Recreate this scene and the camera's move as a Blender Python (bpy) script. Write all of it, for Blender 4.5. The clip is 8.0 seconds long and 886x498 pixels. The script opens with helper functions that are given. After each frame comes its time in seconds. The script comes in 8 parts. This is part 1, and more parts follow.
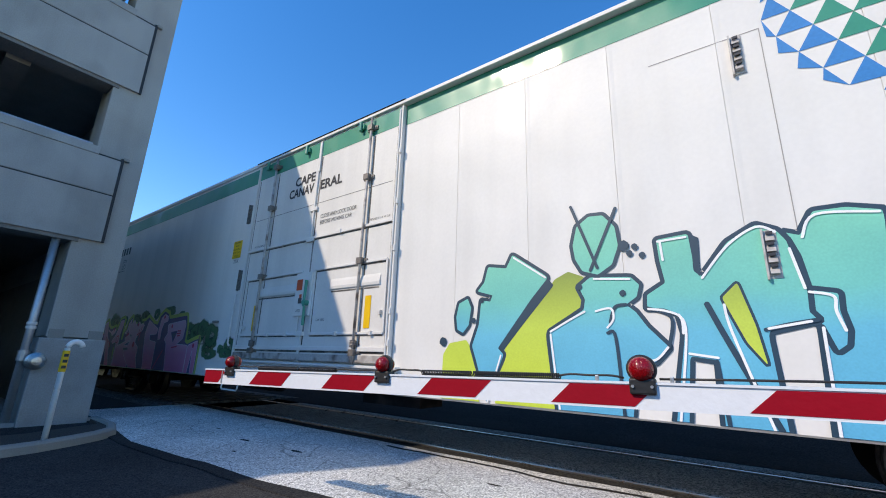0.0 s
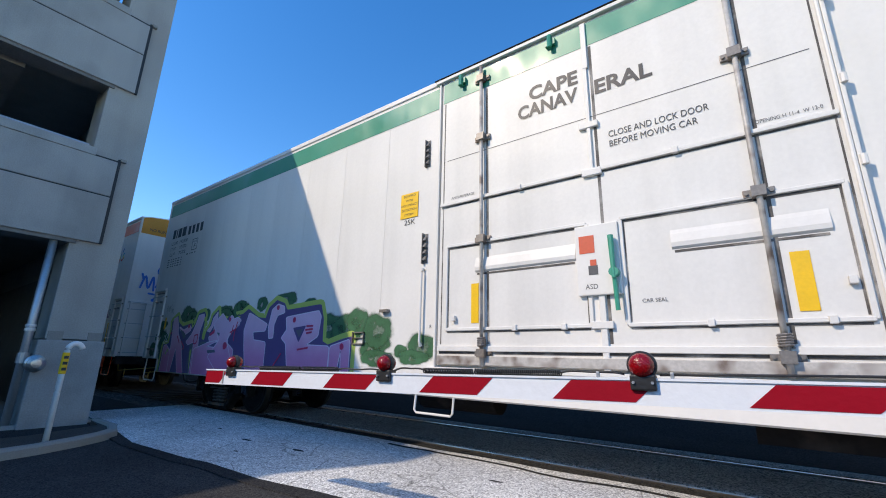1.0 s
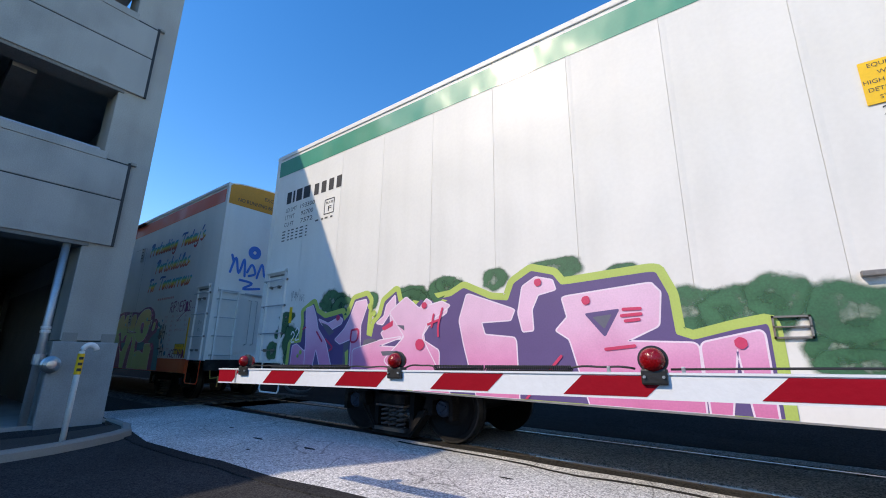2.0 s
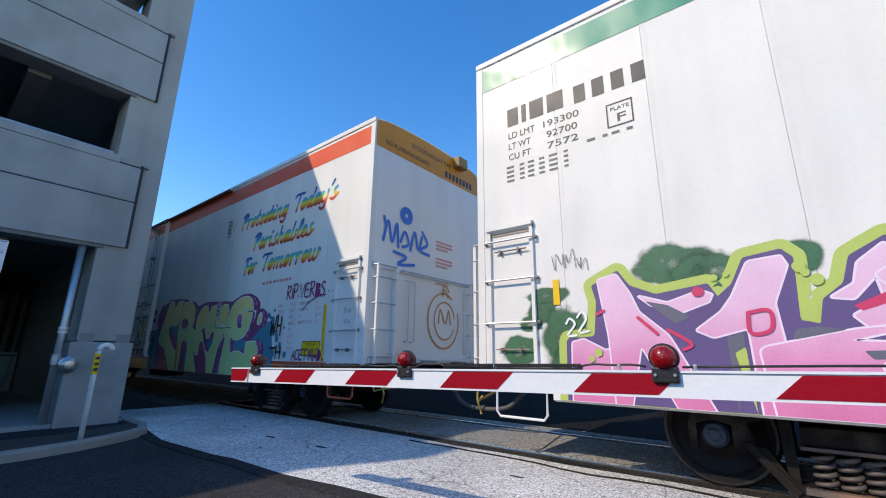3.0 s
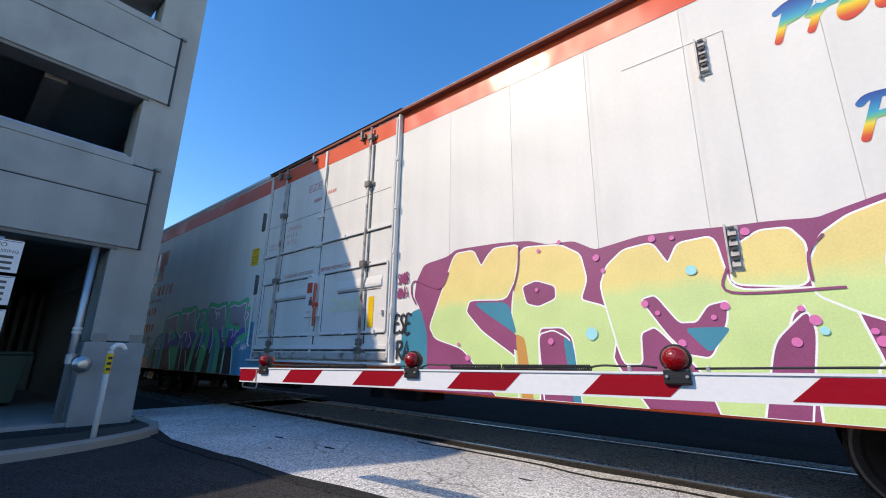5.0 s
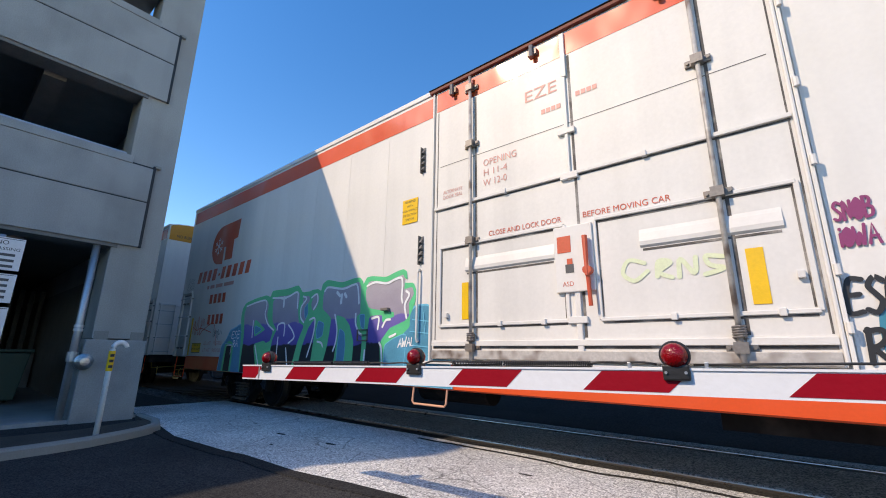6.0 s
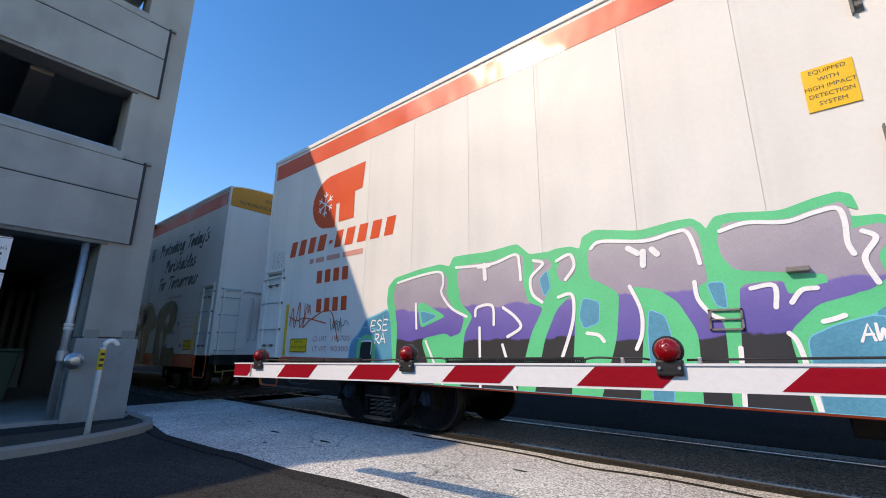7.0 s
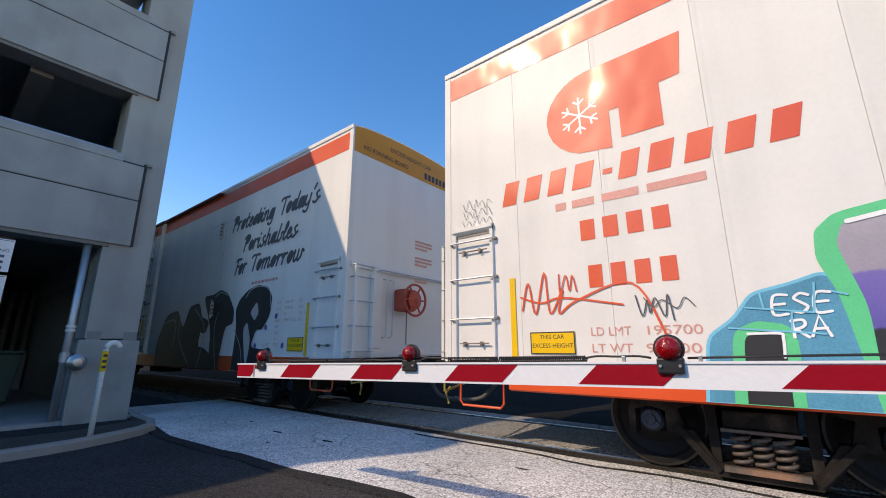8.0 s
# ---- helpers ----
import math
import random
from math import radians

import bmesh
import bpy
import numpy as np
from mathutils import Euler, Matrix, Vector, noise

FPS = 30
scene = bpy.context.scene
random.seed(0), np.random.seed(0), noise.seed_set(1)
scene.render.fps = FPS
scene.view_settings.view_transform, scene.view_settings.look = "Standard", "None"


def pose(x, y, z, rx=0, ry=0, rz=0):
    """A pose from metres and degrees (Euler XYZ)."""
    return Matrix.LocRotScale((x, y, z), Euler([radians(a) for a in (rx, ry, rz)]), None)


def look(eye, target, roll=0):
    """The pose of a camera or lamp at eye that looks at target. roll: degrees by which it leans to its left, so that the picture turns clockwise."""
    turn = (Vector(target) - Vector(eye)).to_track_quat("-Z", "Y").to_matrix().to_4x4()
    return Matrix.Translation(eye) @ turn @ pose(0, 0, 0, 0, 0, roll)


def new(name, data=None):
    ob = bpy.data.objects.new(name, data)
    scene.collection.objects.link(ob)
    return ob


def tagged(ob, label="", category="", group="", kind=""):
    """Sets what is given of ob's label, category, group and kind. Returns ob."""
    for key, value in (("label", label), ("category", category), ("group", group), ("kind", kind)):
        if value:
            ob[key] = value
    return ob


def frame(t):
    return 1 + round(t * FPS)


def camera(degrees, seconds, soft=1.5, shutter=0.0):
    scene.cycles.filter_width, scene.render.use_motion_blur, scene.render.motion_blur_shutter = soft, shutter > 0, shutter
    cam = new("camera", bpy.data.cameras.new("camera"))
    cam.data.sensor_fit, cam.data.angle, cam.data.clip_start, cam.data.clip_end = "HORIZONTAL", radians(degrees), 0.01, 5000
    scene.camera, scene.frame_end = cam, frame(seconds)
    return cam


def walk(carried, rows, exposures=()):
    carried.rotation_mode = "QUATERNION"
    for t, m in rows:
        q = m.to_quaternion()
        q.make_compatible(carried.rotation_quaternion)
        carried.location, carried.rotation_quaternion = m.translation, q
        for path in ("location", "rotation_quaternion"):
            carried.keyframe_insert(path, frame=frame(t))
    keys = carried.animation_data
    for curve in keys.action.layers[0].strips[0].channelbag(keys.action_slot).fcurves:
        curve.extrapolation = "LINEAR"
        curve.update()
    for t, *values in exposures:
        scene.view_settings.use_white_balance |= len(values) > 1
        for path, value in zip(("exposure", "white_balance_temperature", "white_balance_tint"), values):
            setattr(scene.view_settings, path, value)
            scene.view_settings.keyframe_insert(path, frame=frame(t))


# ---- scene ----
cam = camera(93.3, 8.0, soft=1.0)
PATH = [
    (0, pose(0.008, 0.030, 1.135, 104.95, -1.86, 36.43)),
    (0.5, pose(-0.003, 0.005, 1.137, 104.92, -1.62, 35.94)),
    (1, pose(0.004, 0.014, 1.140, 104.61, -1.24, 36.33)),
    (1.5, pose(-0.004, -0.003, 1.129, 104.57, -1.01, 36.71)),
    (3, pose(0.002, -0.012, 1.125, 104.32, -0.61, 38.59)),
    (3.5, pose(0.001, -0.015, 1.126, 104.40, -0.78, 38.86)),
    (4, pose(0.009, -0.015, 1.127, 104.45, -0.89, 39.18)),
    (4.5, pose(-0.004, 0.026, 1.116, 104.64, -0.89, 39.80)),
    (6, pose(0.001, -0.020, 1.116, 104.17, -0.77, 39.68)),
    (6.5, pose(-0.006, -0.019, 1.119, 103.87, -0.61, 39.23)),
    (7, pose(-0.003, 0.014, 1.117, 103.72, -0.42, 39.13)),
    (7.5, pose(-0.004, 0.005, 1.117, 103.68, -0.24, 38.99)),
    (8, pose(-0.000, -0.010, 1.119, 103.62, -0.05, 39.19))]
walk(cam, PATH, exposures=[(0.0, 0.18, 8000, 11), (2.0, 0.2, 8100, 11), (4.0, 0.24, 8100, 11), (6.0, 0.23, 9100, 15), (8.0, 0.17, 9600, 16)])

# ---- light ----
SUN_EL, SUN_AZ = 38.0, 207.0
world = bpy.data.worlds.new("world")
scene.world = world
world.use_nodes = True
wn = world.node_tree.nodes
sky = wn.new("ShaderNodeTexSky")
sky.sky_type, sky.sun_disc = "NISHITA", False
sky.sun_elevation, sky.sun_rotation = radians(SUN_EL), radians(SUN_AZ)
sky.air_density, sky.dust_density, sky.ozone_density = 1.0, 0.15, 3.0
tone = wn.new("ShaderNodeHueSaturation")
tone.inputs["Hue"].default_value, tone.inputs["Saturation"].default_value, tone.inputs["Value"].default_value = 0.508, 1.36, 1.88
world.node_tree.links.new(sky.outputs[0], tone.inputs["Color"])
world.node_tree.links.new(tone.outputs[0], wn["Background"].inputs[0])
wn["Background"].inputs[1].default_value = 0.15
sun = new("sun", bpy.data.lights.new("sun", "SUN"))
sun.data.energy, sun.data.angle, sun.data.color = 2.95, radians(0.55), (1.0, 0.95, 0.88)
se, sa = radians(SUN_EL), radians(SUN_AZ)
sun_at = Vector((math.sin(sa) * math.cos(se), math.cos(sa) * math.cos(se), math.sin(se))) * 60
sun.matrix_world = look(sun_at, (0, 0, 0))

# ---- materials ----
MATS = {}


def mat(name, color, rough=0.6, metal=0.0, vary=0.12, scale=3.0, grain=40.0, bump=0.15, coat=0.0, second=None, amount=0.5, ramp=None, bumpscale=None, streak=0.0, spec=0.5, wave=0.0, haze=0.14):
    """A surface with large stains and fine grain; second: a colour that breaks through in patches; ramp: colours by height above the sill."""
    if name in MATS:
        return MATS[name]
    m = bpy.data.materials.new(name)
    m.use_nodes = True
    nt = m.node_tree
    n, l = nt.nodes, nt.links
    bsdf = n["Principled BSDF"]
    bsdf.inputs["Roughness"].default_value = rough
    bsdf.inputs["Metallic"].default_value = metal
    bsdf.inputs["Specular IOR Level"].default_value = spec
    bsdf.inputs["Coat Weight"].default_value = coat
    bsdf.inputs["Coat Roughness"].default_value = haze
    tc = n.new("ShaderNodeTexCoord")
    big = n.new("ShaderNodeTexNoise")
    big.inputs["Scale"].default_value, big.inputs["Detail"].default_value = scale, 5
    fine = n.new("ShaderNodeTexNoise")
    fine.inputs["Scale"].default_value, fine.inputs["Detail"].default_value = grain, 3
    l.new(tc.outputs["Object"], big.inputs["Vector"])
    l.new(tc.outputs["Object"], fine.inputs["Vector"])
    col = None
    if ramp:
        sep = n.new("ShaderNodeSeparateXYZ")
        l.new(tc.outputs["Object"], sep.inputs[0])
        height = n.new("ShaderNodeMapRange")
        height.inputs["From Min"].default_value, height.inputs["From Max"].default_value = 0.7, 2.4
        l.new(sep.outputs[2], height.inputs["Value"])
        jitter = n.new("ShaderNodeMath")
        jitter.operation = "MULTIPLY_ADD"
        jitter.inputs[1].default_value = 0.12
        l.new(big.outputs[0], jitter.inputs[0])
        l.new(height.outputs[0], jitter.inputs[2])
        cr = n.new("ShaderNodeValToRGB")
        while len(cr.color_ramp.elements) < len(ramp):
            cr.color_ramp.elements.new(0.5)
        for e, (p, c) in zip(cr.color_ramp.elements, ramp):
            e.position, e.color = p, (*c, 1)
        l.new(jitter.outputs[0], cr.inputs[0])
        col = cr.outputs[0]
    if second:
        mx = n.new("ShaderNodeMix")
        mx.data_type = "RGBA"
        mx.inputs["A"].default_value = (*color, 1)
        mx.inputs["B"].default_value = (*second, 1)
        st = n.new("ShaderNodeMapRange")
        st.inputs["From Min"].default_value = 0.62 - 0.25 * amount
        st.inputs["From Max"].default_value = 0.78 - 0.2 * amount
        l.new(big.outputs[0], st.inputs["Value"])
        l.new(st.outputs[0], mx.inputs["Factor"])
        col = mx.outputs["Result"]
    hsv = n.new("ShaderNodeHueSaturation")
    if col:
        l.new(col, hsv.inputs["Color"])
    else:
        hsv.inputs["Color"].default_value = (*color, 1)
    add = n.new("ShaderNodeMath")
    add.operation = "ADD"
    l.new(big.outputs[0], add.inputs[0])
    l.new(fine.outputs[0], add.inputs[1])
    mr = n.new("ShaderNodeMapRange")
    mr.inputs["From Min"].default_value, mr.inputs["From Max"].default_value = 0.6, 1.4
    mr.inputs["To Min"].default_value, mr.inputs["To Max"].default_value = 1 - vary, 1 + vary
    l.new(add.outputs[0], mr.inputs["Value"])
    val = mr.outputs[0]
    if streak:
        mp = n.new("ShaderNodeMapping")
        mp.inputs["Scale"].default_value = (2.3, 2.3, 0.16)
        run = n.new("ShaderNodeTexNoise")
        run.inputs["Scale"].default_value, run.inputs["Detail"].default_value = 1.0, 6
        l.new(tc.outputs["Object"], mp.inputs["Vector"])
        l.new(mp.outputs[0], run.inputs["Vector"])
        rs = n.new("ShaderNodeMapRange")
        rs.inputs["From Min"].default_value, rs.inputs["From Max"].default_value = 0.45, 0.75
        rs.inputs["To Min"].default_value, rs.inputs["To Max"].default_value = 1.0, 1 - streak
        l.new(run.outputs[0], rs.inputs["Value"])
        mu = n.new("ShaderNodeMath")
        mu.operation = "MULTIPLY"
        l.new(val, mu.inputs[0])
        l.new(rs.outputs[0], mu.inputs[1])
        val = mu.outputs[0]
    l.new(val, hsv.inputs["Value"])
    l.new(hsv.outputs[0], bsdf.inputs["Base Color"])
    rr = n.new("ShaderNodeMapRange")
    rr.inputs["To Min"].default_value, rr.inputs["To Max"].default_value = max(rough - 0.08, 0.03), min(rough + 0.1, 1)
    l.new(big.outputs[0], rr.inputs["Value"])
    l.new(rr.outputs[0], bsdf.inputs["Roughness"])
    if bump:
        b = n.new("ShaderNodeBump")
        b.inputs["Strength"].default_value = bump
        b.inputs["Distance"].default_value = 0.01 if bumpscale is None else bumpscale
        l.new((fine if bumpscale is None else big).outputs[0], b.inputs["Height"])
        l.new(b.outputs[0], bsdf.inputs["Normal"])
    if wave:
        # sheet metal that is not quite flat
        wm = n.new("ShaderNodeMapping")
        wm.inputs["Scale"].default_value = (1.5, 1.5, 1.1)
        wz = n.new("ShaderNodeTexNoise")
        wz.inputs["Scale"].default_value, wz.inputs["Detail"].default_value = 1.0, 1.5
        l.new(tc.outputs["Object"], wm.inputs["Vector"])
        l.new(wm.outputs[0], wz.inputs["Vector"])
        wb = n.new("ShaderNodeBump")
        wb.inputs["Strength"].default_value, wb.inputs["Distance"].default_value = 1.0, wave
        l.new(wz.outputs[0], wb.inputs["Height"])
        if bump:
            l.new(wb.outputs[0], b.inputs["Normal"])
        else:
            l.new(wb.outputs[0], bsdf.inputs["Normal"])
        l.new(wb.outputs[0], bsdf.inputs["Coat Normal"])
    MATS[name] = m
    return m


WHITE = mat("car_white_paint", (0.75, 0.725, 0.69), 0.5, vary=0.035, scale=0.9, grain=25, bump=0.1, coat=0.06, bumpscale=0.02, streak=0.07, wave=0.04, spec=0.3, haze=0.32)
DOORW = mat("door_white_paint", (0.72, 0.695, 0.66), 0.52, vary=0.05, scale=1.6, grain=30, bump=0.1, bumpscale=0.02, streak=0.13, coat=0.08, wave=0.02, haze=0.3)
GREEN = mat("green_stripe_paint", (0.02, 0.26, 0.16), 0.42, vary=0.06, scale=1.2, bump=0.1, coat=0.35, bumpscale=0.02, wave=0.05)
ORANGE = mat("orange_stripe_paint", (0.76, 0.085, 0.018), 0.42, vary=0.06, scale=1.2, bump=0.1, coat=0.35, bumpscale=0.02, wave=0.05)
YELLOWB = mat("yellow_band_paint", (0.68, 0.24, 0.006), 0.5, vary=0.1)
YELLOW = mat("yellow_reflective_sheet", (0.86, 0.5, 0.01), 0.45, vary=0.08)
BLACKP = mat("black_lettering", (0.025, 0.025, 0.03), 0.5, vary=0.1)
GREYP = mat("grey_lettering", (0.08, 0.08, 0.085), 0.5, vary=0.1)
REDP = mat("red_lettering", (0.62, 0.09, 0.035), 0.45, vary=0.08)
REDPALE = mat("faded_red_lettering", (0.68, 0.3, 0.25), 0.5, vary=0.15)
DARK = mat("underframe_grime", (0.014, 0.013, 0.013), 0.8, vary=0.3, grain=18, second=(0.035, 0.03, 0.027), amount=0.4, spec=0.15)
STEELD = mat("truck_cast_steel", (0.02, 0.018, 0.017), 0.75, 0.0, vary=0.4, second=(0.055, 0.045, 0.038), amount=0.4, spec=0.08)
SPRINGM = mat("worn_spring_steel", (0.12, 0.1, 0.09), 0.6, 0.3, vary=0.25, second=(0.26, 0.15, 0.1), amount=0.5)
RODW = mat("grimy_white_rod_paint", (0.5, 0.47, 0.44), 0.5, 0.1, vary=0.2, scale=5, second=(0.16, 0.12, 0.1), amount=0.55)
RIM = mat("polished_wheel_tread", (0.08, 0.075, 0.07), 0.4, 0.8, vary=0.2)
WHEELM = mat("oily_wheel_steel", (0.018, 0.017, 0.017), 0.5, 0.1, vary=0.3, spec=0.15)
BLUECAP = mat("blue_bearing_cap", (0.045, 0.065, 0.095), 0.5, 0.4, vary=0.3)
GALV = mat("galvanised_steel", (0.5, 0.51, 0.52), 0.42, 0.75, vary=0.12)
GREYSTEEL = mat("weathered_rod_steel", (0.22, 0.2, 0.185), 0.5, 0.5, vary=0.25, second=(0.2, 0.14, 0.1), amount=0.4)
CONC = mat("precast_concrete", (0.39, 0.38, 0.36), 0.85, vary=0.14, scale=0.9, grain=60, second=(0.29, 0.285, 0.27), amount=0.6, bump=0.25, streak=0.14)
CONCD = mat("column_concrete", (0.4, 0.385, 0.355), 0.85, vary=0.14, scale=0.8, grain=50, second=(0.33, 0.31, 0.285), amount=0.7, bump=0.25, streak=0.16)
CONCB = mat("pedestal_concrete", (0.36, 0.36, 0.35), 0.88, vary=0.18, scale=1.6, grain=50, second=(0.27, 0.27, 0.26), amount=0.7, bump=0.3)
JOINT = mat("black_joint_sealant", (0.02, 0.021, 0.024), 0.6)
# darker copy of the concrete: shade is put into its colour
SLABD = mat("shade_darkened_concrete", (0.2, 0.195, 0.185), 0.9, vary=0.2)
KERBM = mat("kerb_concrete", (0.27, 0.26, 0.235), 0.88, vary=0.15, scale=2, grain=70, bump=0.35)
SOIL = mat("mulch_soil", (0.05, 0.042, 0.036), 0.95, vary=0.4, grain=60, bump=0.9)


def asphalt(name, lo, hi, scale, rough, bump, crack=0.0, stain=(0.5, 0.7)):
    """Aggregate of stones of two sizes in a binder, with wide worn patches and a net of fine cracks."""
    m = bpy.data.materials.new(name)
    m.use_nodes = True
    n, l = m.node_tree.nodes, m.node_tree.links
    bsdf = n["Principled BSDF"]
    tc = n.new("ShaderNodeTexCoord")
    vor = n.new("ShaderNodeTexVoronoi")
    vor.inputs["Scale"].default_value = scale
    fine = n.new("ShaderNodeTexNoise")
    fine.inputs["Scale"].default_value, fine.inputs["Detail"].default_value = scale * 1.2, 4
    big = n.new("ShaderNodeTexNoise")
    big.inputs["Scale"].default_value, big.inputs["Detail"].default_value = 0.7, 6
    for x in (vor, fine, big):
        l.new(tc.outputs["Object"], x.inputs["Vector"])
    cr = n.new("ShaderNodeValToRGB")
    cr.color_ramp.elements[0].color, cr.color_ramp.elements[1].color = (*lo, 1), (*hi, 1)
    cr.color_ramp.elements[0].position, cr.color_ramp.elements[1].position = 0.3, 0.72
    mixv = n.new("ShaderNodeMix")
    mixv.data_type = "RGBA"
    mixv.inputs["Factor"].default_value = 0.45
    l.new(vor.outputs["Color"], mixv.inputs["A"])
    l.new(fine.outputs["Color"], mixv.inputs["B"])
    bw = n.new("ShaderNodeRGBToBW")
    l.new(mixv.outputs["Result"], bw.inputs[0])
    l.new(bw.outputs[0], cr.inputs[0])
    hsv = n.new("ShaderNodeHueSaturation")
    l.new(cr.outputs[0], hsv.inputs["Color"])
    mr = n.new("ShaderNodeMapRange")
    mr.inputs["From Min"].default_value, mr.inputs["From Max"].default_value = 0.3, 0.7
    mr.inputs["To Min"].default_value, mr.inputs["To Max"].default_value = stain[0] + 0.3, stain[1] + 0.45
    l.new(big.outputs[0], mr.inputs["Value"])
    val = mr.outputs[0]
    if crack:
        warp = n.new("ShaderNodeVectorMath")
        warp.operation = "MULTIPLY_ADD"
        warp.inputs[1].default_value = (0.5, 0.5, 0.5)
        l.new(big.outputs["Color"], warp.inputs[0])
        l.new(tc.outputs["Object"], warp.inputs[2])
        net = n.new("ShaderNodeTexVoronoi")
        net.feature = "DISTANCE_TO_EDGE"
        net.inputs["Scale"].default_value = 1.1
        l.new(warp.outputs[0], net.inputs["Vector"])
        lt = n.new("ShaderNodeMapRange")
        lt.inputs["From Max"].default_value = 0.012
        lt.inputs["To Min"].default_value = 1 - crack
        l.new(net.outputs["Distance"], lt.inputs["Value"])
        mul = n.new("ShaderNodeMath")
        mul.operation = "MULTIPLY"
        l.new(val, mul.inputs[0])
        l.new(lt.outputs[0], mul.inputs[1])
        val = mul.outputs[0]
    l.new(val, hsv.inputs["Value"])
    l.new(hsv.outputs[0], bsdf.inputs["Base Color"])
    bsdf.inputs["Specular IOR Level"].default_value = 0.02
    bsdf.inputs["Roughness"].default_value = rough
    b = n.new("ShaderNodeBump")
    b.inputs["Strength"].default_value, b.inputs["Distance"].default_value = bump, 0.01
    l.new(bw.outputs[0], b.inputs["Height"])
    l.new(b.outputs[0], bsdf.inputs["Normal"])
    return m


TAR = asphalt("dark_asphalt", (0.025, 0.025, 0.026), (0.078, 0.075, 0.073), 95, 0.85, 0.35, 0.3)
AGG = asphalt("worn_aggregate_asphalt", (0.25, 0.246, 0.238), (0.93, 0.91, 0.88), 78, 0.85, 0.6, 0.5)
# the apron's aggregate, with shade under the train put into its colour
PANEL = asphalt("train_shaded_crossing_asphalt", (0.1, 0.098, 0.094), (0.5, 0.485, 0.46), 70, 0.85, 0.6, 0.3)
SEAL = asphalt("black_seam_tar", (0.018, 0.018, 0.02), (0.06, 0.058, 0.056), 90, 0.7, 0.4)
RUBBER = asphalt("crossing_edge_asphalt", (0.015, 0.015, 0.015), (0.07, 0.066, 0.06), 70, 0.8, 0.6)
BALLAST = asphalt("track_ballast", (0.03, 0.029, 0.028), (0.16, 0.15, 0.14), 22, 0.95, 1.0)


# ---- mesh helpers ----
def box(bm, x0, x1, y0, y1, z0, z1):
    v = [bm.verts.new(p) for p in ((x0, y0, z0), (x1, y0, z0), (x1, y1, z0), (x0, y1, z0), (x0, y0, z1), (x1, y0, z1), (x1, y1, z1), (x0, y1, z1))]
    for f in ((3, 2, 1, 0), (4, 5, 6, 7), (0, 1, 5, 4), (1, 2, 6, 5), (2, 3, 7, 6), (3, 0, 4, 7)):
        bm.faces.new([v[i] for i in f])
    return v


def bevel(bm, w, seg=2):
    bmesh.ops.bevel(bm, geom=bm.edges[:], offset=w, segments=seg, affect="EDGES", profile=0.6, clamp_overlap=True)
    return bm


def bbox(x0, x1, y0, y1, z0, z1, w=0.0):
    bm = bmesh.new()
    box(bm, x0, x1, y0, y1, z0, z1)
    return bevel(bm, w) if w else bm


def tube(bm, pts, r, n=8, close=True):
    """A round rod along the points."""
    pts = [Vector(p) for p in pts]
    rings = []
    up = Vector((0, 0, 1))
    for i, p in enumerate(pts):
        d = (pts[min(i + 1, len(pts) - 1)] - pts[max(i - 1, 0)]).normalized()
        a = d.cross(up)
        if a.length < 0.05:
            a = d.cross(Vector((0, 1, 0)))
        a.normalize()
        b = d.cross(a)
        rr = r[i] if isinstance(r, (list, tuple)) else r
        rings.append([bm.verts.new(p + (a * math.cos(k * math.tau / n) + b * math.sin(k * math.tau / n)) * rr) for k in range(n)])
    for q, w in zip(rings, rings[1:]):
        for k in range(n):
            bm.faces.new((q[k], q[(k + 1) % n], w[(k + 1) % n], w[k]))
    if close:
        bm.faces.new(rings[0][::-1])
        bm.faces.new(rings[-1])
    return bm


def lathe(bm, prof, axis="y", n=32, at=(0, 0, 0)):
    """prof: (radius, height) pairs turned about an axis."""
    at = Vector(at)
    rings = []
    for r, h in prof:
        ring = []
        for k in range(n):
            c, s = r * math.cos(k * math.tau / n), r * math.sin(k * math.tau / n)
            p = {"y": (c, h, s), "z": (c, s, h), "x": (h, c, s)}[axis]
            ring.append(bm.verts.new(at + Vector(p)))
        rings.append(ring)
    for q, w in zip(rings, rings[1:]):
        for k in range(n):
            bm.faces.new((q[k], q[(k + 1) % n], w[(k + 1) % n], w[k]))
    bm.faces.new(rings[0])
    bm.faces.new(rings[-1])
    return bm


def prism(bm, poly, d0, d1, axis="x"):
    """A flat outline pushed through from d0 to d1 along an axis."""
    def at(u, v, d):
        return {"x": (d, u, v), "y": (u, d, v), "z": (u, v, d)}[axis]
    a = [bm.verts.new(at(u, v, d0)) for u, v in poly]
    b = [bm.verts.new(at(u, v, d1)) for u, v in poly]
    for i in range(len(poly)):
        j = (i + 1) % len(poly)
        bm.faces.new((a[i], a[j], b[j], b[i]))
    bm.faces.new(a[::-1])
    bm.faces.new(b)
    return bm


def mesh_of(name, bm, material):
    bmesh.ops.recalc_face_normals(bm, faces=bm.faces[:])
    me = bpy.data.meshes.new(name)
    bm.to_mesh(me)
    bm.free()
    me.materials.append(material)
    return me


def part(name, bm, material, parent=None, label="", smooth=False):
    me = mesh_of(name, bm, material)
    if smooth:
        me.shade_smooth()
    ob = new(name, me)
    if parent:
        ob.parent = parent
    if label:
        ob["label"] = label
    return ob


def same(name, me, parent, m):
    """One more piece on a mesh that is already there."""
    ob = new(name, me)
    ob.parent = parent
    ob.matrix_basis = m
    return ob


# ---- ground ----
def rise(y):
    """The street climbs a little past the track."""
    return float(np.interp(y, (8.0, 11.0, 18.5, 36.0, 90.0, 900.0), (0.0, 0.2, 0.93, 1.75, 2.2, 2.2)))


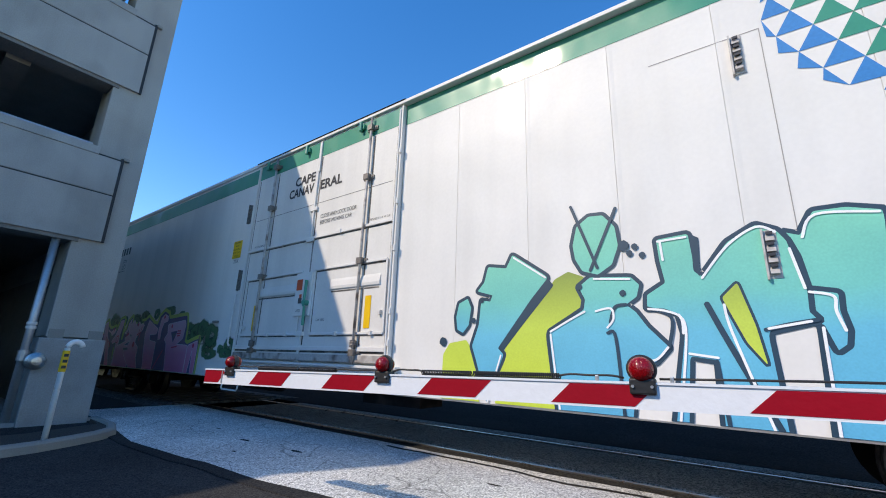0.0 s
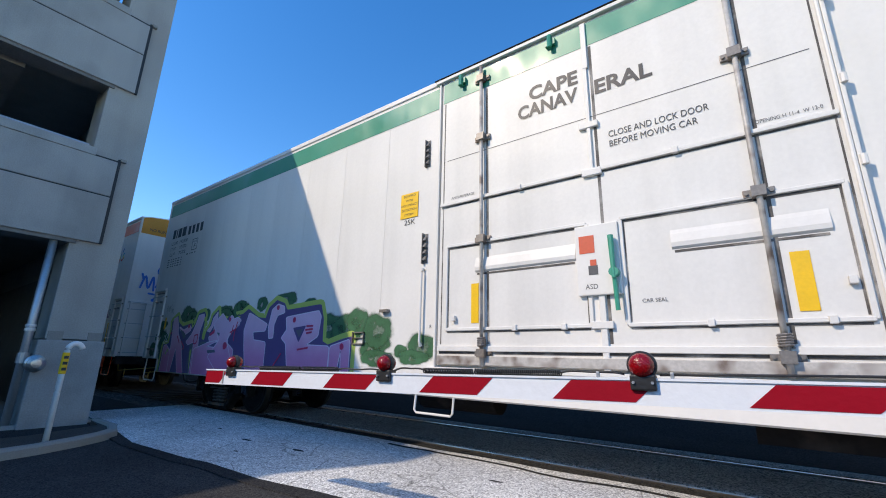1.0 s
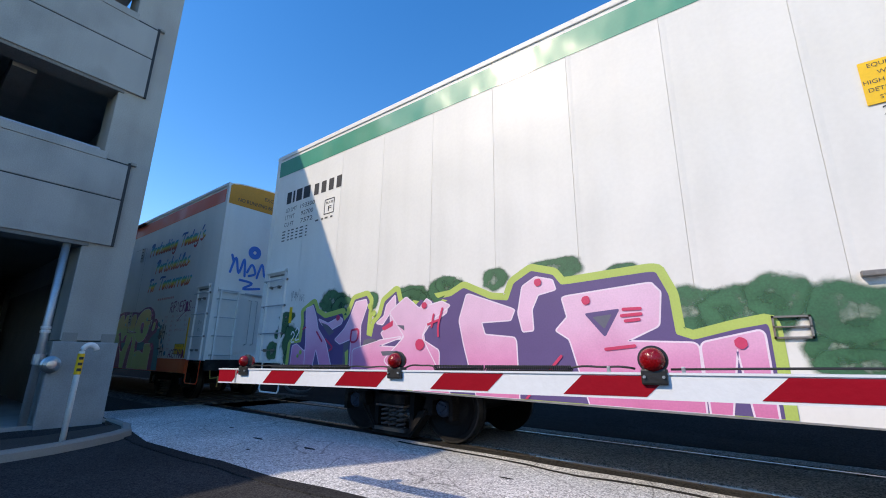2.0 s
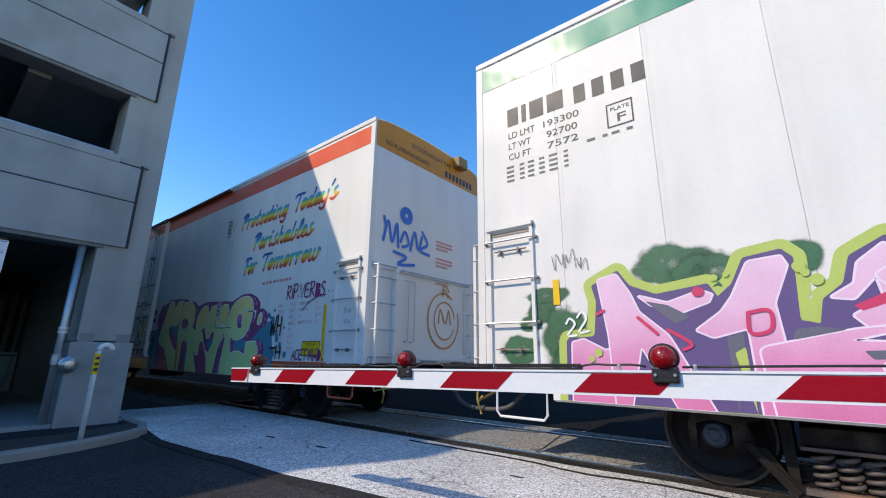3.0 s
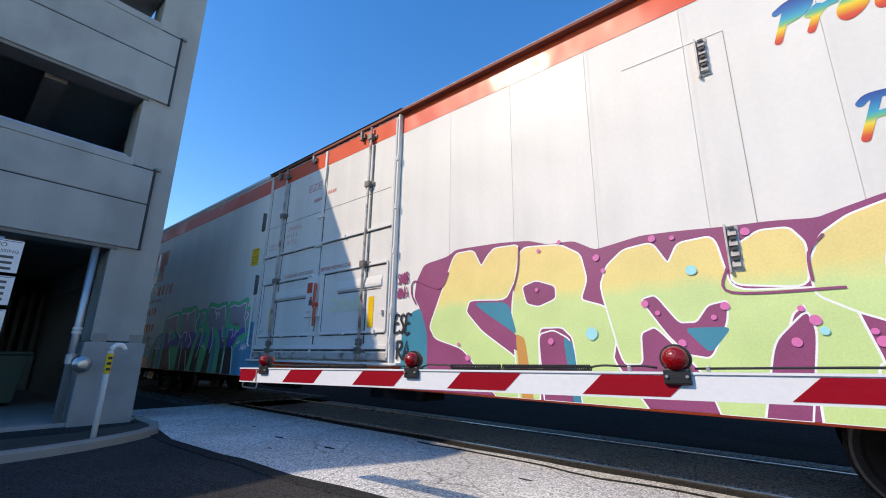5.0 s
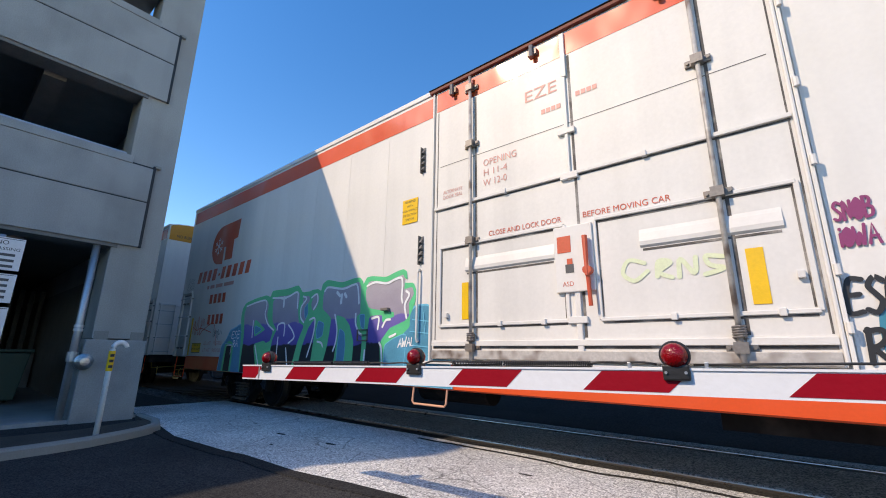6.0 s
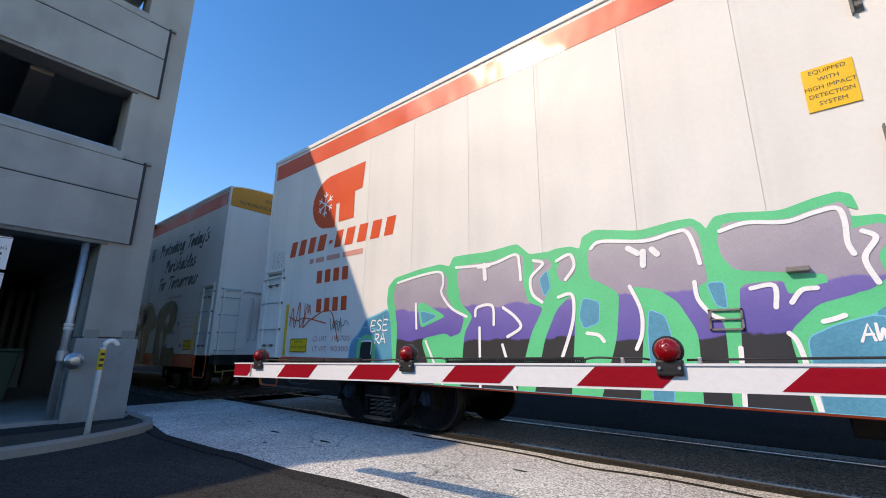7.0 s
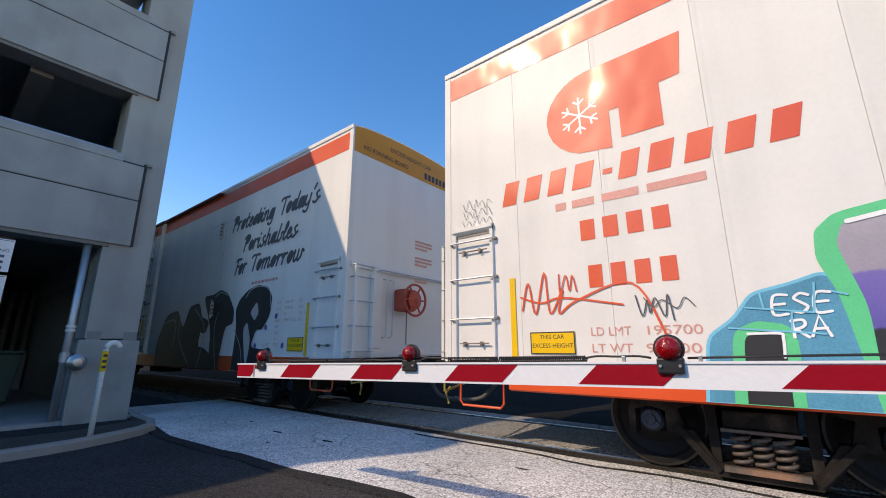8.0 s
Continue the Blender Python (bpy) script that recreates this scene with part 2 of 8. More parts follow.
def ground():
    bm = bmesh.new()
    xs = [-900, -200, -60, -30, -15, -9, -5, 0, 5, 10, 20, 40, 90, 250, 900]
    ys = [-900, -200, -60, -20, -8, 0, 2, 4.2, 4.68, 4.72, 6.88, 6.92, 8, 9, 10, 11, 12, 13, 14, 15, 16, 17, 18, 19, 24, 40, 80, 200, 900]
    grid = [[bm.verts.new((x, y, -0.14 if 4.7 < y < 6.9 else rise(y))) for x in xs] for y in ys]
    for a, b in zip(grid, grid[1:]):
        for i in range(len(xs) - 1):
            bm.faces.new((a[i], a[i + 1], b[i + 1], b[i]))
    ob = part("ground", bm, TAR)
    # near-black faces along the track: the train's shade is painted into the colour
    ob.data.materials.append(asphalt("train_shade_asphalt", (0.007, 0.007, 0.007), (0.032, 0.031, 0.03), 60, 0.9, 0.5, 0.2))
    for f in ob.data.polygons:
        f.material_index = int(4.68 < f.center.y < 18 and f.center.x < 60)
    return tagged(ob, "dark grey patched asphalt ground", kind="structure")


ground()


def wavy(p, q, n, amp, seed):
    """Points from p to q that wander a little."""
    out = []
    for i in range(n + 1):
        t = i / n
        out.append((p[0] + (q[0] - p[0]) * t, p[1] + (q[1] - p[1]) * t + amp * noise.noise((t * n * 0.45, seed, 0.3))))
    return out


def road():
    """The pale worn apron that runs up to the near rail."""
    seam = [(-10.5, 2.62), (-8.2, 2.5), (-7.3, 2.36), (-6.6, 2.3)] + wavy((-5.9, 2.31), (-2.6, 2.56), 10, 0.08, 2.0) + wavy((-2.0, 2.5), (9, 1.8), 14, 0.1, 5.0)
    far = [(x, 4.68 + 0.05 * noise.noise((x * 1.3, 3.1, 0))) for x in np.linspace(9, -10.5, 40)]
    bm = bmesh.new()
    prism(bm, seam + far, -0.05, 0.008, "z")
    rd = tagged(part("road", bm, AGG), "pale grey worn aggregate asphalt crossing apron", kind="structure")
    bm = bmesh.new()
    lo = [(x, y - 0.09 - 0.05 * noise.noise((x * 1.7, 9, 1))) for x, y in seam]
    hi = [(x, y + 0.07 + 0.05 * noise.noise((x * 1.9, 4, 7))) for x, y in seam]
    prism(bm, lo + hi[::-1], -0.02, 0.013, "z")
    part("tar_seam", bm, SEAL, rd, "black tar seam between two pavings")
    # paving between and beyond the rails, darkened in colour for the train's shade
    for nm, y0, y1 in (("crossing_panel", 5.12, 6.36), ("crossing_panel", 6.62, 7.6)):
        bm = bmesh.new()
        prism(bm, [(-9.5, y0), (9, y0), (9, y1), (-9.5, y1)], -0.1, -0.004, "z")
        part(nm, bm, PANEL, rd)
    # small tar patches and a sealed crack along the track
    for x, y, a, w in ((-5.76, 3.4, 0.12, 0.03), (-4.71, 3.47, 0.1, 0.035), (-5.2, 2.95, 0.05, 0.012), (-2.2, 3.9, 0.08, 0.02), (-6.9, 3.6, 0.06, 0.02)):
        bm = bmesh.new()
        prism(bm, [(x + a * math.cos(k * math.tau / 10) * (1 + 0.3 * noise.noise((k, x, 1))), y + w * math.sin(k * math.tau / 10) * (1 + 0.4 * noise.noise((k, y, 4)))) for k in range(10)], 0.0, 0.0105, "z")
        part("tar_patch", bm, SEAL, rd)
    line = wavy((-4.2, 4.52), (4.0, 4.36), 26, 0.12, 8.0)
    bm = bmesh.new()
    prism(bm, [(x, y - 0.025 - 0.03 * abs(noise.noise((x * 3, 1, 2)))) for x, y in line] + [(x, y + 0.025 + 0.03 * abs(noise.noise((x * 2, 5, 2)))) for x, y in line[::-1]], 0.0, 0.0108, "z")
    part("crack_seal", bm, RUBBER, rd, "dark crack along the rail")
    bm = bmesh.new()
    prism(bm, [(-10.5, 4.66), (9.5, 4.66), (9.5, 4.93), (-10.5, 4.93)], -0.1, -0.006, "z")
    part("edge_strip", bm, RUBBER, rd, "black broken asphalt along the rail")
    return rd


road()


def track():
    prof = [(-0.07, -0.17), (0.07, -0.17), (0.07, -0.155), (0.015, -0.14), (0.012, -0.045), (0.037, -0.03), (0.037, -0.006), (0.028, 0.0), (-0.028, 0.0), (-0.037, -0.006), (-0.037, -0.03), (-0.012, -0.045), (-0.015, -0.14), (-0.07, -0.155)]
    for y in (5.0, 6.505):
        bm = bmesh.new()
        prism(bm, [(y + a, b) for a, b in prof], -120, 90, "x")
        tagged(part("rail", bm, mat("worn_rail_steel", (0.3, 0.27, 0.25), 0.28, 0.9, vary=0.2, scale=4)), "steel rail worn bright on top, set in asphalt", "rail", "rails of the track")
    bm = bmesh.new()
    for a, b in ((-120, -10.6), (9.6, 90)):
        prism(bm, [(3.6, -0.02), (4.4, 0.03), (7.2, 0.03), (8.0, -0.02)], a, b, "x")
    tagged(part("ballast", bm, BALLAST), "dark crushed stone ballast beside the track", "ballast", kind="stuff")
    me = mesh_of("tie", bbox(-0.11, 0.11, -1.3, 1.3, -0.02, 0.06, 0.01), mat("creosote_tie", (0.045, 0.038, 0.032), 0.9, vary=0.3))
    for i in range(24):
        ob = new("railway_tie", me)
        ob.location = (-10.9 - i * 0.54, 5.75, 0)
        tagged(ob, "dark creosoted timber tie under the rails", "railway tie", "ties of the track")


track()

# ---- train ----
SPEED, SLOW = 4.753, -0.006
CAR_L, Y0 = 22.13, -1.53
TRACK_Y = 5.75

from mathutils import geometry


def along(t):
    return SPEED * t + 0.5 * SLOW * t * t


def flat_mesh(name, polys, place, material):
    """One thin coat: the union of flat outlines, cut into clean triangles and put in place."""
    verts, faces = [], []
    for poly in polys:
        area = sum(a[0] * b[1] - b[0] * a[1] for a, b in zip(poly, list(poly[1:]) + [poly[0]])) / 2
        if abs(area) < 1e-6:
            continue
        poly = list(poly) if area > 0 else list(poly)[::-1]
        faces.append(list(range(len(verts), len(verts) + len(poly))))
        verts.extend(Vector(p) for p in poly)
    got = geometry.delaunay_2d_cdt(verts, [], faces, 1, 0.0004)
    bm = bmesh.new()
    vs = [bm.verts.new(place(v.x, v.y)) for v in got[0]]
    for f, src in zip(got[2], got[5]):
        if src:
            bm.faces.new([vs[i] for i in f])
    me = bpy.data.meshes.new(name)
    bm.to_mesh(me)
    bm.free()
    me.materials.append(material)
    return me


def decal(name, polys, y, material, parent, label=""):
    """Flat paint on the near side: outlines in (x, z) a hair in front of the wall."""
    ob = new(name, flat_mesh(name, polys, lambda u, v: (u, y, v), material))
    ob.parent = parent
    if label:
        ob["label"] = label
    return ob


def text(name, words, size, m, material, parent, label="", shear=0.0, offset=0.0, width=None, align="LEFT", space=1.0):
    """Lettering in the built-in font, laid flat at the pose m; width: its length in metres."""
    cu = bpy.data.curves.new(name, "FONT")
    cu.body, cu.size, cu.shear, cu.offset, cu.align_x, cu.space_character = words, size, shear, offset, align, space
    cu.resolution_u = 3
    tmp = new(name, cu)
    bpy.context.view_layer.update()
    me = bpy.data.meshes.new_from_object(tmp.evaluated_get(bpy.context.evaluated_depsgraph_get()))
    bpy.data.objects.remove(tmp)
    bpy.data.curves.remove(cu)
    if width:
        xs = [v.co.x for v in me.vertices]
        k = width / (max(xs) - min(xs))
        me.transform(Matrix.Diagonal((k, 1, 1, 1)))
    if offset:
        polys = [[me.vertices[i].co.to_2d() for i in f.vertices] for f in me.polygons]
        me = flat_mesh(name, polys, lambda u, v: (u, v, 0.0), material)
    me.materials.clear()
    me.materials.append(material)
    ob = new(name, me)
    ob.parent = parent
    ob.matrix_basis = m
    if label:
        ob["label"] = label
    return ob


def on_side(x, z, d=0.006):
    return pose(x, Y0 - d, z, 90)


def on_front(y, z, d=0.006):
    return pose(CAR_L + d, y, z, 90, 0, 90)


def on_rear(y, z, d=0.006):
    return pose(-d, y, z, 90, 0, -90)


def bars(name, x, z, widths, h, material, parent, d=0.006, lean=0.0, gap=0.25, label=""):
    """A row of plain bars in place of marks."""
    polys = []
    for w in widths:
        polys.append([(x, z), (x + w, z), (x + w + lean * h, z + h), (x + lean * h, z + h)])
        x += w * (1 + gap)
    return decal(name, polys, Y0 - d, material, parent, label)


def shapes(name, x, z, h, kinds, material, parent, d=0.0045, lean=0.0, label=""):
    """A row of plain filled shapes in place of marks: b block, - dash; kind, width and gap of each."""
    outlines = {
        "b": [(0, 0), (1, 0), (1, 1), (0, 1)],
        "-": [(0, 0.32), (1, 0.32), (1, 0.52), (0, 0.52)],
    }
    for i, (kind, w, gap) in enumerate(kinds):
        decal(name, [[(x + u * w + lean * v * h, z + v * h) for u, v in outlines[kind]]], Y0 - d, material, parent, label if i == 0 else "")
        x += w + gap


def smooth_line(pts, n=6):
    """A smooth line through a few points."""
    P = [Vector(p) for p in pts]
    out = []
    for i in range(len(P) - 1):
        a, b, c, d = P[max(i - 1, 0)], P[i], P[i + 1], P[min(i + 2, len(P) - 1)]
        for k in range(n):
            t = k / n
            out.append(0.5 * (2 * b + (c - a) * t + (2 * a - 5 * b + 4 * c - d) * t * t + (3 * b - a - 3 * c + d) * t ** 3))
    return out + [P[-1]]


def ribbon(pts, w, smooth=True, zmin=0.71):
    """The outlines of a painted stroke of width w with round ends."""
    L = smooth_line(pts) if smooth and len(pts) > 2 else [Vector(p) for p in pts]
    left, right, out = [], [], []
    for i, p in enumerate(L):
        d = (L[min(i + 1, len(L) - 1)] - L[max(i - 1, 0)])
        d = d.normalized() if d.length else Vector((1, 0))
        n = Vector((-d.y, d.x)) * w / 2
        left.append(p + n)
        right.append(p - n)
    for i in range(len(L) - 1):
        out.append([left[i], right[i], right[i + 1], left[i + 1]])
    for p, e in ((L[0], left[0]), (L[-1], right[-1])):
        a0 = math.atan2(e.y - p.y, e.x - p.x)
        out.append([p + Vector((math.cos(a0 + k * math.pi / 7), math.sin(a0 + k * math.pi / 7))) * w / 2 for k in range(8)])
    return [[(q.x, max(q.y, zmin)) for q in poly] for poly in out]


def strokes(name, lines, w, d, material, parent, label="", smooth=True, zmin=0.71):
    polys = [poly for pts in lines for poly in ribbon(pts, w, smooth, zmin)]
    return decal(name, polys, Y0 - d, material, parent, label)


def blob(cx, cz, rx, rz, n=18, wob=0.12, seed=0.0):
    return [(cx + rx * (1 + wob * noise.noise((math.cos(a) * 1.5, math.sin(a) * 1.5, seed))) * math.cos(a), cz + rz * (1 + wob * noise.noise((math.cos(a) * 1.5, math.sin(a) * 1.5, seed + 7))) * math.sin(a)) for a in (k * math.tau / n for k in range(n))]


PIECES = {}


def piece(key, build):
    """Meshes that all the cars share."""
    if key not in PIECES:
        PIECES[key] = build()
    return PIECES[key]


def shared(name, key, build, material, parent, m=Matrix(), label="", smooth=False):
    def make():
        me = mesh_of(name, build(), material)
        if smooth:
            me.shade_smooth()
        return me
    ob = new(name, piece(key + material.name, make))
    ob.parent = parent
    ob.matrix_basis = m
    if label:
        ob["label"] = label
    return ob


def body_mesh():
    roofline = [(-Y0 * math.cos(a), 5.02 + 0.16 * math.sin(a)) for a in np.linspace(0.0, math.pi, 13)]
    poly = [(Y0 + 0.012, 0.98), (-Y0, 0.98)] + [(u, v) for u, v in roofline][:-1] + [(Y0 + 0.012, 5.02)]
    return prism(bmesh.new(), poly, 0.0, CAR_L, "x")


def sill_mesh():
    bm = bmesh.new()
    prism(bm, [(Y0 + 0.005, 1.0), (Y0 + 0.005, 0.7), (Y0 + 0.06, 0.68), (Y0 + 0.06, 1.0)], 0.9, CAR_L - 0.9, "x")
    return bm


def wheelset_mesh():
    bm = bmesh.new()
    R = 0.46
    for s in (-1, 1):
        lathe(bm, [(0.09, s * 0.66), (0.12, s * 0.69), (0.3, s * 0.70), (0.36, s * 0.685), (R + 0.025, s * 0.675), (R + 0.025, s * 0.705), (R, s * 0.715), (R - 0.005, s * 0.815), (0.39, s * 0.815), (0.36, s * 0.79), (0.25, s * 0.755), (0.15, s * 0.78), (0.12, s * 0.83)], "y", 40)
    tube(bm, [(0, -0.7, 0), (0, 0.7, 0)], 0.09, 16)
    return bm


def tread_mesh(s=-1):
    bm = bmesh.new()
    n = 40
    if s:
        rings = [[bm.verts.new((r * math.cos(k * math.tau / n), y, r * math.sin(k * math.tau / n))) for k in range(n)] for r, y in ((0.4625, s * 0.716), (0.458, s * 0.8155), (0.435, s * 0.8165))]
        for a, b in zip(rings, rings[1:]):
            for k in range(n):
                bm.faces.new((a[k], a[(k + 1) % n], b[(k + 1) % n], b[k]))
    return bm


def cap_mesh(s=-1):
    bm = bmesh.new()
    if s:
        lathe(bm, [(0.085, s * 0.82), (0.115, s * 0.84), (0.115, s * 1.0), (0.09, s * 1.03), (0.05, s * 1.03), (0.045, s * 1.045)], "y", 20)
        for k in range(3):
            a = k * math.tau / 3
            tube(bm, [(0.065 * math.cos(a), s * 1.02, 0.065 * math.sin(a)), (0.065 * math.cos(a), s * 1.055, 0.065 * math.sin(a))], 0.02, 6)
    return bm


def side_frame_mesh(s):
    """A cast truck side frame: two jaws over the axle ends, a window with the springs, a sloping tension member."""
    bm = bmesh.new()
    A = 0.87
    top = [(-A - 0.2, 0.54), (-A - 0.17, 0.64), (-A, 0.67), (-A + 0.18, 0.66), (-0.48, 0.75), (0.48, 0.75), (A - 0.18, 0.66), (A, 0.67), (A + 0.17, 0.64), (A + 0.2, 0.54)]
    bot = [(A + 0.13, 0.55), (A, 0.59), (A - 0.15, 0.55), (0.46, 0.63), (-0.46, 0.63), (-A + 0.15, 0.55), (-A, 0.59), (-A - 0.13, 0.55)]
    y0, y1 = s * 0.9, s * 1.06
    prism(bm, top + bot, y0, y1, "y")
    for m in (-1, 1):
        prism(bm, [(m * (A + 0.2), 0.56), (m * (A + 0.2), 0.32), (m * (A + 0.14), 0.32), (m * (A + 0.135), 0.56)], y0, y1 - 0.003 * s, "y")
        prism(bm, [(m * (A - 0.14), 0.57), (m * (A - 0.14), 0.36), (m * (A - 0.2), 0.36), (m * 0.56, 0.36), (m * 0.62, 0.6)], y0, y1 - 0.006 * s, "y")
        prism(bm, [(m * 0.31, 0.64), (m * 0.31, 0.13), (m * 0.38, 0.16), (m * 0.4, 0.64)], y0 + 0.02 * s, y1 - 0.02 * s, "y")
        # rib along the tension member
        prism(bm, [(m * 0.66, 0.42), (m * 0.35, 0.07), (m * 0.31, 0.1), (m * 0.6, 0.43)], y1, y1 + 0.035 * s, "y")
    prism(bm, [(-0.66, 0.4), (-0.35, 0.04), (0.35, 0.04), (0.66, 0.4), (0.5, 0.4), (0.34, 0.15), (-0.34, 0.15), (-0.5, 0.4)], y0 + 0.01 * s, y1 + 0.012 * s, "y")
    return bm


def seat_mesh(s):
    """The ledge under the springs and the cap over them."""
    bm = bmesh.new()
    for z0, z1, w in ((0.1, 0.145, 0.29), (0.425, 0.45, 0.28)):
        box(bm, -w, w, min(s * 0.94, s * 1.13), max(s * 0.94, s * 1.13), z0, z1)
    return bm


def spring_mesh():
    bm = bmesh.new()
    pts = [(0.062 * math.cos(a), 0.062 * math.sin(a), 0.14 + 0.29 * a / (math.tau * 4.6)) for a in np.linspace(0, math.tau * 4.6, 62)]
    tube(bm, pts, 0.018, 6)
    return bm


def truck(car, x):
    tr = shared("truck", "bolster", lambda: bbox(-0.26, 0.26, -1.1, 1.1, 0.455, 0.6, 0.02), STEELD, car, pose(x, 0, 0), "grimy cast steel railcar truck")
    for s in (-1, 1):
        shared("side_frame", "frame%d" % s, lambda: side_frame_mesh(s), STEELD, tr, label="grimy cast steel side frame")
        shared("spring_seat", "seat%d" % s, lambda: seat_mesh(s), SPRINGM, tr)
    for u in (-0.15, 0.0, 0.15):
        for s in (-1, 1):
            shared("spring", "spring", spring_mesh, SPRINGM, tr, pose(u, s * 1.03, 0), "worn steel coil spring", True)
    out = []
    for u in (-0.87, 0.87):
        w = shared("wheelset", "wheelset", wheelset_mesh, WHEELM, tr, pose(u, 0, 0.46), "oily steel wheels with a bright tread")
        out.append((w, u))
        for nm, bld, mt in (("tread", tread_mesh, RIM), ("bearing_cap", cap_mesh, BLUECAP)):
            for s in (-1, 1):
                ob = shared(nm, nm + str(s), lambda: bld(s), mt, tr, pose(u, 0, 0.46))
                out.append((ob, u))
    WHEELS.extend(out)
    return tr


WHEELS = []
DX0, DX1 = 9.17, 13.08


def make_car(name, x0, stripe, label, sill, hardware):
    car = new(name, None)
    car.empty_display_size = 0.5
    car.location = (x0, TRACK_Y, 0)
    tagged(car, label, "railway car", "cars of the train")
    shared("body", "body", body_mesh, WHITE, car, label="white insulated body with a shallow arched roof", smooth=False)
    # side sheets with lapped seams, either side of the door
    def sheet(w):
        bm = bmesh.new()
        prism(bm, [(0.0, Y0 + 0.013), (0.0, Y0 + 0.001), (0.004, Y0 - 0.002), (0.03, Y0 - 0.002), (0.06, Y0), (w - 0.003, Y0), (w - 0.003, Y0 + 0.013)], 1.0, 5.0, "z")
        return bm
    n1 = 9
    for a, b in ((0.1, DX0 - 0.06), (DX1 + 0.06, CAR_L - 0.1)):
        w = (b - a) / n1
        for i in range(n1):
            shared("side_panel", "panel%.3f" % w, lambda: sheet(w), WHITE, car, pose(a + i * w, 0, 0))
    shared("sill", "sill", sill_mesh, sill, car, label="painted side sill")
    # stripe under the eave
    for a, b in ((0.06, DX0 - 0.06), (DX1 + 0.06, CAR_L - 0.06)):
        part("stripe", bbox(a, b, Y0 - 0.005, Y0 - 0.0022, 4.6, 4.93), stripe, car, "coloured stripe below the eave")
    shared("eave", "eave", lambda: bbox(0, CAR_L, Y0 - 0.02, Y0 + 0.1, 4.985, 5.065, 0.012), WHITE, car)
    for x in (0.0, CAR_L - 0.1):
        shared("corner_post", "post", lambda: bbox(0, 0.1, Y0 - 0.008, Y0 + 0.1, 0.985, 5.0, 0.006), WHITE, car, pose(x, 0, 0))
    shared("underframe", "under", underframe_mesh, DARK, car, label="black centre sill and underframe")
    door(car, stripe, hardware)
    for x, s in ((0.0, 1), (CAR_L, -1)):
        ladder(car, x, s, stripe)
        car_end(car, x, s, stripe, hardware)
    for x in (3.08, CAR_L - 3.08):
        truck(car, x)
    for a, b, z0, z1 in ((16.5, 17.42, 4.146, 4.153), (17.42, 17.427, 1.82, 4.153), (16.5, 17.42, 1.82, 1.827)):
        shared("hatch_seam", "seam%.2f%.2f" % (a, z0), lambda: bbox(a, b, Y0 - 0.0032, Y0 - 0.001, z0, z1), mat("seam_shadow_grey", (0.35, 0.32, 0.3), 0.6), car)
    for x in (8.9, 17.24):
        for z in (3.74, 1.85 if x > 10 else 2.35):
            louvre(car, x, z)
    return car


def underframe_mesh():
    bm = bmesh.new()
    box(bm, 0.3, CAR_L - 0.3, -0.35, 0.35, 0.6, 0.99)
    for x in (4.5, 6.4, 8.3, 11.06, 13.8, 15.7, 17.6):
        box(bm, x - 0.06, x + 0.06, -1.4, 1.4, 0.8, 0.99)
    box(bm, 1.2, CAR_L - 1.2, 1.36, 1.5, 0.72, 0.99)
    tube(bm, [(6.0, -0.9, 0.72), (16, -0.9, 0.72)], 0.03, 6)
    box(bm, 12.2, 13.3, -1.1, -0.6, 0.5, 0.9)
    tube(bm, [(8.4, -0.8, 0.66), (9.6, -0.8, 0.66)], 0.2, 14)
    for x in (-0.32, CAR_L + 0.02):
        box(bm, x, x + 0.3, -0.14, 0.14, 0.72, 0.98)
    return bm


def louvre_mesh():
    bm = bmesh.new()
    box(bm, -0.045, 0.045, Y0 - 0.012, Y0 + 0.01, 0, 0.4)
    for i in range(4):
        z = 0.03 + i * 0.09
        prism(bm, [(Y0 - 0.01, z), (Y0 - 0.055, z + 0.005), (Y0 - 0.01, z + 0.075)], -0.03, 0.03, "x")
    box(bm, -0.055, -0.04, Y0 - 0.05, Y0, -0.01, 0.41)
    return bm


def louvre(car, x, z):
    pale = x > 10
    m = RODW if pale else mat("dark_vent_steel", (0.16, 0.155, 0.15), 0.6, 0.2, vary=0.3)
    v = shared("louvre_vent", "louvre", louvre_mesh, m, car, pose(x, 0, z) @ Matrix.Diagonal((1.0 if pale else 0.7, 1, 1, 1)), "small pale louvred vent" if pale else "small dark grey louvred vent")
    if pale:
        for i in range(4):
            shared("slot", "slot", lambda: bbox(-0.022, 0.022, Y0 - 0.05, Y0 - 0.03, 0.088, 0.112), BLACKP, v, pose(0, 0, i * 0.09))


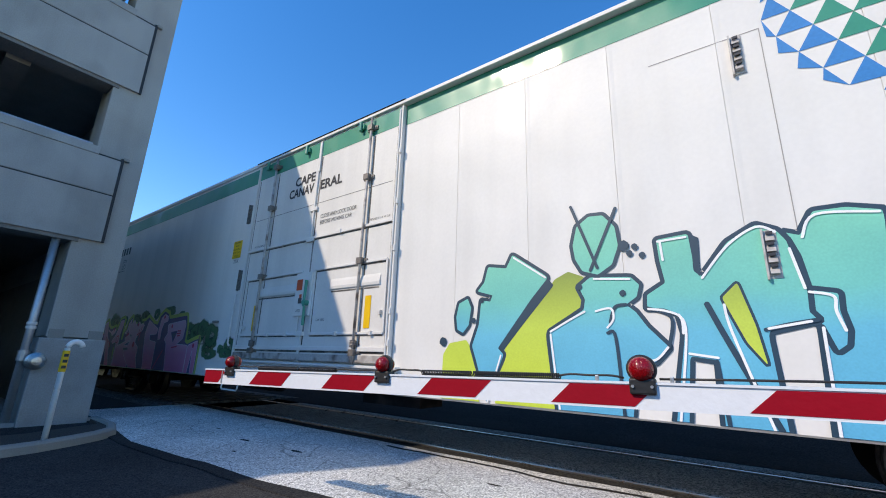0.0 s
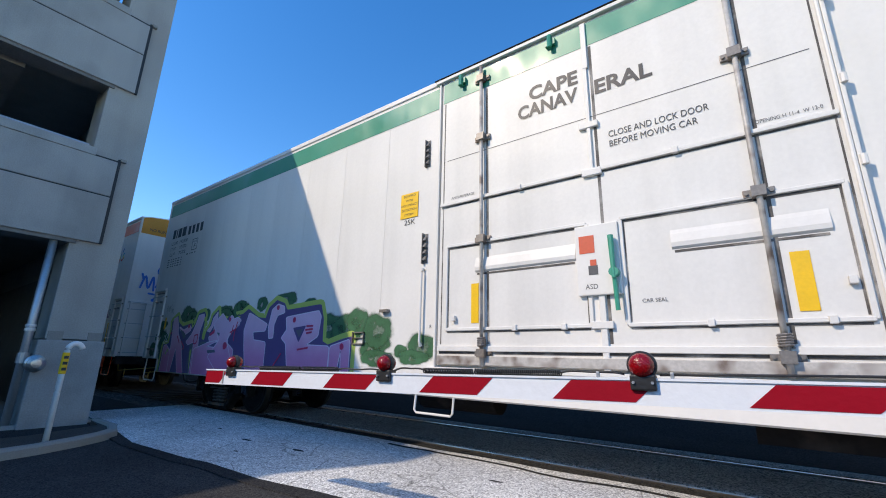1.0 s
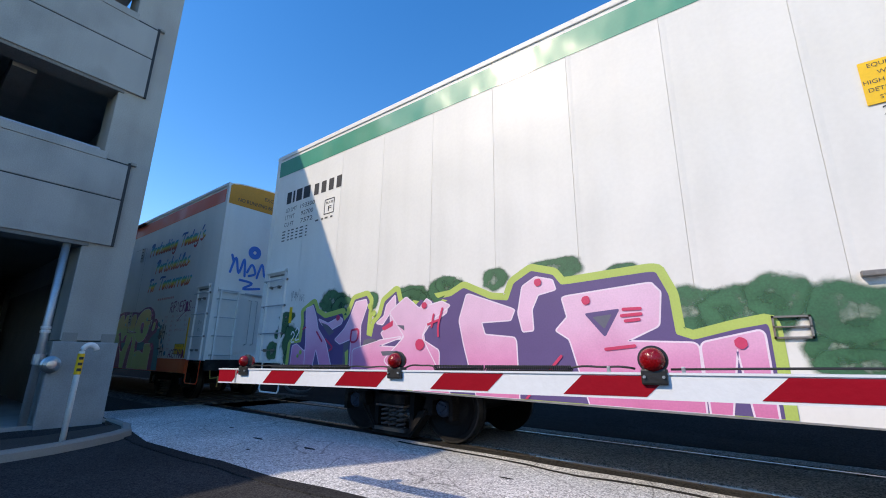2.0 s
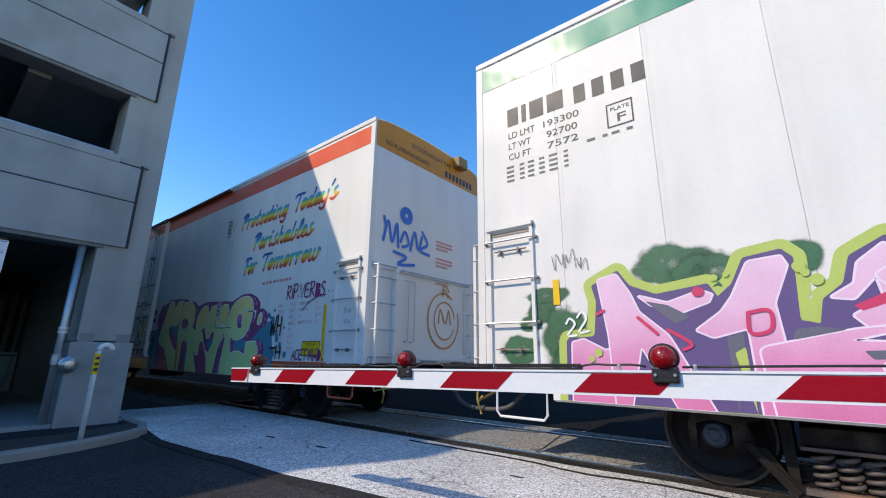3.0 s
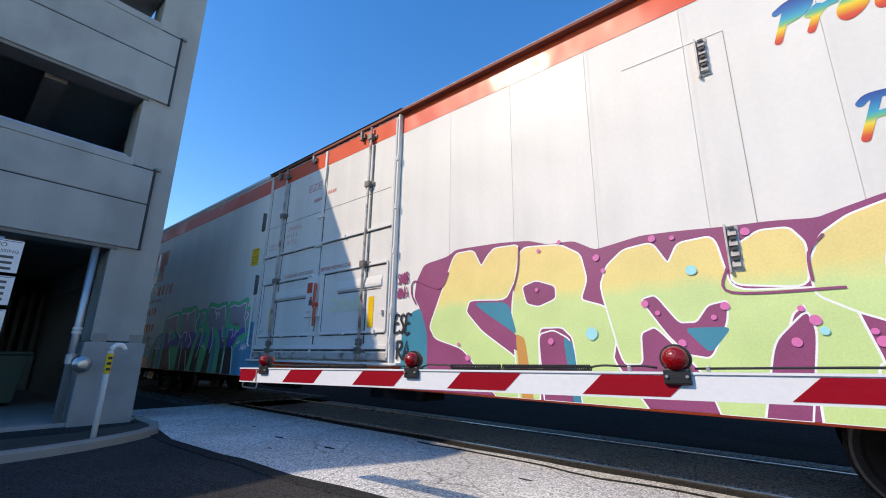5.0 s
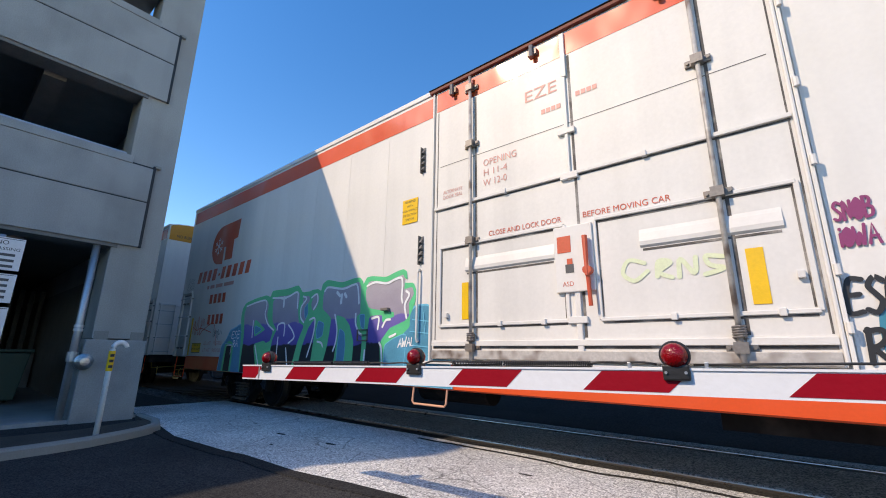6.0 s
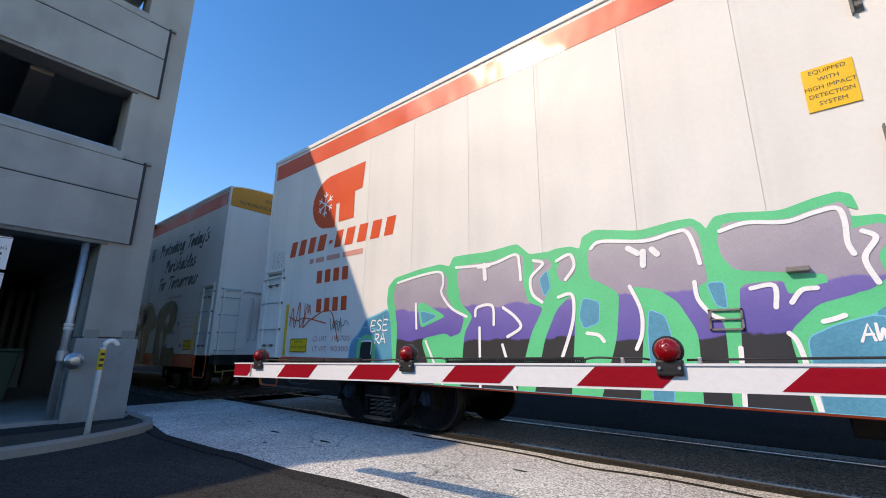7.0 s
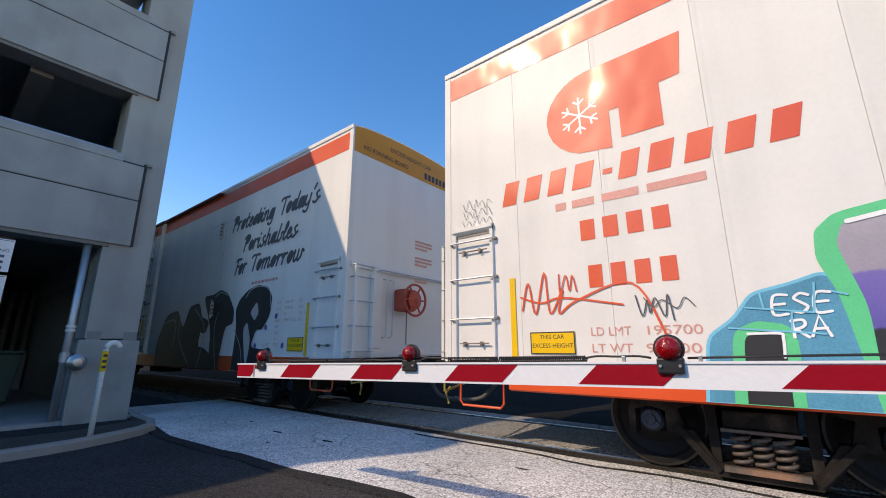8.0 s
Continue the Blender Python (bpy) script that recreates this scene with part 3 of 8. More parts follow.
def ladder(car, x, s, stripe):
    """A recess with rungs beside the corner."""
    u0, u1 = (x + s * 0.18, x + s * 0.74)
    a, b = min(u0, u1), max(u0, u1)
    bm = bmesh.new()
    for q in (a, b):
        box(bm, q - 0.02, q + 0.02, Y0 - 0.035, Y0, 1.0, 2.62)
    prism(bm, [(Y0 - 0.004, 2.56), (Y0 - 0.06, 2.6), (Y0 - 0.06, 2.64), (Y0 - 0.004, 2.66)], a - 0.02, b + 0.02, "x")
    lad = part("ladder", bm, WHITE, car, "white side ladder with steel rungs")
    part("slot", bbox(a + 0.02, b - 0.02, Y0 - 0.008, Y0 - 0.001, 2.53, 2.56), GREYSTEEL, lad)
    for z in (2.45, 1.98, 1.49):
        for q in (a - 0.05, b + 0.05):
            part("bolt", tube(bmesh.new(), [(q, Y0 - 0.03, z), (q, Y0 - 0.002, z)], 0.022, 8), GREYSTEEL, lad)
        tb = bmesh.new()
        tube(tb, [(a - 0.05, Y0 - 0.02, z), (a - 0.04, Y0 - 0.07, z), (b + 0.04, Y0 - 0.07, z), (b + 0.05, Y0 - 0.02, z)], 0.012, 8)
        part("rung", tb, GALV, lad)
    for z in (2.33, 1.2):
        tb = bmesh.new()
        tube(tb, [(a + 0.08, Y0 - 0.04, z), (b - 0.06, Y0 - 0.04, z)], 0.009, 6)
        for q in (a + 0.15, b - 0.17):
            box(tb, q - 0.012, q + 0.012, Y0 - 0.05, Y0, z - 0.03, z + 0.02)
        part("rung", tb, GREYSTEEL, lad)
    # stirrup step under the sill
    tb = bmesh.new()
    p, q = x + s * 0.22, x + s * 0.82
    tube(tb, [(p, Y0 + 0.03, 0.98), (p, Y0 + 0.02, 0.54), (p + s * 0.04, Y0 + 0.02, 0.49), (q - s * 0.04, Y0 + 0.02, 0.49), (q, Y0 + 0.02, 0.54), (q, Y0 + 0.03, 0.98)], 0.014, 8)
    part("stirrup_step", tb, stripe if stripe is ORANGE else WHITE, car, "bent bar step under the corner")
    part("marker_strip", bbox(x + s * 1.0 - 0.035, x + s * 1.0 + 0.035, Y0 - 0.012, Y0 - 0.005, 1.66 if stripe is GREEN and s > 0 else 1.02, 1.93), YELLOW, car, "yellow reflective strip")


def car_end(car, x, s, stripe, hardware):
    """End wall: yellow band at the top, ladder, grab rails, brake wheel on the rear, coupler and hose."""
    f = x
    def bx(d0, d1, y0, y1, z0, z1, w=0.0):
        e0, e1 = sorted((f - s * d0, f - s * d1))
        return bbox(e0, e1, y0, y1, z0, z1, w)
    band = bmesh.new()
    roofline = [(1.5 * math.cos(a), 5.0 + 0.15 * math.sin(a)) for a in np.linspace(0, math.pi, 13)]
    e0, e1 = sorted((f - s * 0.001, f - s * 0.008))
    prism(band, [(-1.5, 4.56), (1.5, 4.56)] + roofline, e0, e1, "x")
    part("yellow_band", band, YELLOWB, car, "weathered yellow warning band")
    for z in (1.05, 2.52):
        part("end_beam", bx(0.002, 0.03, -1.45, 1.45, z - 0.05, z + 0.05, 0.008), WHITE, car)
    part("end_sill", bx(-0.05, 0.18, -1.5, 1.5, 0.78, 1.0, 0.01), DARK, car)
    part("platform", bx(0.03, 0.4, -0.3, 1.2, 1.0, 1.05, 0.008), GALV, car, "grating step across the end")
    # ladder on the near corner and one on the far corner
    for yy in (-1.42, 1.05):
        tb = bmesh.new()
        for q in (yy, yy + 0.4):
            box(tb, *sorted((f - s * 0.1, f - s * 0.14)), q - 0.02, q + 0.02, 0.95, 2.5)
        lad = part("end_ladder", tb, WHITE, car, "white end ladder")
        for z in (1.1, 1.5, 1.9, 2.3, 2.5):
            tb = bmesh.new()
            tube(tb, [(f - s * 0.02, yy - 0.03, z), (f - s * 0.13, yy - 0.02, z), (f - s * 0.13, yy + 0.42, z), (f - s * 0.02, yy + 0.43, z)], 0.012, 6)
            part("rung", tb, GALV, lad)
    tb = bmesh.new()
    tube(tb, [(f, -0.85, 2.5), (f - s * 0.12, -0.8, 2.48), (f - s * 0.12, 0.9, 2.48), (f, 0.95, 2.5)], 0.013, 6)
    for q in (-0.7, -0.55):
        tube(tb, [(f, q, 2.35), (f - s * 0.1, q, 2.33), (f - s * 0.1, q, 1.35), (f, q, 1.33)], 0.012, 6)
    part("grab_rail", tb, GALV, car)
    for a, b in ((-1.0, -0.75), (0.98, 1.03)):
        part("end_post", bx(0.002, 0.05, a, b, 1.15, 2.4, 0.006), WHITE, car)
    # coupler
    tb = bmesh.new()
    tube(tb, [(f + s * 0.3, 0, 0.85), (f - s * 0.45, 0, 0.85)], 0.11, 8)
    k0, k1 = sorted((f - s * 0.42, f - s * 0.68))
    for yy, hh in ((-0.16, 0.14), (0.04, 0.17)):
        box(tb, k0, k1 - 0.04 * (yy > 0), yy, yy + 0.14, 0.85 - hh, 0.85 + hh)
    part("coupler", tb, STEELD, car, "rusty knuckle coupler")
    hose = bmesh.new()
    tube(hose, [(*p,) for p in smooth3([(f - s * 0.1, 0.25, 0.78), (f - s * 0.35, 0.2, 0.6), (f - s * 0.6, 0.14, 0.38), (f - s * 0.95, 0.08, 0.33), (f - s * 1.08, 0.05, 0.36)])], 0.032, 8)
    part("air_hose", hose, mat("grey_rubber_hose", (0.09, 0.088, 0.085), 0.7, vary=0.2), car, "grey rubber air hose hanging at the coupler", smooth=True)
    lever = bmesh.new()
    tube(lever, [(f - s * 0.1, -1.42, 0.82), (f - s * 0.12, -1.4, 0.62), (f - s * 0.14, -1.2, 0.64), (f - s * 0.4, -0.2, 0.72), (f - s * 0.5, 0, 0.9)], 0.014, 6)
    tube(lever, [(f - s * 0.14, -1.25, 0.66), (f - s * 0.2, -1.27, 0.58), (f - s * 0.16, -1.26, 0.45)], 0.016, 6)
    part("uncoupling_lever", lever, mat("faded_ochre_paint", (0.38, 0.26, 0.06), 0.6, vary=0.25), car, "ochre uncoupling lever")


def smooth3(pts, n=6):
    P = [Vector(p) for p in pts]
    out = []
    for i in range(len(P) - 1):
        a, b, c, d = P[max(i - 1, 0)], P[i], P[i + 1], P[min(i + 2, len(P) - 1)]
        for k in range(n):
            t = k / n
            out.append(0.5 * (2 * b + (c - a) * t + (2 * a - 5 * b + 4 * c - d) * t * t + (3 * b - a - 3 * c + d) * t ** 3))
    return out + [P[-1]]


def door(car, stripe, hardware):
    """The wide plug door: two leaves, locking rods with keepers, ledges, operating box and tracks."""
    yd = Y0 - 0.055
    d = shared("door", "door", lambda: bbox(DX0, DX1, yd, Y0 + 0.012, 1.06, 4.93, 0.008), DOORW, car, label="white double plug door with grimy hardware")
    part("stripe", bbox(DX0 + 0.02, DX1 - 0.02, yd - 0.004, yd - 0.0005, 4.6, 4.9), stripe, d)
    # raised lower panels with frames
    for a, b in ((9.3, 11.05), (11.38, 13.0)):
        bm = bmesh.new()
        for z in (2.5, 1.47):
            box(bm, a, b, yd - 0.028, yd, z - 0.018, z + 0.018)
        for q in (a, b):
            box(bm, q - 0.02, q + 0.02, yd - 0.024, yd, 1.47, 2.5)
        part("panel_frame", bevel(bm, 0.005, 1), DOORW, d)
        bm = bmesh.new()
        prism(bm, [(yd, 2.13), (yd - 0.024, 2.15), (yd - 0.028, 2.19), (yd - 0.012, 2.27), (yd, 2.31)], a + 0.42, b - 0.12, "x")
        part("rib", bm, DOORW, d)
    for z, h in ((3.07, 0.02), (1.25, 0.03), (1.12, 0.05)):
        part("ledge", bbox(DX0 + 0.02, DX1 - 0.02, yd - 0.034, yd, z - h, z + h, 0.006), DOORW if z > 1.2 else RODW, d)
    part("gap_seam", bbox(DX0 + 0.1, DX1 - 0.1, yd - 0.003, yd - 0.0005, 3.695, 3.702), GREYP, d)
    # dark lines: gaskets, sheet joints, grime, and contact shade painted under ledges
    GRIMESHADE = mat("grimy_gasket", (0.09, 0.08, 0.075), 0.7, vary=0.4, second=(0.3, 0.28, 0.26), amount=0.5)
    for a, b in ((9.3, 11.05), (11.38, 13.0)):
        part("gasket", bbox(a + 0.02, b - 0.02, yd - 0.004, yd, 2.458, 2.481), GRIMESHADE, d)
        part("gasket", bbox(a + 0.021, a + 0.034, yd - 0.003, yd, 1.5, 2.457), GRIMESHADE, d)
        part("gasket", bbox(b - 0.036, b - 0.021, yd - 0.003, yd, 1.5, 2.457), GRIMESHADE, d)
        part("gasket", bbox(a + 0.02, b - 0.02, yd - 0.004, yd, 1.43, 1.448), GRIMESHADE, d)
        part("gasket", bbox(a + 0.44, b - 0.14, yd - 0.004, yd, 2.1, 2.122), GRIMESHADE, d)
    part("gasket", bbox(DX0 + 0.03, DX1 - 0.03, yd - 0.004, yd, 3.03, 3.046), GRIMESHADE, d)
    part("gasket", bbox(DX0 + 0.03, DX1 - 0.03, yd - 0.004, yd, 1.19, 1.217), GRIMESHADE, d)
    for x in (DX0 + 0.045, DX1 - 0.05):
        part("gasket", bbox(x, x + 0.014, yd - 0.003, yd, 1.3, 4.58), GRIMESHADE, d)
    for x in (9.87, 12.52, 11.2):
        part("gasket", bbox(x, x + 0.03, yd - 0.0025, yd, 1.3, 4.58), GRIMESHADE, d)
    for x, z in ((10.3, 3.07), (11.9, 3.07), (10.2, 1.47), (10.75, 1.47), (12.0, 1.47), (12.75, 1.47), (9.4, 1.6), (12.9, 1.75)):
        part("latch", bbox(x, x + 0.05, yd - 0.05, yd, z - 0.03, z + 0.03, 0.006), DOORW, d)
    # centre post with its steps
    bm = bmesh.new()
    for z0, z1, w in ((4.3, 4.9, 0.03), (3.6, 4.3, 0.022), (3.0, 3.6, 0.02)):
        box(bm, 11.13, 11.13 + 2 * w, yd - 0.03, yd, z0, z1)
    for z in (3.05, 3.6):
        box(bm, 11.05, 11.25, yd - 0.04, yd, z - 0.04, z + 0.03)
    part("centre_post", bevel(bm, 0.005, 1), DOORW, d)
    bm = bmesh.new()
    box(bm, 11.13, 11.19, yd - 0.028, yd, 1.05, 1.8)
    box(bm, 11.05, 11.25, yd - 0.04, yd, 1.44, 1.51)
    part("post_foot", bevel(bm, 0.005, 1), DOORW, d)
    # locking rods with keepers
    for x in (9.83, 12.48):
        for nm, z0, z1, r in (("locking_rod", 1.05, 4.9, 0.022),):
            tb = bmesh.new()
            tube(tb, [(x, yd - 0.055, z0), (x, yd - 0.055, z1)], r, 10)
            rod = part(nm, tb, RODW, d, "grimy white steel locking rod", smooth=True)
        for z in (4.72, 3.86, 2.52, 1.2):
            kb = bbox(x - 0.11, x + 0.11, yd - 0.03, yd, z - 0.035, z + 0.035, 0.008)
            box(kb, x - 0.05, x + 0.05, yd - 0.095, yd, z - 0.045, z + 0.045)
            for q in (-0.085, 0.085):
                tube(kb, [(x + q, yd - 0.045, z), (x + q, yd, z)], 0.016, 6)
            part("keeper", kb, GREYSTEEL, rod)
        tb = bmesh.new()
        tube(tb, [(x + 0.045 * math.cos(a), yd - 0.055 + 0.045 * math.sin(a), 1.27 + 0.1 * a / (math.tau * 5)) for a in np.linspace(0, math.tau * 5, 50)], 0.009, 5)
        part("coil", tb, GREYSTEEL, rod)
    # operating box, handle, stickers
    ob = part("lock_box", bbox(10.94, 11.36, yd - 0.05, yd, 1.76, 2.47, 0.01), WHITE, d, "white locking gear box")
    for z0, z1, a, b, m in ((2.18, 2.36, 10.98, 11.13, REDP), (2.05, 2.11, 11.08, 11.14, REDP), (1.96, 2.05, 11.06, 11.15, GREYP)):
        part("sticker", bbox(a, b, yd - 0.054, yd - 0.0505, z0, z1), m, ob)
    tb = bmesh.new()
    tube(tb, [(11.3, yd - 0.1, 2.32), (11.31, yd - 0.12, 1.9)], [0.028, 0.02], 8)
    tube(tb, [(11.31, yd - 0.05, 1.96), (11.31, yd - 0.13, 1.96)], 0.045, 12)
    tube(tb, [(11.31, yd - 0.1, 1.9), (11.32, yd - 0.1, 1.6)], 0.022, 8)
    part("handle", tb, hardware, ob, "painted operating handle")
    for x0, x1, z0, z1 in ((9.66, 9.76, 1.54, 2.0), (12.6, 12.72, 1.54, 2.0)):
        part("reflector", bbox(x0, x1, yd - 0.007, yd - 0.001, z0, z1), YELLOW, d, "yellow reflective strip")
    # door frame, tracks, hinges
    for x in (DX0 - 0.05, DX1 + 0.02):
        shared("door_jamb", "jamb", lambda: bbox(0, 0.03, Y0 - 0.075, Y0, 1.02, 4.93, 0.006), WHITE, car, pose(x, 0, 0))
    shared("top_track", "toptrack", lambda: bbox(DX0 - 0.1, DX1 + 3.95, Y0 - 0.1, Y0, 4.935, 4.984, 0.008), WHITE if stripe is GREEN else mat("rusty_track_steel", (0.2, 0.06, 0.04), 0.7, 0.1, vary=0.3), car, label="overhead door track")
    shared("track_hood", "hood", lambda: bbox(DX0 - 0.12, DX1 + 0.1, Y0 - 0.11, Y0, 4.9865, 5.0, 0.003), DARK, car, label="dark hood over the door")
    shared("bottom_track", "bottrack", lambda: bbox(DX0 - 0.2, DX1 + 0.2, Y0 - 0.09, Y0 + 0.01, 1.0, 1.035, 0.006), DOORW, car)
    tb = bmesh.new()
    for z in (1.3, 1.72, 2.6, 3.3, 4.1):
        tube(tb, [(DX1 + 0.05, Y0 - 0.085, z), (DX1 + 0.05, Y0 - 0.085, z + 0.08)], 0.022, 8)
    tube(tb, [(DX1 + 0.0, Y0 - 0.08, 1.1), (DX1 + 0.0, Y0 - 0.08, 4.85)], 0.016, 8)
    part("jamb_rod", tb, WHITE, car)
    tb = bmesh.new()
    tube(tb, [(DX0 - 0.29, Y0 - 0.02, 1.28), (DX0 - 0.29, Y0 - 0.05, 1.33), (DX0 - 0.29, Y0 - 0.05, 2.22), (DX0 - 0.29, Y0 - 0.02, 2.27)], [0.024, 0.016, 0.016, 0.03], 8)
    part("grab_rail", tb, WHITE, car)
    tb = bmesh.new()
    tube(tb, [(8.8, Y0 + 0.03, 0.75), (8.8, Y0 + 0.0, 0.52), (8.83, Y0, 0.49), (9.34, Y0, 0.49), (9.37, Y0 + 0.0, 0.52), (9.37, Y0 + 0.03, 0.75)], 0.014, 8)
    part("stirrup_step", tb, mat("pale_orange_paint", (0.7, 0.35, 0.22), 0.5) if stripe is ORANGE else WHITE, car, "bent bar step under the door")
    bm = bbox(8.16, 8.3, Y0 - 0.07, Y0, 1.73, 1.77, 0.005)
    part("flag_bracket", bm, GREYSTEEL, car)
    bm = bmesh.new()
    for u0, u1, w0, w1 in ((7.6, 7.84, 1.46, 1.475), (7.6, 7.84, 1.3, 1.315), (7.6, 7.615, 1.3, 1.475), (7.825, 7.84, 1.3, 1.475), (7.6, 7.84, 1.385, 1.395)):
        box(bm, u0, u1, Y0 - 0.03, Y0, w0, w1)
    part("placard_holder", bm, GREYSTEEL, car, "small open placard holder")
    for q in (0.28, 1.55, 3.0):
        hg = bmesh.new()
        box(hg, DX0 + q, DX0 + q + 0.12, yd - 0.05, yd, 4.78, 4.86)
        tube(hg, [(DX0 + q + 0.06, yd - 0.06, 4.74), (DX0 + q + 0.06, yd - 0.06, 4.9)], 0.03, 8)
        part("hinge", hg, stripe if stripe is GREEN else GREYSTEEL, d)


# ---- the cars ----
REAR_A, REAR_B, REAR_C = -17.06, -41.24, -65.46
car_a = make_car("reefer_car", REAR_A, GREEN, "white refrigerator railcar with green stripe and graffiti", WHITE, mat("green_handle_paint", (0.03, 0.3, 0.2), 0.4))
car_b = make_car("reefer_car", REAR_B, ORANGE, "white refrigerator railcar with orange stripe and graffiti", ORANGE, REDP)
car_c = make_car("reefer_car", REAR_C, ORANGE, "white refrigerator railcar with orange stripe in building shade", ORANGE, REDP)


# ---- lettering and spray paint ----
def spray(name, color, ramp=None, rough=0.5, vary=0.1):
    return mat(name, color, rough, vary=vary, scale=3, grain=60, bump=0.04, ramp=ramp)


PINK = spray("pink_spray_paint", (0.7, 0.3, 0.5), [(0.0, (0.66, 0.16, 0.34)), (0.3, (0.7, 0.26, 0.46)), (0.55, (0.75, 0.45, 0.62)), (1.0, (0.77, 0.55, 0.69))])
PALEPINK = spray("pale_pink_spray_paint", (0.78, 0.64, 0.74))
VIOLET = spray("violet_spray_paint", (0.11, 0.07, 0.2))
LIME = spray("lime_spray_paint", (0.42, 0.52, 0.12))
LIMEFILL = spray("lime_fill_spray_paint", (0.5, 0.62, 0.08), [(0.0, (0.55, 0.66, 0.06)), (0.55, (0.5, 0.62, 0.08)), (1.0, (0.12, 0.17, 0.04))])
CRIMSON = spray("crimson_spray_paint", (0.6, 0.04, 0.12))
CYAN = spray("turquoise_spray_paint", (0.1, 0.45, 0.6), [(0.0, (0.07, 0.38, 0.6)), (0.5, (0.1, 0.46, 0.62)), (0.7, (0.13, 0.52, 0.46)), (1.0, (0.16, 0.56, 0.42))])
NAVY = spray("navy_spray_paint", (0.012, 0.045, 0.08))
BUTTER = spray("yellow_green_spray_paint", (0.7, 0.68, 0.3), [(0.0, (0.5, 0.68, 0.27)), (0.66, (0.56, 0.7, 0.3)), (0.75, (0.78, 0.64, 0.24)), (1.0, (0.82, 0.62, 0.24))])
MAROON = spray("maroon_spray_paint", (0.27, 0.055, 0.15), vary=0.2)
ORCHID = spray("orchid_spray_paint", (0.5, 0.13, 0.32))
SLATEG = spray("blue_grey_spray_paint", (0.12, 0.12, 0.16))
ROSE = spray("rose_spray_paint", (0.68, 0.16, 0.4))
SKY = spray("light_blue_spray_paint", (0.3, 0.7, 0.75))
SKYD = spray("bright_blue_line_paint", (0.12, 0.5, 0.68))
TEAL = spray("teal_spray_paint", (0.02, 0.22, 0.32))
TEALBRICK = spray("blue_teal_spray_paint", (0.05, 0.28, 0.42), vary=0.25)
SLATE = spray("grey_purple_black_spray_paint", (0.3, 0.28, 0.36), [(0.0, (0.02, 0.02, 0.024)), (0.385, (0.022, 0.022, 0.026)), (0.395, (0.11, 0.085, 0.36)), (0.62, (0.17, 0.13, 0.42)), (0.632, (0.33, 0.29, 0.36)), (1.0, (0.42, 0.39, 0.43))])
MINT = spray("mint_spray_paint", (0.05, 0.56, 0.25))
FOREST = spray("forest_green_spray_paint", (0.035, 0.13, 0.06), vary=0.4)
WHITEP = spray("white_spray_paint", (0.82, 0.83, 0.84))
BLACKG = spray("black_spray_paint", (0.02, 0.02, 0.022))
PURPLEG = spray("purple_marker_paint", (0.26, 0.035, 0.13))
GREYW = spray("pale_grey_spray_paint", (0.42, 0.42, 0.42))
BLUEG = spray("blue_spray_paint", (0.015, 0.16, 0.55))
OCHREG = spray("ochre_spray_paint", (0.58, 0.27, 0.07))
RAINBOW = mat("rainbow_lettering", (0.5, 0.5, 0.5), 0.45, vary=0.05, ramp=None)
LEVEL = {}


def lift(car, kind):
    """Each coat lies a hair over the one before."""
    base = {"back": 0.0024, "fill": 0.0058, "top": 0.0118}[kind]
    LEVEL[car.name, kind] = LEVEL.get((car.name, kind), 0) + 1
    return base + (0.00025 * (LEVEL[car.name, kind] % 16) if kind == "fill" else 0.00006 * (LEVEL[car.name, kind] % 22 if kind == "back" else LEVEL[car.name, kind] % 60))


def closed(pts, w, d, name, material, parent):
    """The same outline grown by half of w, laid under the fill."""
    P = [Vector(p) for p in pts]
    n = len(P)
    area = sum(P[i - 1].x * P[i].y - P[i].x * P[i - 1].y for i in range(n))
    sign = -1 if area > 0 else 1
    out = []
    for i, p in enumerate(P):
        u, v = p - P[i - 1], P[(i + 1) % n] - p
        u = u.normalized() if u.length else Vector((1, 0))
        v = v.normalized() if v.length else u
        t = u + v
        t = t.normalized() if t.length > 0.05 else u
        k = min(1 / max(t.dot(u), 0.5), 1.5) * w / 2 * sign
        q = p + Vector((-t.y, t.x)) * k
        out.append((q.x, max(q.y, 0.705)))
    return decal(name, [out], Y0 - d, material, parent)


def rounded(pts, n=4, k=0.28):
    """The same outline with softened corners."""
    P = [Vector(p) for p in pts]
    out = []
    for i, p in enumerate(P):
        a, b = P[i - 1], P[(i + 1) % len(P)]
        if p.y < 0.72:
            out.append(tuple(p))
            continue
        u, v = p + (a - p) * k, p + (b - p) * k
        for i2 in range(n + 1):
            t = i2 / n
            out.append(tuple(u * (1 - t) ** 2 + p * 2 * t * (1 - t) + v * t * t))
    return out


def patch(car, material, pts):
    back = material in (LIMEFILL, TEAL, TEALBRICK) or (material is MAROON and len(pts) > 9)
    decal("graffiti_patch", [rounded(pts)], Y0 - lift(car, "back" if back and material is not LIMEFILL else "top"), material, car)


def coat(car, material, pts, edge=None, w=0.0):
    """One coat of spray over those before it, with a rim of another colour."""
    pts = rounded(pts, k=0.1 if car is car_a else 0.22)
    LEVEL[car.name, "coat"] = LEVEL.get((car.name, "coat"), 0) + 1
    d = 0.0042 + 0.00011 * LEVEL[car.name, "coat"]
    ob = decal("graffiti_coat", [pts], Y0 - d, material, car, "spray-painted graffiti form")
    if edge:
        closed(pts, w, d - 0.00005, "outline", edge, ob)


def shine(car, material, w, pts):
    strokes("graffiti_highlight", [pts], w, lift(car, "top") + 0.0018, material, car)


def scrawl(car, material, w, pts):
    strokes("graffiti_stroke", [pts], w, lift(car, "top") + 0.0006, material, car, smooth=len(pts) > 2)


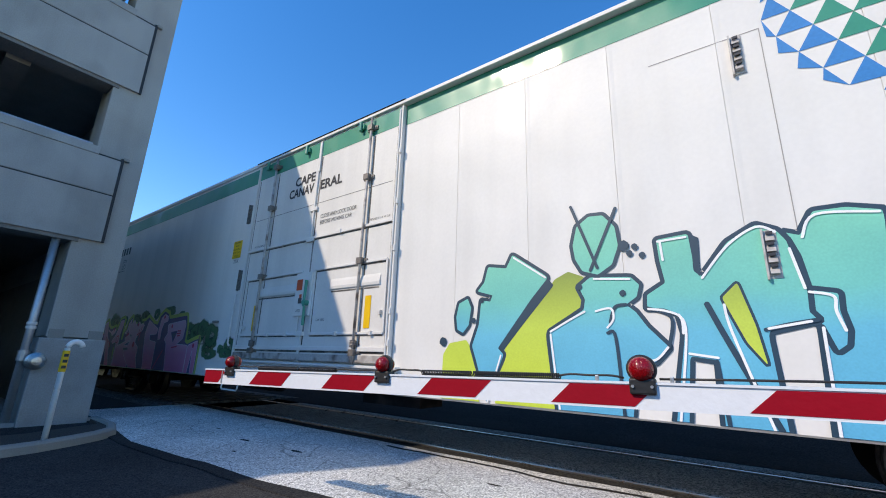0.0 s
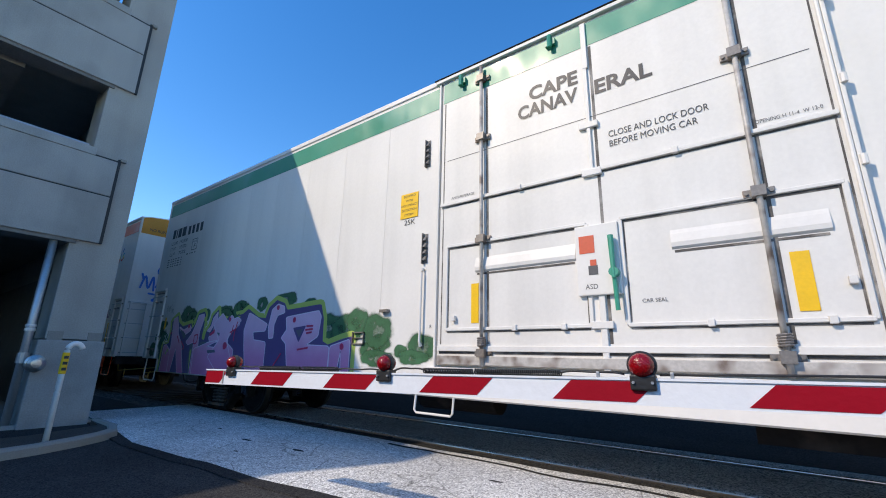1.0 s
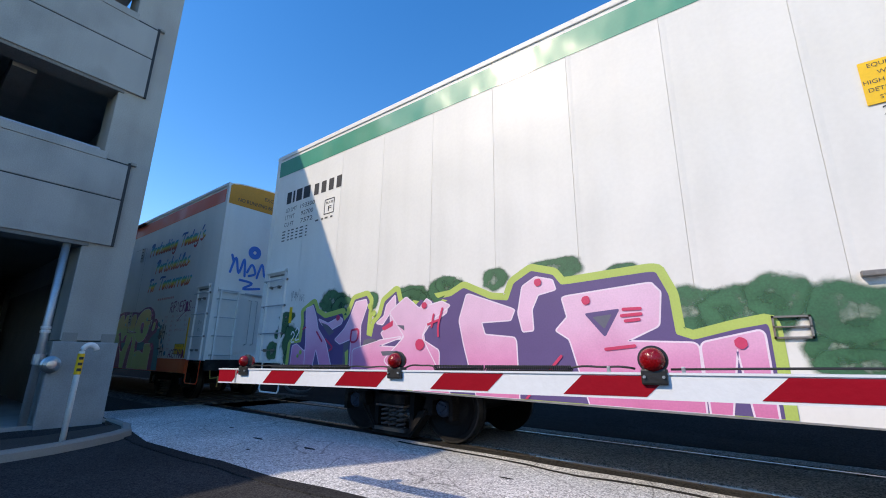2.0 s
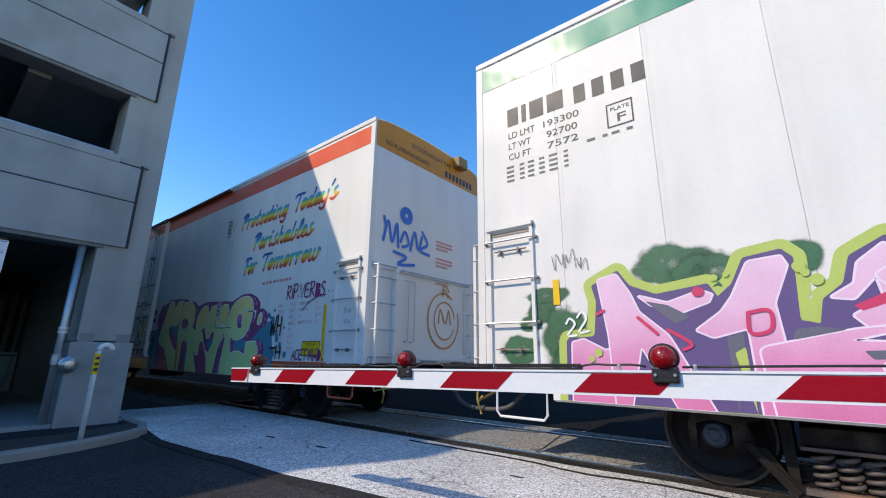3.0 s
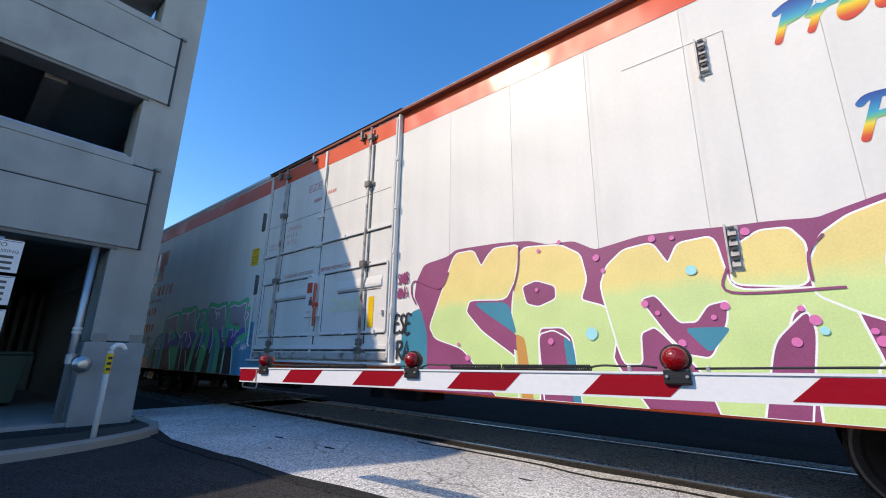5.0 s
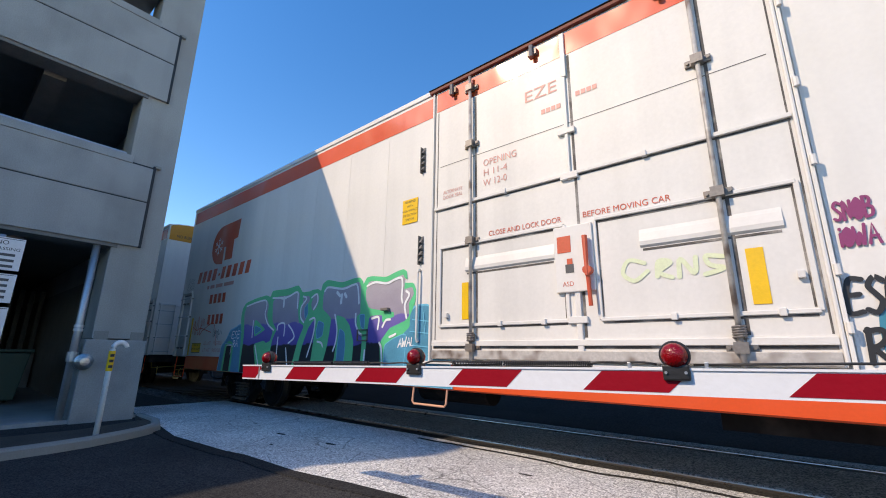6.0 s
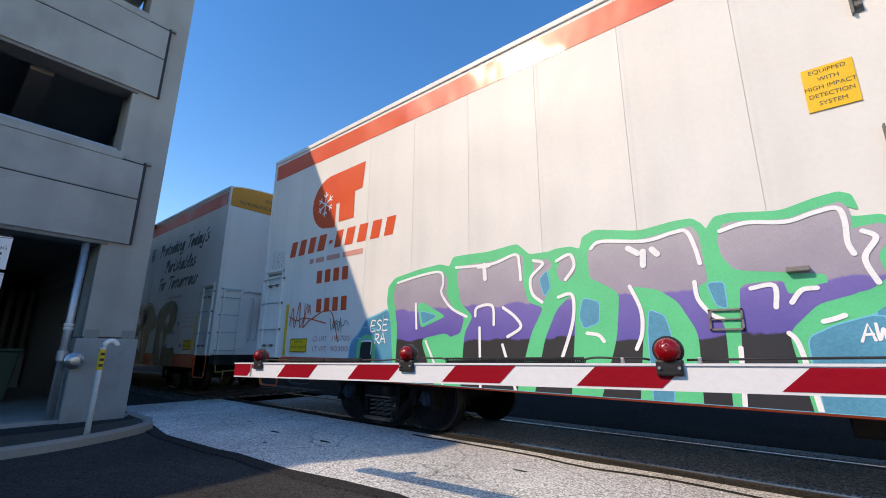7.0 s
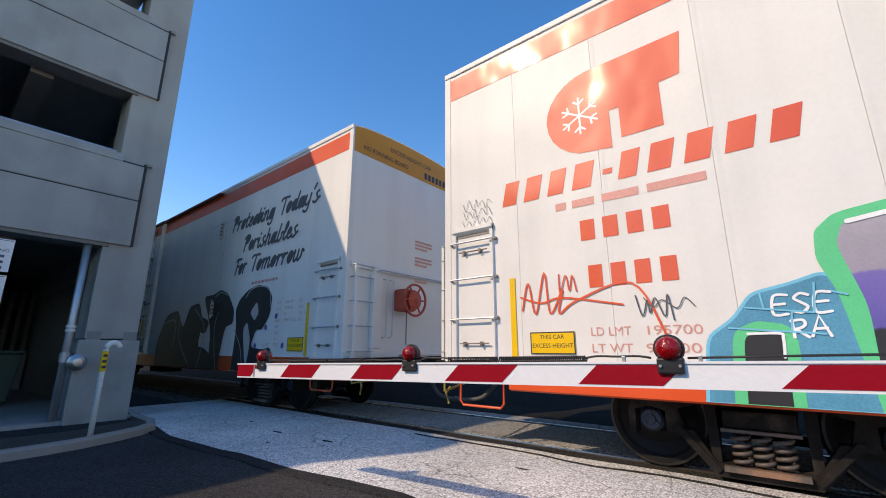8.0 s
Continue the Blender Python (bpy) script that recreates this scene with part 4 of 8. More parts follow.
def dot(car, material, x, z, r):
    decal("graffiti_dot", [blob(x, z, r * 0.75, r * 0.75, 14, 0.2, x)], Y0 - lift(car, "top") - 0.003, material, car)


def thin_out(m):
    """Spray that thins out to bare wall where its cover fades."""
    nt = m.node_tree
    n, l = nt.nodes, nt.links
    out = [x for x in n if x.type == "OUTPUT_MATERIAL"][0]
    paint = [x for x in n if x.type == "BSDF_PRINCIPLED"][0]
    at, clear, mix, nz, mr, add = (n.new("ShaderNode" + k) for k in ("Attribute", "BsdfTransparent", "MixShader", "TexNoise", "MapRange", "Math"))
    at.attribute_name = "cover"
    nz.inputs["Scale"].default_value, nz.inputs["Detail"].default_value = 9.0, 8.0
    mr.inputs["To Min"].default_value, mr.inputs["To Max"].default_value = -0.28, 0.28
    mr.inputs["From Min"].default_value, mr.inputs["From Max"].default_value = 0.25, 0.75
    tc = n.new("ShaderNodeTexCoord")
    l.new(tc.outputs["Object"], nz.inputs["Vector"])
    l.new(nz.outputs[0], mr.inputs["Value"])
    l.new(at.outputs["Fac"], add.inputs[0])
    l.new(mr.outputs[0], add.inputs[1])
    ease = n.new("ShaderNodeMapRange")
    ease.interpolation_type = "SMOOTHSTEP"
    ease.inputs["From Min"].default_value, ease.inputs["From Max"].default_value = 0.08, 0.85
    l.new(add.outputs[0], ease.inputs["Value"])
    l.new(ease.outputs[0], mix.inputs[0])
    l.new(clear.outputs[0], mix.inputs[1])
    l.new(paint.outputs[0], mix.inputs[2])
    l.new(mix.outputs[0], out.inputs["Surface"])


thin_out(FOREST)


def cloud(car, x, z, rx, rz):
    """A soft-edged puff of green spray."""
    rx, rz = rx * 0.92, rz * 0.92
    y = Y0 - lift(car, "back") - 0.0004
    rings = [(0.3, 0.6), (0.6, 0.8), (0.8, 0.75), (0.95, 0.3), (1.12, 0.0)]
    edge = blob(0, 0, rx, rz, 26, 0.3, x)
    n = len(edge)
    verts = [(x, y, z)] + [(x + u * k, y, max(0.71, z + v * k)) for k, c in rings for u, v in edge]
    faces = [(0, 1 + i, 1 + (i + 1) % n) for i in range(n)]
    for r in range(len(rings) - 1):
        o = 1 + r * n
        faces += [(o + i, o + n + i, o + n + (i + 1) % n, o + (i + 1) % n) for i in range(n)]
    me = bpy.data.meshes.new("graffiti_cloud")
    me.from_pydata(verts, [], faces)
    cover = me.attributes.new("cover", "FLOAT", "POINT")
    cover.data.foreach_set("value", [0.5] + [c for k, c in rings for p in edge])
    me.materials.append(FOREST)
    ob = new("graffiti_cloud", me)
    ob.parent = car
    ob["label"] = "dark green soft-edged spray-painted cloud"


def rainbow():
    m = RAINBOW
    n, l = m.node_tree.nodes, m.node_tree.links
    tc, sep, cr = n.new("ShaderNodeTexCoord"), n.new("ShaderNodeSeparateXYZ"), n.new("ShaderNodeValToRGB")
    up = n.new("ShaderNodeMapRange")
    up.inputs["From Min"].default_value, up.inputs["From Max"].default_value = -0.05, 0.36
    l.new(tc.outputs["Object"], sep.inputs[0])
    l.new(sep.outputs[2], up.inputs["Value"])
    l.new(up.outputs[0], cr.inputs[0])
    stops = [(0.0, (0.5, 0.02, 0.02)), (0.18, (0.7, 0.08, 0.02)), (0.3, (0.78, 0.36, 0.01)), (0.4, (0.8, 0.62, 0.04)), (0.5, (0.12, 0.45, 0.2)), (0.6, (0.01, 0.34, 0.48)), (0.8, (0.008, 0.15, 0.4)), (1.0, (0.01, 0.05, 0.26))]
    while len(cr.color_ramp.elements) < len(stops):
        cr.color_ramp.elements.new(0.5)
    for e, (p, c) in zip(cr.color_ramp.elements, stops):
        e.position, e.color = p, (*c, 1)
    for nd in n:
        if nd.type == "BSDF_PRINCIPLED":
            l.new(cr.outputs[0], nd.inputs["Base Color"])


rainbow()


def label_plate(car, x0, x1, z0, z1, lines, size, material=BLACKP):
    pl = part("warning_plate", bbox(x0, x1, Y0 - 0.012, Y0 - 0.005, z0, z1, 0.001), YELLOW, car, "yellow warning plate with black lettering")
    for i, s in enumerate(lines):
        text("lettering", s, size, on_side((x0 + x1) / 2, z1 - size * 1.15 - i * min(size * 1.4, (z1 - z0 - size * 0.4) / len(lines)), 0.0135), material, pl, align="CENTER")
    return pl


def plate_border(pl, x0, x1, z0, z1):
    decal("border", [[(x0, z0), (x1, z0), (x1, z0 + 0.012), (x0, z0 + 0.012)], [(x0, z1 - 0.012), (x1, z1 - 0.012), (x1, z1), (x0, z1)], [(x0, z0), (x0 + 0.012, z0), (x0 + 0.012, z1), (x0, z1)], [(x1 - 0.012, z0), (x1, z0), (x1, z1), (x1 - 0.012, z1)]], Y0 - 0.0135, BLACKP, pl)


IMPACT = ["EQUIPPED", "WITH", "HIGH IMPACT", "DETECTION", "SYSTEM"]
DD = 0.0605


def write(car, words, x0, x1, z, size, material, d=0.0045, **kw):
    return text("lettering", words, size, on_side(x0, z, d), material, car, width=x1 - x0 if x1 else None, **kw)


def zigzag(x0, x1, z0, z1, n, seed):
    rnd = random.Random(seed)
    return [(x0 + (x1 - x0) * i / n + rnd.uniform(-0.02, 0.02), (z0 if i % 2 else z1) + rnd.uniform(-0.25, 0.25) * (z1 - z0)) for i in range(n + 1)]


HAND = {
    "A": [[(0, 0), (0.3, 1), (0.62, 0)], [(0.12, 0.36), (0.52, 0.38)]],
    "B": [[(0.06, 0), (0.04, 1)], [(0.04, 1), (0.42, 0.94), (0.4, 0.66), (0.08, 0.54)], [(0.08, 0.54), (0.54, 0.46), (0.5, 0.1), (0.06, 0)]],
    "C": [[(0.5, 0.88), (0.22, 0.98), (0.02, 0.6), (0.06, 0.16), (0.3, 0), (0.55, 0.12)]],
    "D": [[(0.05, 0), (0.05, 1)], [(0.0, 0.98), (0.4, 0.86), (0.55, 0.5), (0.36, 0.1), (0.05, 0)]],
    "E": [[(0.5, 1), (0.05, 0.97), (0.04, 0.02), (0.52, 0)], [(0.05, 0.52), (0.42, 0.54)]],
    "F": [[(0.5, 1), (0.05, 0.97), (0.04, 0)], [(0.05, 0.52), (0.42, 0.54)]],
    "G": [[(0.5, 0.88), (0.22, 0.98), (0.02, 0.6), (0.06, 0.16), (0.3, 0), (0.5, 0.1), (0.5, 0.42), (0.3, 0.44)]],
    "H": [[(0.05, 0), (0.05, 1.1)], [(0.52, 0), (0.52, 1.0)], [(0.02, 0.5), (0.56, 0.55)]],
    "I": [[(0.1, 0), (0.12, 0.7)], [(0.12, 0.95), (0.13, 1.0)]],
    "L": [[(0.05, 1), (0.04, 0.02), (0.48, 0)]],
    "M": [[(0, 0), (0.08, 1), (0.34, 0.3), (0.6, 1), (0.66, 0)]],
    "N": [[(0, 0), (0.05, 1), (0.46, 0.05), (0.5, 1)]],
    "O": [[(0.3, 1), (0.05, 0.75), (0.05, 0.2), (0.28, 0), (0.52, 0.25), (0.5, 0.8), (0.3, 1)]],
    "P": [[(0.06, 0), (0.04, 1)], [(0.0, 0.94), (0.4, 0.98), (0.5, 0.7), (0.34, 0.48), (0.06, 0.42)]],
    "R": [[(0.06, 0), (0.04, 1)], [(0.0, 0.94), (0.4, 0.98), (0.48, 0.72), (0.3, 0.52), (0.06, 0.46)], [(0.12, 0.46), (0.56, 0)]],
    "S": [[(0.5, 0.9), (0.24, 1), (0.05, 0.76), (0.26, 0.54), (0.48, 0.3), (0.3, 0.02), (0.0, 0.1)]],
    "T": [[(0, 0.96), (0.6, 1)], [(0.3, 0.97), (0.28, 0)]],
    "V": [[(0, 1), (0.26, 0), (0.56, 1)]],
    "W": [[(0, 0.95), (0.14, 0), (0.32, 0.66), (0.48, 0), (0.68, 1.05)]],
    "Z": [[(0, 0.96), (0.5, 1), (0.02, 0.02), (0.52, 0)]],
    "K": [[(0.05, 0), (0.05, 1)], [(0.5, 1), (0.06, 0.45), (0.55, 0)]],
    "2": [[(0.02, 0.8), (0.24, 1), (0.46, 0.78), (0.02, 0.04), (0.52, 0.02)]],
    "0": [[(0.28, 1), (0.05, 0.72), (0.05, 0.2), (0.26, 0), (0.48, 0.25), (0.46, 0.8), (0.28, 1)]],
    ".": [[(0.06, 0.12), (0.08, 0.14)]],
    "*": [[(0.06, 0.48), (0.08, 0.5)]],
    " ": [],
}


def hand_word(car, words, x0, x1, z, h, w, material, lean=0.0, climb=0.0):
    """Capitals sprayed or written by hand, each letter a little off its neighbour."""
    adv = {"I": 0.26, ".": 0.2, "*": 0.24, " ": 0.3, "M": 0.8, "W": 0.84}
    total = sum(adv.get(ch, 0.68) for ch in words)
    k, x = (x1 - x0) / total, 0.0
    rnd = random.Random(len(words) + int(x0 * 100))
    for ch in words:
        lines = []
        dz, s = rnd.uniform(-0.05, 0.05) * h, rnd.uniform(0.92, 1.08)
        for line in HAND[ch]:
            lines.append([(x0 + (x + u) * k + v * h * lean, z + dz + v * h * s + climb * (x + u) * k) for u, v in line])
        if lines:
            polys = []
            for pts in lines:
                polys += ribbon(pts, w, len(pts) > 3)
            decal("graffiti_letter", polys, Y0 - lift(car, "top") - 0.0022, material, car, "hand-drawn graffiti capital")
        x += adv.get(ch, 0.68)


NAME = (0.9, 2.82, 0.29)
WH = (19.48, 19.87, 1.47, 0.32)
TH = (19.53, 19.93, 1.05, 0.19)


def letters_a():
    c = car_a
    write(c, "CAPE", 10.47, 11.06, 4.17, 0.24, BLACKP, DD, offset=0.007)
    write(c, "CANAV", 10.32, 11.05, 3.95, 0.24, BLACKP, DD, offset=0.007)
    write(c, "ERAL", 11.23, 11.8, 3.955, 0.24, BLACKP, DD, offset=0.007)
    write(c, "CLOSE AND LOCK DOOR", 11.34, 12.23, 3.4, 0.1, BLACKP, DD)
    write(c, "BEFORE MOVING CAR", 11.34, 12.13, 3.29, 0.1, BLACKP, DD)
    write(c, "OPENING H 11-4  W 12-0", 12.54, 12.98, 3.14, 0.05, GREYP, DD)
    write(c, "ANTI-PILFERAGE", 9.35, 9.7, 3.13, 0.05, GREYP, DD)
    write(c, "CAR SEAL", 11.51, 11.72, 1.67, 0.05, GREYP, DD)
    write(c, "ASD", 11.02, 11.14, 1.82, 0.07, GREYP, 0.107)
    label_plate(c, 8.42, 8.74, 3.04, 3.41, IMPACT, 0.05)
    write(c, "25K", 8.49, 8.69, 2.94, 0.11, BLACKP)
    write(c, "R", 9.0, 9.03, 1.5, 0.06, BLACKP)
    shapes("reporting_mark", 0.47, 3.95, 0.24, [("b", 0.15, 0.05), ("b", 0.06, 0.05), ("b", 0.18, 0.05), ("b", 0.2, 0.0)], BLACKP, c, label="black mark drawn as plain shapes")
    shapes("car_number", 1.34, 3.94, 0.22, [("b", 0.13, 0.08)] * 4, BLACKP, c, label="black number drawn as plain shapes")
    for z, a, b in ((3.755, "LD LMT", "193300"), (3.61, "LT WT", "92700"), (3.465, "CU FT", "7572")):
        write(c, a, 0.47, 0.83 if a[0:2] == "LD" else 0.77, z + 0.02, 0.12, BLACKP)
        write(c, b, 0.92 if len(b) > 5 else 0.98, 1.35, z + 0.02, 0.12, BLACKP)
    for i in range(4):
        bars("fine_print", 0.44, 3.38 - i * 0.06, [0.1, 0.06, 0.08, 0.07, 0.1, 0.05], 0.025, GREYP, c, 0.0045, gap=0.8)
    bars("fine_print", 1.45, 3.42, [0.09, 0.05, 0.08, 0.06], 0.03, GREYP, c, 0.0045, gap=0.9)
    decal("plate_box", [[(1.68, 3.5), (1.95, 3.5), (1.95, 3.515), (1.68, 3.515)], [(1.68, 3.765), (1.95, 3.765), (1.95, 3.78), (1.68, 3.78)], [(1.68, 3.5), (1.695, 3.5), (1.695, 3.78), (1.68, 3.78)], [(1.935, 3.5), (1.95, 3.5), (1.95, 3.78), (1.935, 3.78)]], Y0 - 0.0045, BLACKP, c)
    write(c, "PLATE", 1.72, 1.91, 3.69, 0.06, BLACKP)
    write(c, "F", 1.77, 1.86, 3.55, 0.14, BLACKP)
    # round sign of triangles
    cx, cz, R, s = 18.53, 4.22, 1.08, 0.25
    tris = {0: [], 1: []}
    hgt = s * 0.866
    for r in range(-6, 7):
        for q in range(-7, 8):
            x, z = cx + (q + 0.5 * (r % 2)) * s, cz + r * hgt
            tri = [(x - s / 2, z), (x + s / 2, z), (x, z + hgt)]
            far = [math.hypot(a - cx, b - cz) for a, b in tri]
            if min(far) < R * 0.97:
                tri = [(cx + (a - cx) * min(1, R / f), cz + (b - cz) * min(1, R / f)) for (a, b), f in zip(tri, far)]
                tris[0 if math.hypot(x - cx, z - cz) > R * 0.72 else 1].append(tri)
    decal("round_emblem", tris[0], Y0 - 0.0045, mat("emblem_blue", (0.02, 0.2, 0.5), 0.4), c, "round emblem of blue and green triangles")
    decal("round_emblem", tris[1], Y0 - 0.0045, GREEN, c)
    for pts in (zigzag(0.98, 1.22, 2.06, 2.22, 9, 4), zigzag(1.24, 1.34, 2.02, 2.12, 5, 5)):
        scrawl(c, GREYP, 0.006, pts)


LOOP = [(0.37, 0.46), (0.25, 0.6), (0.1, 0.48), (0.06, 0.2), (0.17, 0.0), (0.3, 0.1), (0.37, 0.35)]
ARCH = [(0.08, 0.3), (0.18, 0.54), (0.29, 0.6), (0.33, 0.45), (0.31, 0.1), (0.38, 0.0), (0.48, 0.12)]
BRUSH = {
    "P": (0.52, [[(0.14, 0.0), (0.16, 0.93)], [(0.0, 0.84), (0.16, 0.99), (0.38, 0.98), (0.48, 0.8), (0.38, 0.56), (0.16, 0.47)]]),
    "T": (0.56, [[(0.0, 0.86), (0.12, 0.98), (0.64, 0.96)], [(0.36, 0.96), (0.3, 0.0)]]),
    "F": (0.52, [[(0.02, 0.86), (0.14, 0.98), (0.58, 0.96)], [(0.24, 0.96), (0.2, 0.0)], [(0.22, 0.5), (0.44, 0.52)]]),
    "r": (0.4, [[(0.0, 0.44), (0.1, 0.6), (0.12, 0.5), (0.09, 0.0)], [(0.1, 0.3), (0.2, 0.54), (0.34, 0.58)]]),
    "o": (0.44, [LOOP + [(0.37, 0.46), (0.48, 0.46)]]),
    "t": (0.36, [[(0.16, 0.92), (0.1, 0.18), (0.18, 0.0), (0.34, 0.14)], [(0.0, 0.6), (0.3, 0.63)]]),
    "e": (0.38, [[(0.05, 0.24), (0.24, 0.32), (0.3, 0.47), (0.2, 0.6), (0.07, 0.42), (0.07, 0.14), (0.2, 0.0), (0.4, 0.18)]]),
    "c": (0.37, [[(0.31, 0.46), (0.22, 0.6), (0.07, 0.42), (0.07, 0.14), (0.2, 0.0), (0.38, 0.16)]]),
    "i": (0.28, [[(0.0, 0.4), (0.11, 0.6), (0.09, 0.12), (0.17, 0.0), (0.29, 0.14)], [(0.14, 0.82), (0.16, 0.86)]]),
    "n": (0.47, [[(0.0, 0.44), (0.09, 0.6), (0.08, 0.0)], ARCH]),
    "m": (0.72, [[(0.0, 0.44), (0.09, 0.6), (0.08, 0.0)], [(0.08, 0.3), (0.18, 0.54), (0.29, 0.6), (0.32, 0.45), (0.31, 0.0)], [(u + 0.24, v) for u, v in ARCH]]),
    "g": (0.44, [LOOP, [(0.39, 0.6), (0.36, -0.18), (0.22, -0.36), (0.04, -0.26)]]),
    "d": (0.5, [LOOP, [(0.44, 1.0), (0.36, 0.14), (0.43, 0.0), (0.54, 0.12)]]),
    "a": (0.5, [LOOP, [(0.39, 0.6), (0.36, 0.12), (0.43, 0.0), (0.54, 0.12)]]),
    "y": (0.46, [[(0.0, 0.45), (0.08, 0.6), (0.07, 0.18), (0.18, 0.02), (0.36, 0.2)], [(0.4, 0.6), (0.36, -0.18), (0.22, -0.36), (0.04, -0.26)]]),
    "'": (0.2, [[(0.2, 1.06), (0.1, 0.82)]]),
    "s": (0.4, [[(0.0, 0.08), (0.16, 0.0), (0.31, 0.14), (0.24, 0.32), (0.16, 0.5), (0.3, 0.62)], [(0.3, 0.14), (0.44, 0.24)]]),
    "h": (0.47, [[(0.14, 1.0), (0.08, 0.0)], ARCH]),
    "b": (0.46, [[(0.14, 1.0), (0.07, 0.14), (0.2, 0.0), (0.36, 0.2), (0.32, 0.46), (0.46, 0.46)]]),
    "l": (0.3, [[(0.06, 0.3), (0.24, 0.74), (0.22, 1.0), (0.12, 0.86), (0.07, 0.16), (0.17, 0.0), (0.3, 0.14)]]),
    "w": (0.68, [[(0.0, 0.45), (0.08, 0.6), (0.06, 0.14), (0.15, 0.0), (0.3, 0.2), (0.32, 0.58)], [(0.3, 0.2), (0.38, 0.0), (0.54, 0.2), (0.56, 0.56), (0.68, 0.48)]]),
}


def brush_word(words, width, cap, w, lean):
    """The strokes of a word in a slanted brush script, baseline at zero."""
    x, lines = 0.0, []
    for ch in words:
        adv, glyph = BRUSH[ch]
        lines += [[(x + u, v) for u, v in line] for line in glyph]
        x += adv
    k = (width - lean * cap) / x
    polys = []
    for line in lines:
        polys += ribbon([(u * k + v * cap * lean, v * cap) for u, v in line], w, zmin=-1.0)
    return polys


def slogan(c, fresh):
    m = RAINBOW if fresh else GREYP
    for s, x0, x1, z in (("Protecting", 17.73, 19.7, 3.82), ("Today's", 19.8, 21.29, 3.82), ("Perishables", 18.38, 20.64, 3.26), ("For", 18.08, 18.72, 2.76), ("Tomorrow", 18.8, 20.9, 2.76)):
        ob = new("slogan", flat_mesh("slogan", brush_word(s, x1 - x0, 0.34, 0.056, 0.3), lambda u, v: (u, 0.0, v), m))
        ob.parent = c
        ob.matrix_basis = pose(x0, Y0 - 0.0045, z)
        ob["label"] = "slanted brush script slogan word"
    bars("web_address", 18.97, 2.46, [0.1, 0.1, 0.1, 0.03, 0.1, 0.07, 0.07, 0.06, 0.03, 0.08, 0.07], 0.055, REDPALE, c, 0.0045, gap=0.3)
    rows = [("EXH", "17-0", "EXH W", "8-1"), ("EXW", "10-7", "EXW H", "5-4"), ("", "8-9", "H", "16-11"), ("", "68-6", "EMPTY C.G.", "5-5"), ("", "9-0", "", ""), ("", "12-2", "", ""), ("", "4-1", "", ""), ("CU FT", "7572", "", "")]
    for i, r in enumerate(rows):
        for s, x in zip(r, (19.66, 20.06, 20.36, 20.84)):
            if s:
                write(c, s, x, None, 1.97 - i * 0.112, 0.085, REDPALE)
    pl = label_plate(c, 20.56, 21.06, 1.1, 1.34, ["THIS CAR", "EXCESS HEIGHT"], 0.064)
    plate_border(pl, 20.56, 21.06, 1.1, 1.34)


